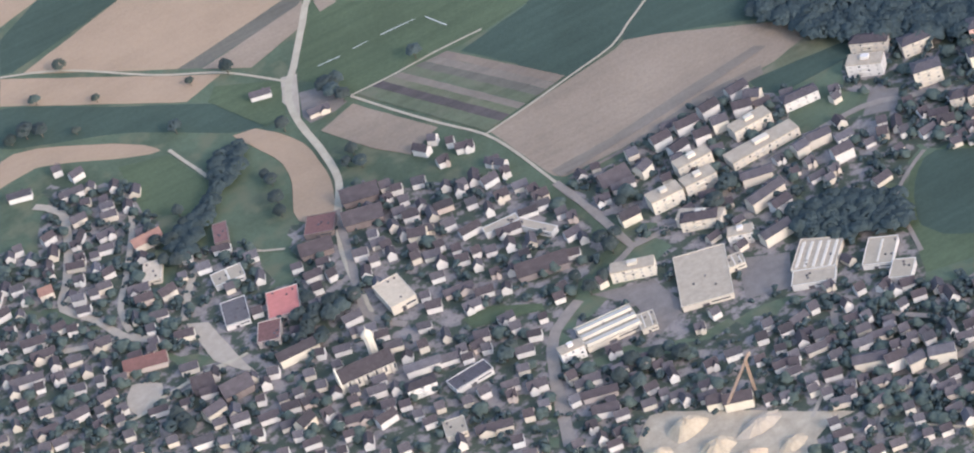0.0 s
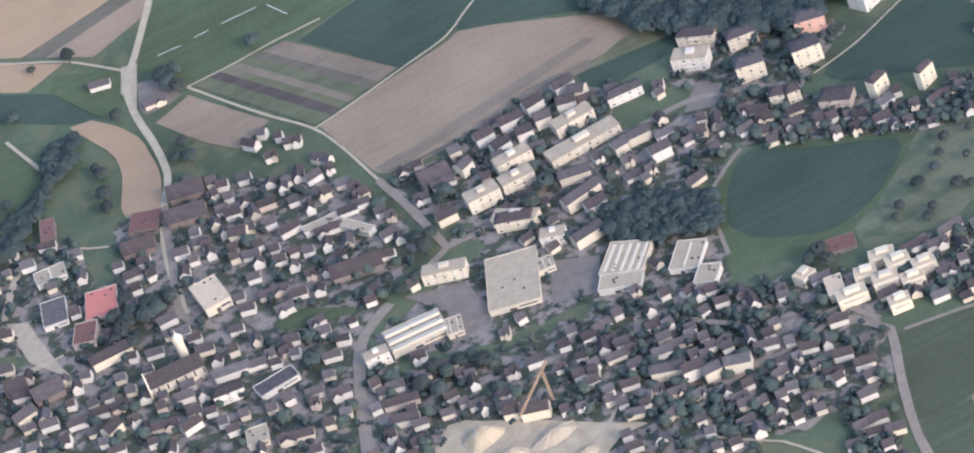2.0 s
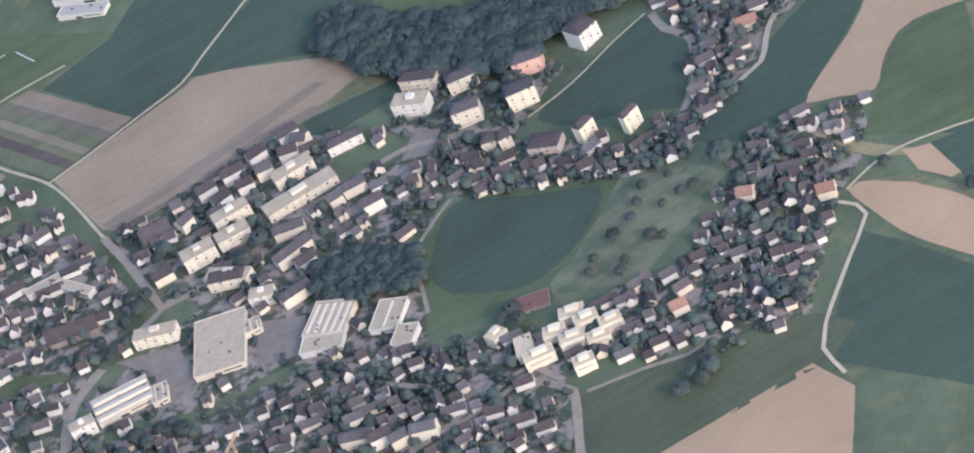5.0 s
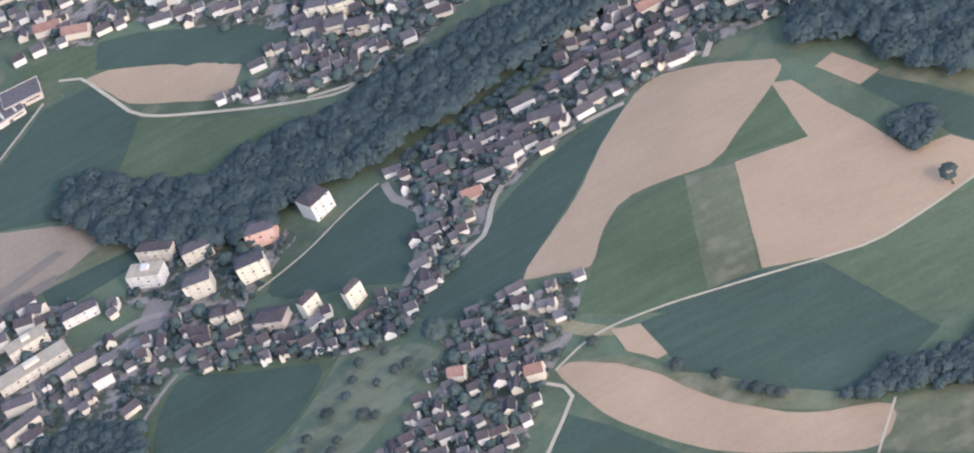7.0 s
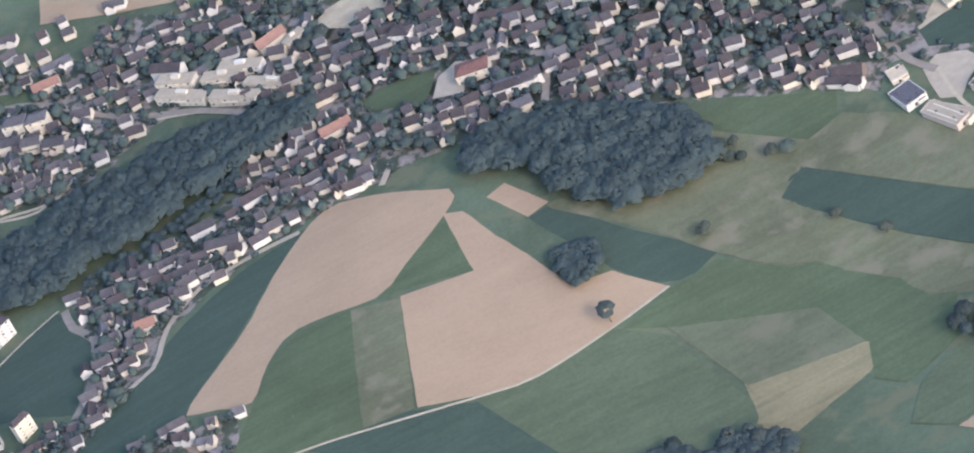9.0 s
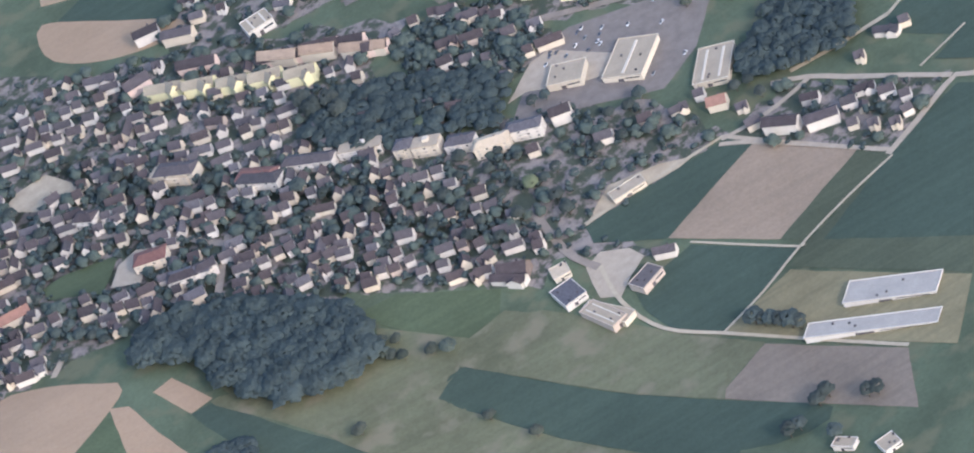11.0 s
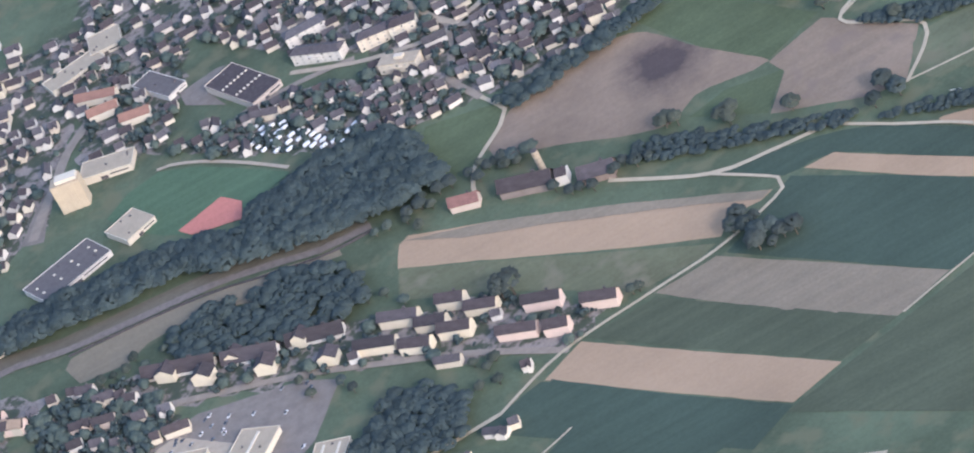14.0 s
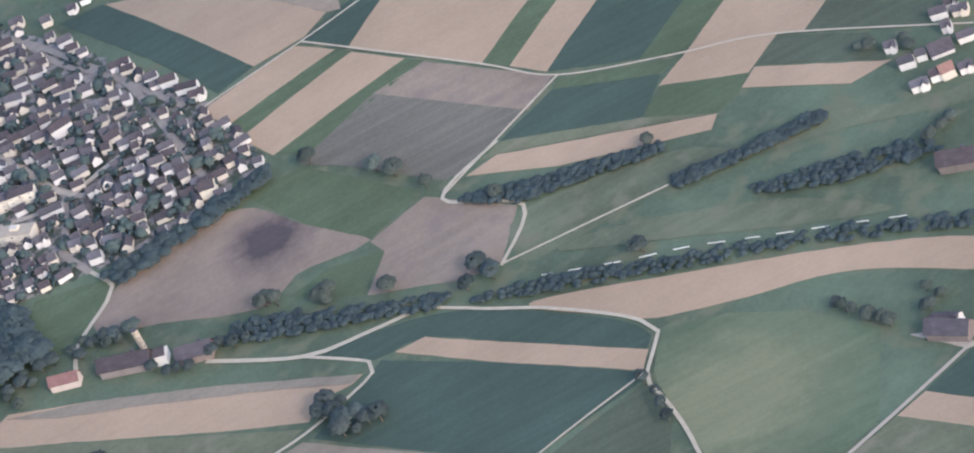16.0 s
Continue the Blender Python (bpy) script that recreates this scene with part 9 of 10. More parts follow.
homes('villa', [(130.5, 974.7, -14, 13.3, 9.0), (116.9, 987.8, -4, 10.8, 9.0), (114.8, 981.7, -14, 12.3, 9.0), (119.9, 977.0, -4, 16.1, 9.0), (120.3, 970.7, 9, 9.6, 9.0), (126.3, 973.6, -4, 10.7, 9.0), (131.3, 963.5, -16, 9.2, 9.0), (132.6, 969.2, -12, 8.5, 9.0), (137.3, 960.7, -18, 15.9, 9.0), (137.2, 965.4, -12, 8.5, 9.0), (140.5, 964.7, -13, 8.5, 9.0), (134.5, 1008.1, -18, 10.9, 9.0), (138.0, 1002.5, -14, 13.5, 9.0), (154.3, 978.8, -14, 10.6, 9.0), (156.2, 967.9, -15, 10.5, 9.0)])
homes('red', [(150.7, 966.9, -29, 33.1, 10.0)])
homes('villa', [(140.7, 774.2, -27, 16.5, 9.0), (115.2, 787.7, -43, 28.3, 9.0), (112.0, 792.6, -23, 13.2, 9.0)])
homes('villa', [(-149.7, 892.4, -57, 14.2, 9), (-146.7, 894.2, -36, 8.5, 9), (-148.0, 885.5, 2, 9.2, 9), (-142.6, 886.8, -20, 14.4, 9), (-144.3, 890.5, -22, 7.1, 8), (-139.7, 876.8, -55, 17.9, 9), (-161.2, 922.9, -4, 17.7, 9), (-168.8, 937.5, -17, 17.3, 9)])
homes('yellow', [(76.0, 892.6, -31, 28.6, 11), (82.2, 887.7, -29, 23.8, 11), (88.1, 882.8, -31, 23.0, 11), (93.9, 878.5, -25, 24.3, 11), (100.0, 873.9, -23, 22.6, 11)])
homes('ochre', [(97.7, 883.1, -39, 29.8, 10), (104.8, 878.4, -36, 26.5, 10), (112.5, 871.9, -38, 35.6, 10)])
homes('yellow', [(77.1, 891.1, -72, 10, 9.0), (82.8, 886.0, -72, 10, 9.0), (88.3, 881.2, -72, 10, 9.0), (94.4, 877.2, -72, 10, 9.0), (100.5, 872.8, -72, 10, 9.0)])

# single trees
plant([(-200.0, 977.2), (-195.4, 972.6), (-179.2, 952.5), (-207.9, 968.6), (-197.1, 960.7), (-204.2, 952.4), (-216.6, 958.3)], 9, 12, 0)
plant([(-171.6, 950.6), (-157.2, 928.4), (-154.9, 929.0), (-156.9, 925.3), (-155.8, 922.7), (-138.9, 925.6), (-169.0, 922.2), (-213.3, 958.2), (-210.4, 956.5)], 14, 17, 1)
plant([(-160.8, 903.2), (-163.3, 899.9), (-160.9, 897.5), (-177.5, 905.3), (-178.7, 898.0), (-179.6, 893.3), (-177.8, 908.4), (-187.2, 938.3)], 10, 14, 1)
plant([(59.2, 759.0)], 14, 18, 1)
plant([(80.8, 769.1), (97.8, 780.1), (100.3, 778.4), (90.5, 784.7), (93.0, 781.8), (91.3, 783.6), (101.2, 757.4), (106.8, 748.0), (90.7, 788.2), (93.2, 787.0)], 10, 13, 0)
plant([(107.9, 717.0), (110.1, 718.8), (57.7, 721.9), (66.2, 717.8), (69.4, 717.2), (70.6, 714.4), (73.1, 713.6), (74.0, 711.6)], 11, 14, 1)
wood([(47.5, 719.6), (52.3, 721.9), (57.6, 721.3), (62.7, 714.1), (65.9, 718.1), (74.1, 713.0), (74.2, 709.0), (67.5, 707.4), (59.3, 710.7), (55.4, 713.7), (54.1, 719.2)], 60, 11, 15)
wood([(23.4, 719.1), (29.4, 721.5), (34.6, 723.5), (34.8, 719.7), (28.3, 715.8)], 22, 9, 13)
wood([(41.3, 712.0), (44.2, 716.7), (47.4, 713.5), (52.7, 704.5), (52.3, 703.4), (44.8, 706.9)], 26, 9, 12)
tree(-30.1, 783.2, 24, 1, 0.9)
plant([(-44.2, 790.1), (-43.2, 782.1), (-39.3, 782.3), (-48.9, 783.8), (-47.8, 776.0), (-53.3, 781.9), (-58.3, 778.4), (-53.7, 773.5), (-46.0, 774.0), (-60.3, 776.1), (-36.9, 781.9), (-39.4, 789.3), (-46.6, 787.0), (-55.7, 771.3)], 8, 11, 1)
plant([(-7.6, 760.1), (7.5, 737.9), (10.5, 732.3), (11.9, 730.2), (13.4, 728.2), (15.0, 726.6), (2.4, 744.1)], 9, 12, 1)
plant([(204.9, 836.6), (207.0, 836.7)], 18, 20, 3)
plant([(99.0, 860.5), (102.1, 859.9), (103.0, 855.6), (97.9, 863.9)], 17, 20, 1)
plant([(114.9, 840.2), (126.6, 808.8)], 13, 15, 2)
plant([(247.2, 859.6), (245.1, 860.9), (254.5, 854.3), (256.2, 853.8), (266.2, 846.9), (263.4, 894.3), (273.7, 882.2), (276.4, 878.6), (280.6, 870.0), (221.2, 873.2)], 14, 18, 0)
plant([(247.9, 823.0), (248.5, 819.1), (246.2, 821.3), (249.9, 815.6), (252.3, 815.4), (253.5, 813.2), (255.6, 812.3), (248.7, 813.5), (282.2, 839.0), (279.0, 835.3), (283.9, 835.0), (309.2, 820.9)], 14, 18, 1)
plant([(263.3, 895.0), (273.5, 882.1), (276.5, 877.8), (280.8, 870.6), (266.1, 847.6), (245.9, 861.4), (247.2, 859.1), (254.1, 854.3), (255.4, 852.2), (290.8, 857.3), (319.1, 849.6), (308.5, 821.8), (283.0, 841.2), (283.7, 837.2)], 12, 15, 0)
plant([(333.7, 779.4), (334.8, 777.4), (333.1, 780.9), (336.5, 773.9), (338.5, 771.4), (339.0, 769.5), (346.1, 768.1), (348.9, 769.6), (347.3, 773.2), (359.8, 845.6), (361.5, 845.2), (367.4, 839.2), (367.6, 841.5), (366.7, 813.2), (364.5, 812.1), (361.8, 811.3)], 10, 13, 0)
plant([(248.8, 824.6), (249.2, 821.1), (247.2, 823.0), (250.0, 817.2), (253.9, 813.6), (251.1, 812.0), (256.3, 813.5), (250.6, 821.9)], 10, 13, 1)
plant([(299.4, 780.9), (299.3, 776.9), (298.5, 785.7), (299.2, 772.9)], 9, 12, 3)
plant([(149.3, 717.3), (151.4, 718.1), (144.6, 714.2), (142.7, 714.1), (158.3, 711.9), (156.8, 712.5), (148.9, 707.5), (161.3, 729.5), (163.5, 726.7), (147.4, 745.4), (148.5, 743.6), (149.9, 742.5), (151.0, 740.9), (152.3, 739.5), (153.5, 738.0)], 12, 15, 1)
plant([(-51.2, 738.0), (-54.5, 736.0), (-51.3, 735.1), (-34.7, 742.7), (-33.1, 742.2), (-32.5, 739.6), (-75.2, 776.9), (-77.2, 776.6), (-74.8, 773.0), (-58.0, 733.3), (-53.8, 733.4)], 12, 16, 1)
plant([(-137.3, 825.9), (-140.9, 824.5), (-141.6, 829.7), (-140.2, 821.4), (-130.8, 836.9), (-132.6, 833.7), (-133.3, 836.8), (-123.7, 847.6), (-125.6, 845.7), (-159.6, 817.7), (-161.1, 816.8), (-138.6, 796.8), (-136.1, 796.8), (-141.7, 795.0), (-142.9, 798.4), (-134.9, 793.4), (-146.6, 794.9), (-144.5, 790.7), (-111.7, 831.8), (-113.6, 833.5), (-186.5, 848.2), (-186.8, 853.3), (-189.0, 850.4), (-183.3, 852.5), (-188.2, 856.9), (-180.7, 852.6), (-192.7, 846.6), (-109.9, 840.0), (-107.7, 835.5)], 12, 16, 1)
plant([(-189.0, 857.1), (-188.4, 851.5), (-187.8, 846.1), (-187.9, 863.7), (-185.0, 861.0), (-181.8, 855.6), (-181.3, 850.0), (-177.7, 854.4), (-190.7, 848.7), (-185.4, 856.3)], 12, 16, 1)
plant([(-217.5, 841.1), (-220.0, 841.0), (-217.1, 838.5), (-217.8, 843.8), (-203.2, 901.6), (-202.9, 906.7), (-200.7, 899.3), (-201.7, 892.1), (-197.7, 896.5), (-203.7, 894.0), (-196.6, 903.7), (-196.2, 908.9)], 12, 15, 1)
plant([(209.3, 875.9), (210.7, 873.6), (203.0, 876.2), (198.8, 874.5), (196.1, 873.6), (205.5, 876.1), (214.4, 875.7), (216.2, 875.2), (217.8, 874.1), (213.1, 875.8), (222.0, 859.4), (224.4, 856.2), (226.1, 855.7), (228.2, 853.8), (232.9, 855.0), (235.1, 856.2), (237.1, 854.3), (239.6, 854.2)], 9, 13, 1)
plant([(195.3, 872.3), (197.0, 868.6), (191.8, 873.3), (189.2, 873.4), (200.7, 873.1), (199.6, 876.3), (212.0, 877.2), (214.3, 876.2), (216.1, 873.4), (218.4, 872.4)], 9, 12, 0)
plant([(134.0, 830.7), (136.5, 830.7), (144.8, 817.0), (148.2, 816.1), (151.1, 817.7), (124.3, 822.2), (126.8, 818.0), (121.3, 824.8), (117.9, 825.7), (134.1, 805.5), (131.7, 809.6), (139.9, 808.7), (144.7, 808.6), (149.1, 806.9), (128.5, 846.7), (129.5, 841.3), (125.0, 843.2), (124.0, 848.6), (121.4, 848.7), (118.5, 846.9), (115.8, 856.2), (112.4, 852.5), (109.8, 852.6), (108.7, 858.3), (172.6, 835.4), (174.0, 831.9), (164.3, 816.7), (166.0, 806.6), (168.4, 806.6), (169.2, 801.6)], 9, 12, 1)
plant([(178.7, 854.6), (182.7, 855.4), (186.2, 854.4), (188.6, 849.9), (165.8, 841.6), (166.7, 836.4), (197.1, 819.2), (197.8, 814.1), (194.4, 815.1), (198.9, 820.9), (195.0, 822.3), (132.3, 870.8), (134.9, 870.7), (139.5, 873.4), (141.0, 869.5), (137.4, 870.6), (145.3, 871.3), (147.9, 871.2), (226.9, 819.5), (225.6, 819.6), (210.1, 824.7), (212.5, 824.6)], 8, 11, 0)
plant([(112.5, 817.3), (114.2, 811.5), (115.8, 805.7), (120.9, 809.6), (122.0, 802.3), (116.1, 820.6), (121.4, 817.9), (123.9, 811.2), (129.2, 808.6), (129.3, 802.1), (129.9, 797.2), (107.8, 810.8), (112.6, 803.3), (117.2, 799.2), (99.2, 829.7), (100.0, 824.4), (99.9, 835.8), (93.4, 835.1), (90.1, 840.7), (81.5, 837.4), (77.8, 850.5), (75.8, 857.3), (80.6, 842.9), (89.3, 830.0), (92.1, 822.9), (62.7, 866.1), (60.7, 873.2), (57.1, 869.5), (63.3, 872.9), (65.3, 865.8), (52.5, 866.9), (35.8, 884.7), (37.5, 880.4), (40.1, 880.2), (35.7, 878.6), (43.8, 868.7), (44.9, 862.7)], 9, 13, 1)
plant([(38.2, 856.6), (38.6, 848.7), (41.7, 850.4), (42.3, 834.9), (45.6, 829.0), (39.8, 835.0), (43.7, 831.0), (31.9, 843.3), (47.3, 826.2), (32.8, 865.1), (26.6, 866.8), (24.1, 867.0), (27.6, 860.6), (24.0, 862.0)], 9, 13, 1)


# ---- vehicles ----
def vehicle(name, l, w, h, paint, label, cab=True):
    ob = tagged(new(name), label, "caravan" if name == "caravan" else "car", name + "s")
    l, w, h = l * U, w * U, h * U
    bm = boxed(-l / 2, -w / 2, h * 0.2, l / 2, w / 2, h * (0.6 if cab else 1.0))
    bmesh.ops.bevel(bm, geom=bm.edges[:], offset=0.12 * h, segments=1, affect="EDGES")
    part("body", bm, paint, ob)
    if cab:
        v = [(-l * 0.38, -w * 0.44, h * 0.6), (l * 0.25, -w * 0.44, h * 0.6), (l * 0.25, w * 0.44, h * 0.6), (-l * 0.38, w * 0.44, h * 0.6), (-l * 0.28, -w * 0.38, h), (l * 0.08, -w * 0.38, h), (l * 0.08, w * 0.38, h), (-l * 0.28, w * 0.38, h)]
        link("cabin", v, [(4, 5, 6, 7), (0, 1, 5, 4), (1, 2, 6, 5), (2, 3, 7, 6), (3, 0, 4, 7)], GLASS, ob)
    for sx in ((-0.3, 0.3) if cab else (0.0,)):
        for sy in (-1, 1):
            bm = bmesh.new()
            bmesh.ops.create_cone(bm, cap_ends=True, segments=10, radius1=0.32 * U, radius2=0.32 * U, depth=0.2 * U, matrix=pose(sx * l, sy * w * 0.46, 0.32 * U, 90))
            part("wheel", bm, RUBBER, ob)
    ob.location = (900 + 9 * len(PROTOS), -4360, 0)
    PROTOS.setdefault(name + str(len(PROTOS)), []).append(ob)
    return ob


CARS = [vehicle("car", 4.4, 1.8, 1.5, p, "parked " + word + " car on the asphalt car park") for p, word in ((CAR_WHITE, "white"), (CAR_GREY, "grey"), (CAR_DARK, "dark blue"), (CAR_RED, "red"))]
VAN = vehicle("caravan", 6.0, 2.4, 2.6, CAR_WHITE, "white caravan on the camping ground", cab=False)


def park(ring, proto_list, n, gap, turn):
    for x, y in scatter(ring, n, gap):
        if free(x, y, 0.8 * U):
            claim(x, y, 1.2 * U)
            copy_thing(RNG.choice(proto_list), pose(x, y, height(x, y) + 0.11, 0, 0, turn + RNG.choice((0, 180)) + RNG.uniform(-4, 4)))


park([(137.5, 840.8), (146.9, 847.4), (165.4, 842.4), (171.4, 837.6), (164.0, 825.6), (155.8, 818.9), (151.2, 822.0), (160.2, 833.4), (152.8, 839.7), (146.9, 836.7)], CARS, 22, 0.9, 50)
field(GARDEN, [(176.3, 927.5), (181.8, 924.9), (194.6, 911.0), (194.8, 906.1), (189.5, 906.4), (178.3, 915.0), (173.4, 923.4)], "grassy caravan ground with gravel lanes", rise=0.07, name="camping_ground")
park([(176.3, 927.5), (181.8, 924.9), (194.6, 911.0), (194.8, 906.1), (189.5, 906.4), (178.3, 915.0), (173.4, 923.4)], [VAN], 42, 1.7, 25)

# village quarters
quarter([(-2.1, 912.0), (3.0, 924.2), (18.9, 913.7), (32.4, 908.1), (38.4, 892.6), (32.4, 882.6), (11.1, 899.3)], -20, 24, 24, 'villa', 18)
quarter([(-212.6, 888.8), (-204.4, 884.0), (-207.5, 871.4), (-207.3, 859.9), (-214.4, 869.4), (-217.8, 876.8)], -15, 18, 19, 'town', 6)
quarter([(116.4, 870.0), (126.5, 872.2), (140.0, 859.6), (142.7, 850.4), (135.9, 843.2), (130.1, 839.7), (123.6, 854.3), (117.1, 859.0)], -25, 22, 24, 'town', 40)
quarter([(-200.0, 897.3), (-188.3, 889.2), (-189.2, 871.3), (-183.6, 868.7), (-189.9, 852.9), (-196.2, 851.2), (-206.7, 861.8), (-208.2, 874.5)], -15, 20, 20, 'town', 8)
quarter([(-178.9, 889.8), (-171.0, 882.2), (-167.0, 895.1), (-157.7, 885.8), (-145.4, 876.3), (-139.4, 867.8), (-135.0, 855.7), (-132.0, 837.5), (-136.9, 832.0), (-144.3, 826.4), (-153.3, 815.1), (-164.8, 783.4), (-209.0, 822.2), (-211.8, 857.8), (-199.5, 856.5), (-186.3, 864.8), (-183.1, 877.5)], -15, 17, 18, 'town', 33)
quarter([(-238.5, 904.1), (-230.3, 896.8), (-221.7, 886.7), (-216.6, 874.4), (-210.9, 856.9), (-209.0, 822.2), (-252.0, 859.6)], -15, 19, 20, 'town', 29)
quarter([(-231.6, 926.8), (-224.6, 915.3), (-214.6, 938.9), (-208.3, 933.4), (-201.0, 927.0), (-200.0, 909.6), (-207.4, 894.7), (-208.1, 884.7), (-217.3, 880.2), (-225.5, 895.2), (-237.9, 906.1)], 66, 18, 20, 'villa', 20)
quarter([(-164.8, 783.4), (-151.9, 813.8), (-148.5, 803.6), (-133.6, 797.1), (-115.7, 794.9), (-107.2, 794.2), (-92.5, 782.2), (-83.4, 777.9), (-106.2, 730.3)], -7, 17, 18, 'town', 42)
quarter([(-132.7, 861.4), (-118.4, 861.1), (-103.3, 865.5), (-93.3, 864.1), (-83.9, 855.2), (-93.4, 842.8), (-108.8, 831.3), (-114.7, 826.6), (-126.9, 840.5)], -6, 17, 18, 'white', 15)
quarter([(-107.4, 785.3), (-94.4, 783.8), (-79.0, 775.0), (-72.6, 753.3), (-78.5, 734.0), (-99.3, 736.9), (-115.0, 749.3), (-121.0, 763.2)], -11, 17, 18, 'town', 29)
quarter([(-77.6, 831.3), (-69.4, 832.7), (-57.2, 816.7), (-42.5, 804.6), (-34.6, 808.2), (-24.6, 801.2), (-36.0, 791.8), (-45.2, 797.6), (-70.2, 816.1)], -16, 15, 16, 'villa', 20)
quarter([(-45.7, 756.4), (-36.9, 771.4), (-25.4, 786.9), (-11.6, 781.5), (-32.2, 735.5), (-48.6, 738.5), (-50.1, 742.0)], -13, 17, 18, 'villa', 20)
quarter([(-80.2, 771.8), (-66.5, 768.9), (-52.2, 767.4), (-50.0, 760.8), (-60.0, 751.5), (-70.3, 753.1), (-78.5, 763.4)], -8, 14, 16, 'white', 6)
quarter([(-88.8, 733.4), (-80.6, 730.1), (-84.7, 714.2), (-92.0, 719.1)], -10, 15, 16, 'town', 6)
quarter([(-31.7, 804.5), (-24.7, 806.2), (-20.7, 830.1), (-22.8, 843.5), (-10.2, 841.9), (12.1, 831.5), (10.8, 827.6), (-5.5, 825.1), (-13.8, 808.4), (-24.1, 800.4), (-33.2, 796.4)], -11, 17, 18, 'villa', 15)
quarter([(-37.1, 771.1), (-25.0, 787.0), (-15.5, 785.8), (-2.9, 779.6), (-12.8, 763.5), (-18.4, 758.6), (-27.9, 743.9), (-33.6, 741.5), (-49.8, 743.1), (-61.3, 748.1), (-57.1, 760.1)], -9, 17, 18, 'villa', 20)
quarter([(-23.1, 834.3), (-12.3, 841.9), (3.8, 843.9), (19.9, 846.3), (30.6, 857.3), (50.1, 827.0), (37.1, 825.5), (22.3, 826.2), (8.9, 823.2), (-4.8, 818.6), (-20.2, 807.1), (-27.0, 805.4)], -8, 16, 18, 'town', 29)
quarter([(-20.7, 929.7), (17.0, 905.4), (31.3, 869.3), (28.6, 859.5), (23.1, 868.2), (11.7, 885.7), (-17.7, 875.1), (-31.5, 884.6)], -10, 18, 19, 'town', 42)
quarter([(41.3, 904.8), (120.6, 821.6), (125.1, 795.2), (108.4, 793.3), (89.9, 805.7), (68.9, 815.9), (52.0, 825.1), (30.6, 857.3), (33.5, 877.1)], -16, 17, 18, 'town', 74)
quarter([(34.9, 941.8), (111.3, 867.6), (131.2, 794.0), (120.0, 783.4), (102.8, 796.4), (68.9, 820.0), (52.7, 823.9), (11.6, 841.7)], -22, 17, 18, 'town', 56)
quarter([(58.2, 903.3), (89.7, 853.3), (118.5, 818.9), (130.3, 792.7), (141.3, 773.6), (48.6, 851.5)], -21, 16, 18, 'town', 38)
quarter([(60.6, 915.7), (85.0, 903.4), (112.2, 883.3), (123.1, 875.0), (105.0, 864.1), (91.0, 870.5), (57.5, 899.2)], -30, 15, 16, 'town', 15)
quarter([(74.1, 985.6), (93.1, 968.1), (101.4, 967.5), (134.1, 945.4), (126.1, 929.8), (118.3, 919.8), (88.5, 952.7), (70.1, 965.2)], -32, 15, 15, 'villa', 20)
quarter([(159.6, 935.0), (183.7, 933.2), (201.5, 922.4), (212.2, 906.8), (218.0, 898.9), (207.6, 899.5), (194.1, 903.2), (168.1, 923.8)], -1, 14, 15, 'villa', 29)
quarter([(171.9, 970.6), (198.0, 982.0), (255.1, 916.5), (254.8, 902.5), (236.6, 899.3), (220.6, 898.7), (213.7, 912.5), (212.0, 926.6), (193.1, 938.9)], -3, 14, 15, 'villa', 29)
quarter([(197.9, 907.4), (215.7, 1007.8), (224.3, 991.2), (250.8, 928.5), (256.1, 902.1), (241.8, 897.6), (221.8, 896.3), (213.1, 904.5)], -9, 14, 15, 'villa', 29)
quarter([(158.8, 795.3), (173.1, 802.3), (197.5, 781.4), (182.2, 769.5)], -28, 60, 60, 'villa', 4)
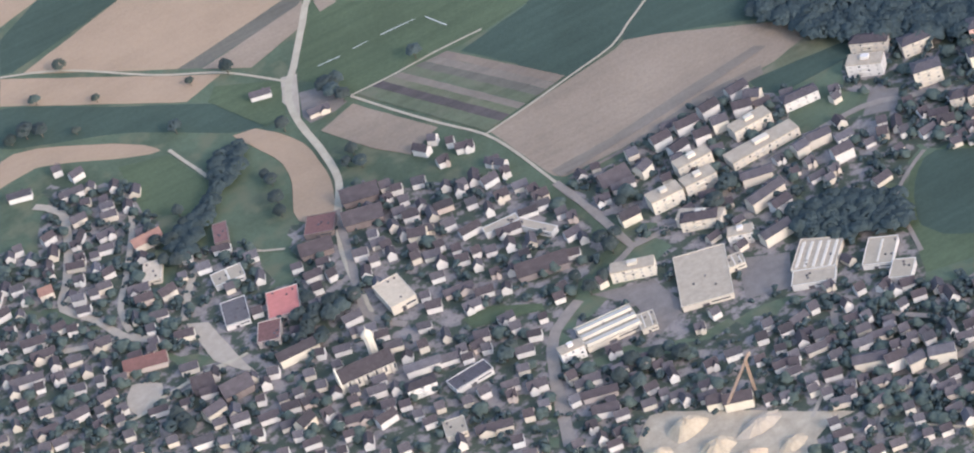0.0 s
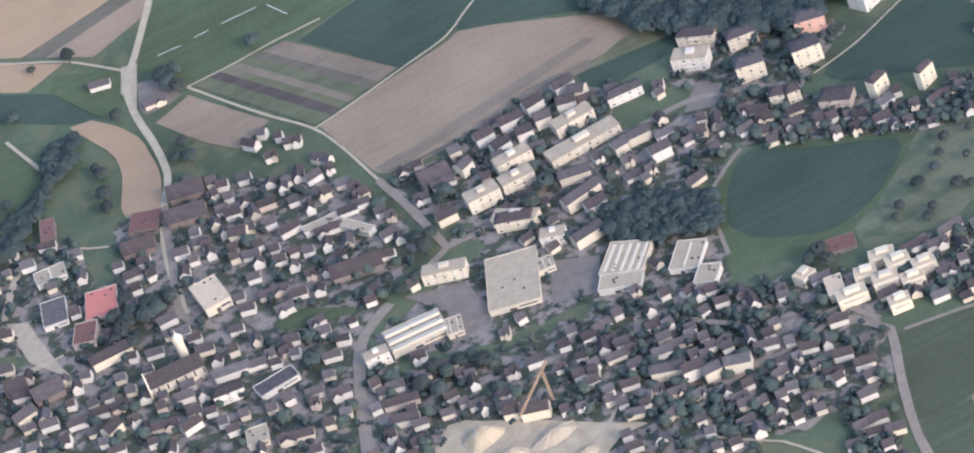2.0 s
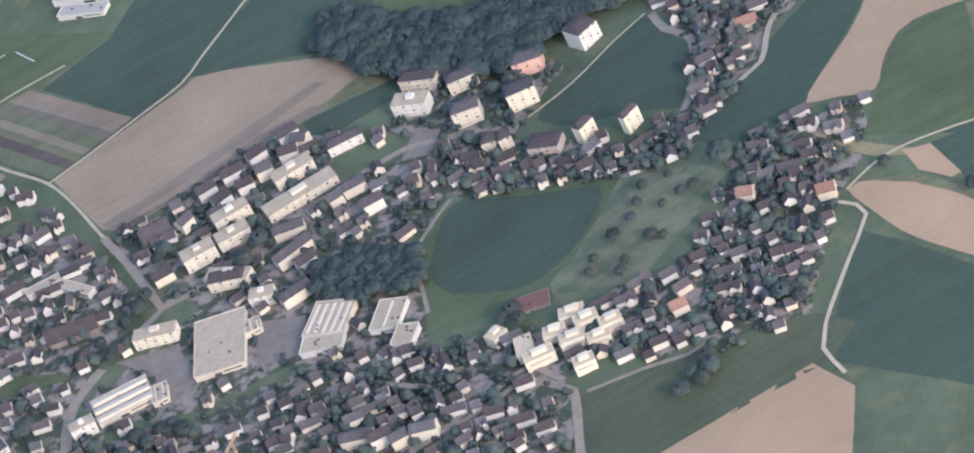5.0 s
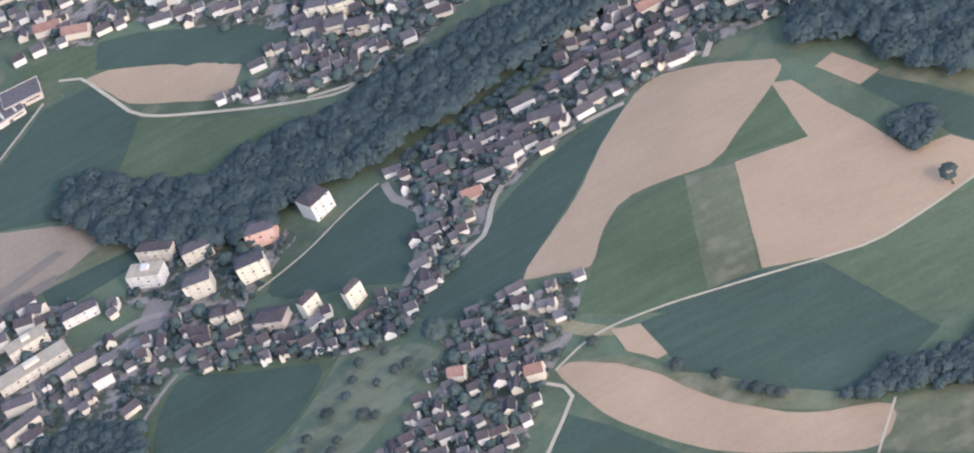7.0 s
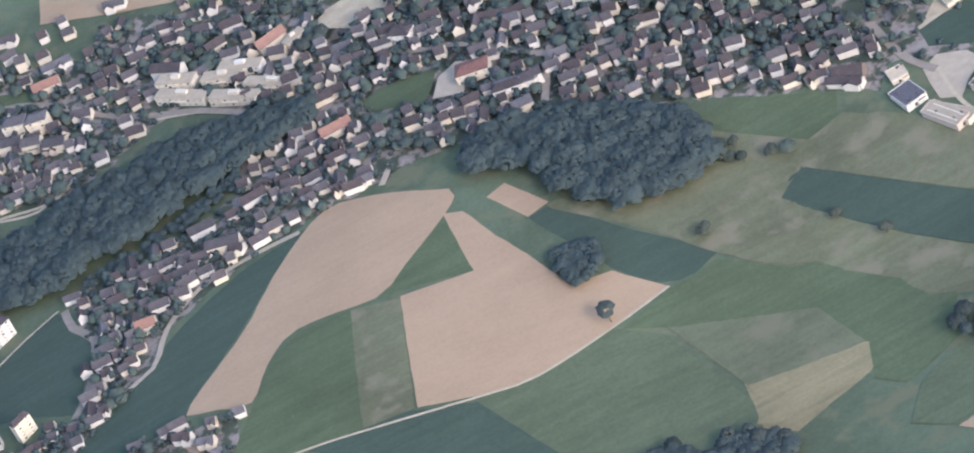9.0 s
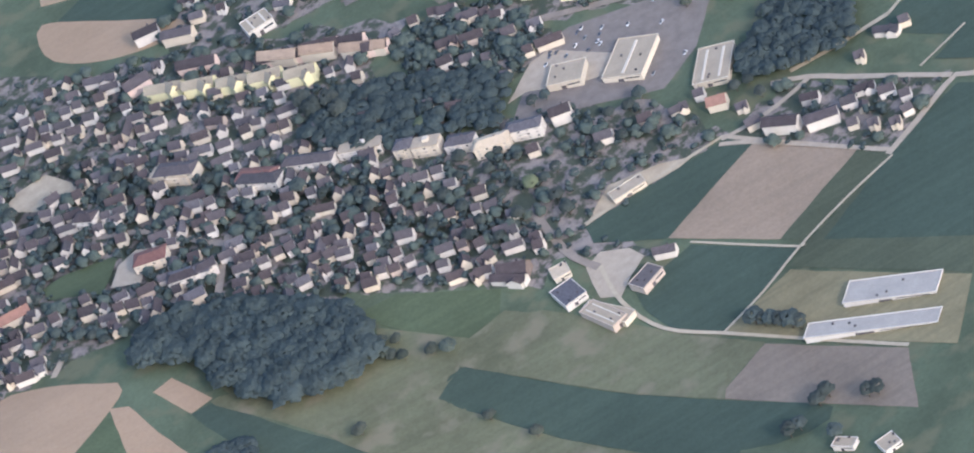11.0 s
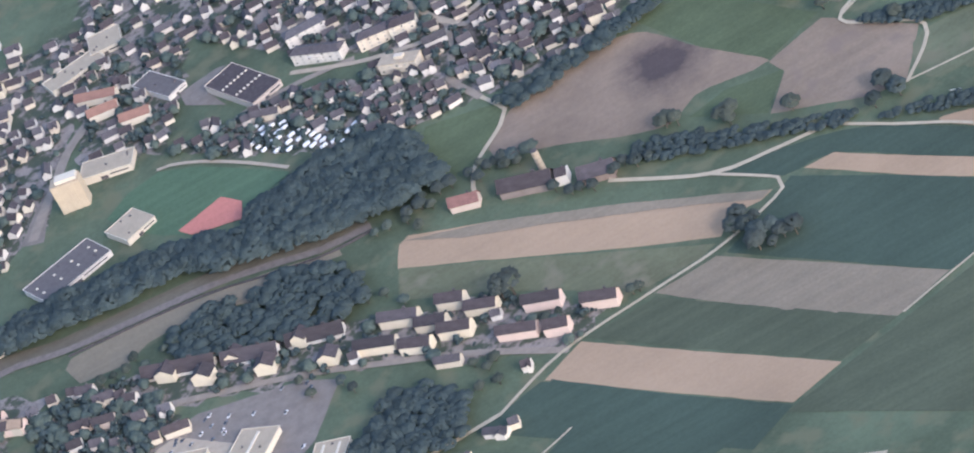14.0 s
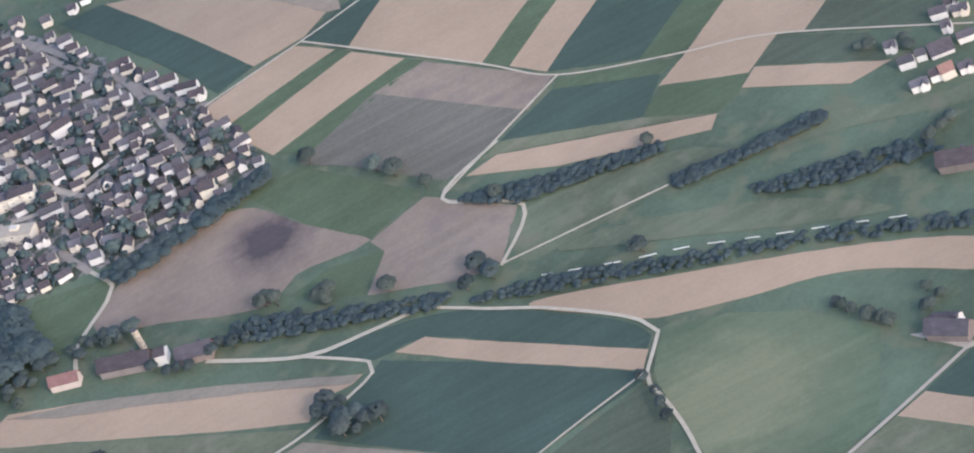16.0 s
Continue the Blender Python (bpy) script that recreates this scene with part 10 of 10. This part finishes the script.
quarter([(123.8, 857.8), (125.2, 873.0), (151.0, 864.2), (177.9, 852.0), (205.0, 838.7), (221.7, 818.9), (211.1, 813.5), (184.4, 833.4), (149.7, 850.9), (139.5, 854.7)], -27, 60, 60, 'villa', 15)
quarter([(122.2, 832.6), (139.9, 825.5), (153.5, 813.5), (160.5, 796.9), (132.3, 791.0), (120.4, 817.2)], -25, 19, 20, 'town', 13)
quarter([(74.7, 918.9), (90.7, 917.7), (102.6, 910.5), (118.0, 902.2), (117.7, 892.6), (98.9, 894.2), (84.3, 900.3)], -31, 60, 60, 'white', 6)
quarter([(-111.3, 836.3), (-89.9, 841.6), (-77.6, 840.1), (-62.5, 832.7), (-39.8, 801.4), (-48.0, 797.5), (-74.1, 823.5), (-81.1, 812.7), (-99.1, 825.0), (-104.2, 815.1), (-112.8, 815.7), (-129.3, 835.6)], 8, 24, 24, 'villa', 15)
quarter([(-78.3, 851.2), (-67.6, 864.7), (-43.8, 842.7), (-56.4, 828.8), (-64.9, 827.1)], 7, 60, 60, 'white', 11)
quarter([(-151.1, 817.1), (-131.4, 823.0), (-124.3, 828.6), (-95.3, 809.0), (-86.1, 797.5), (-91.8, 783.6), (-113.6, 797.3), (-130.5, 798.7), (-147.3, 806.8)], 9, 60, 60, 'white', 5)
quarter([(-79.2, 956.7), (-73.9, 977.6), (-42.9, 951.0), (-19.6, 921.7), (-6.8, 892.2), (-7.8, 880.2), (-18.4, 876.4), (-40.0, 889.5), (-45.2, 894.8), (-33.6, 897.9), (-27.0, 906.3), (-54.0, 936.3), (-62.7, 934.8)], -13, 18, 19, 'villa', 13)
quarter([(102.4, 949.4), (111.4, 1000.1), (128.4, 999.1), (148.6, 1000.3), (159.0, 988.5), (141.2, 956.7), (132.0, 931.9)], -14, 18, 19, 'villa', 13)
quarter([(142.4, 945.0), (156.8, 1028.9), (198.0, 982.0), (171.9, 970.6), (159.6, 935.0)], -1, 19, 20, 'villa', 26)
shrubs()

# the patterns that were copied are no part of the place
used = {ob for group in PROTOS.values() for ob in group} | set(TREES)
for ob in [o for u in used for o in (*u.children_recursive, u)]:
    bpy.data.objects.remove(ob)
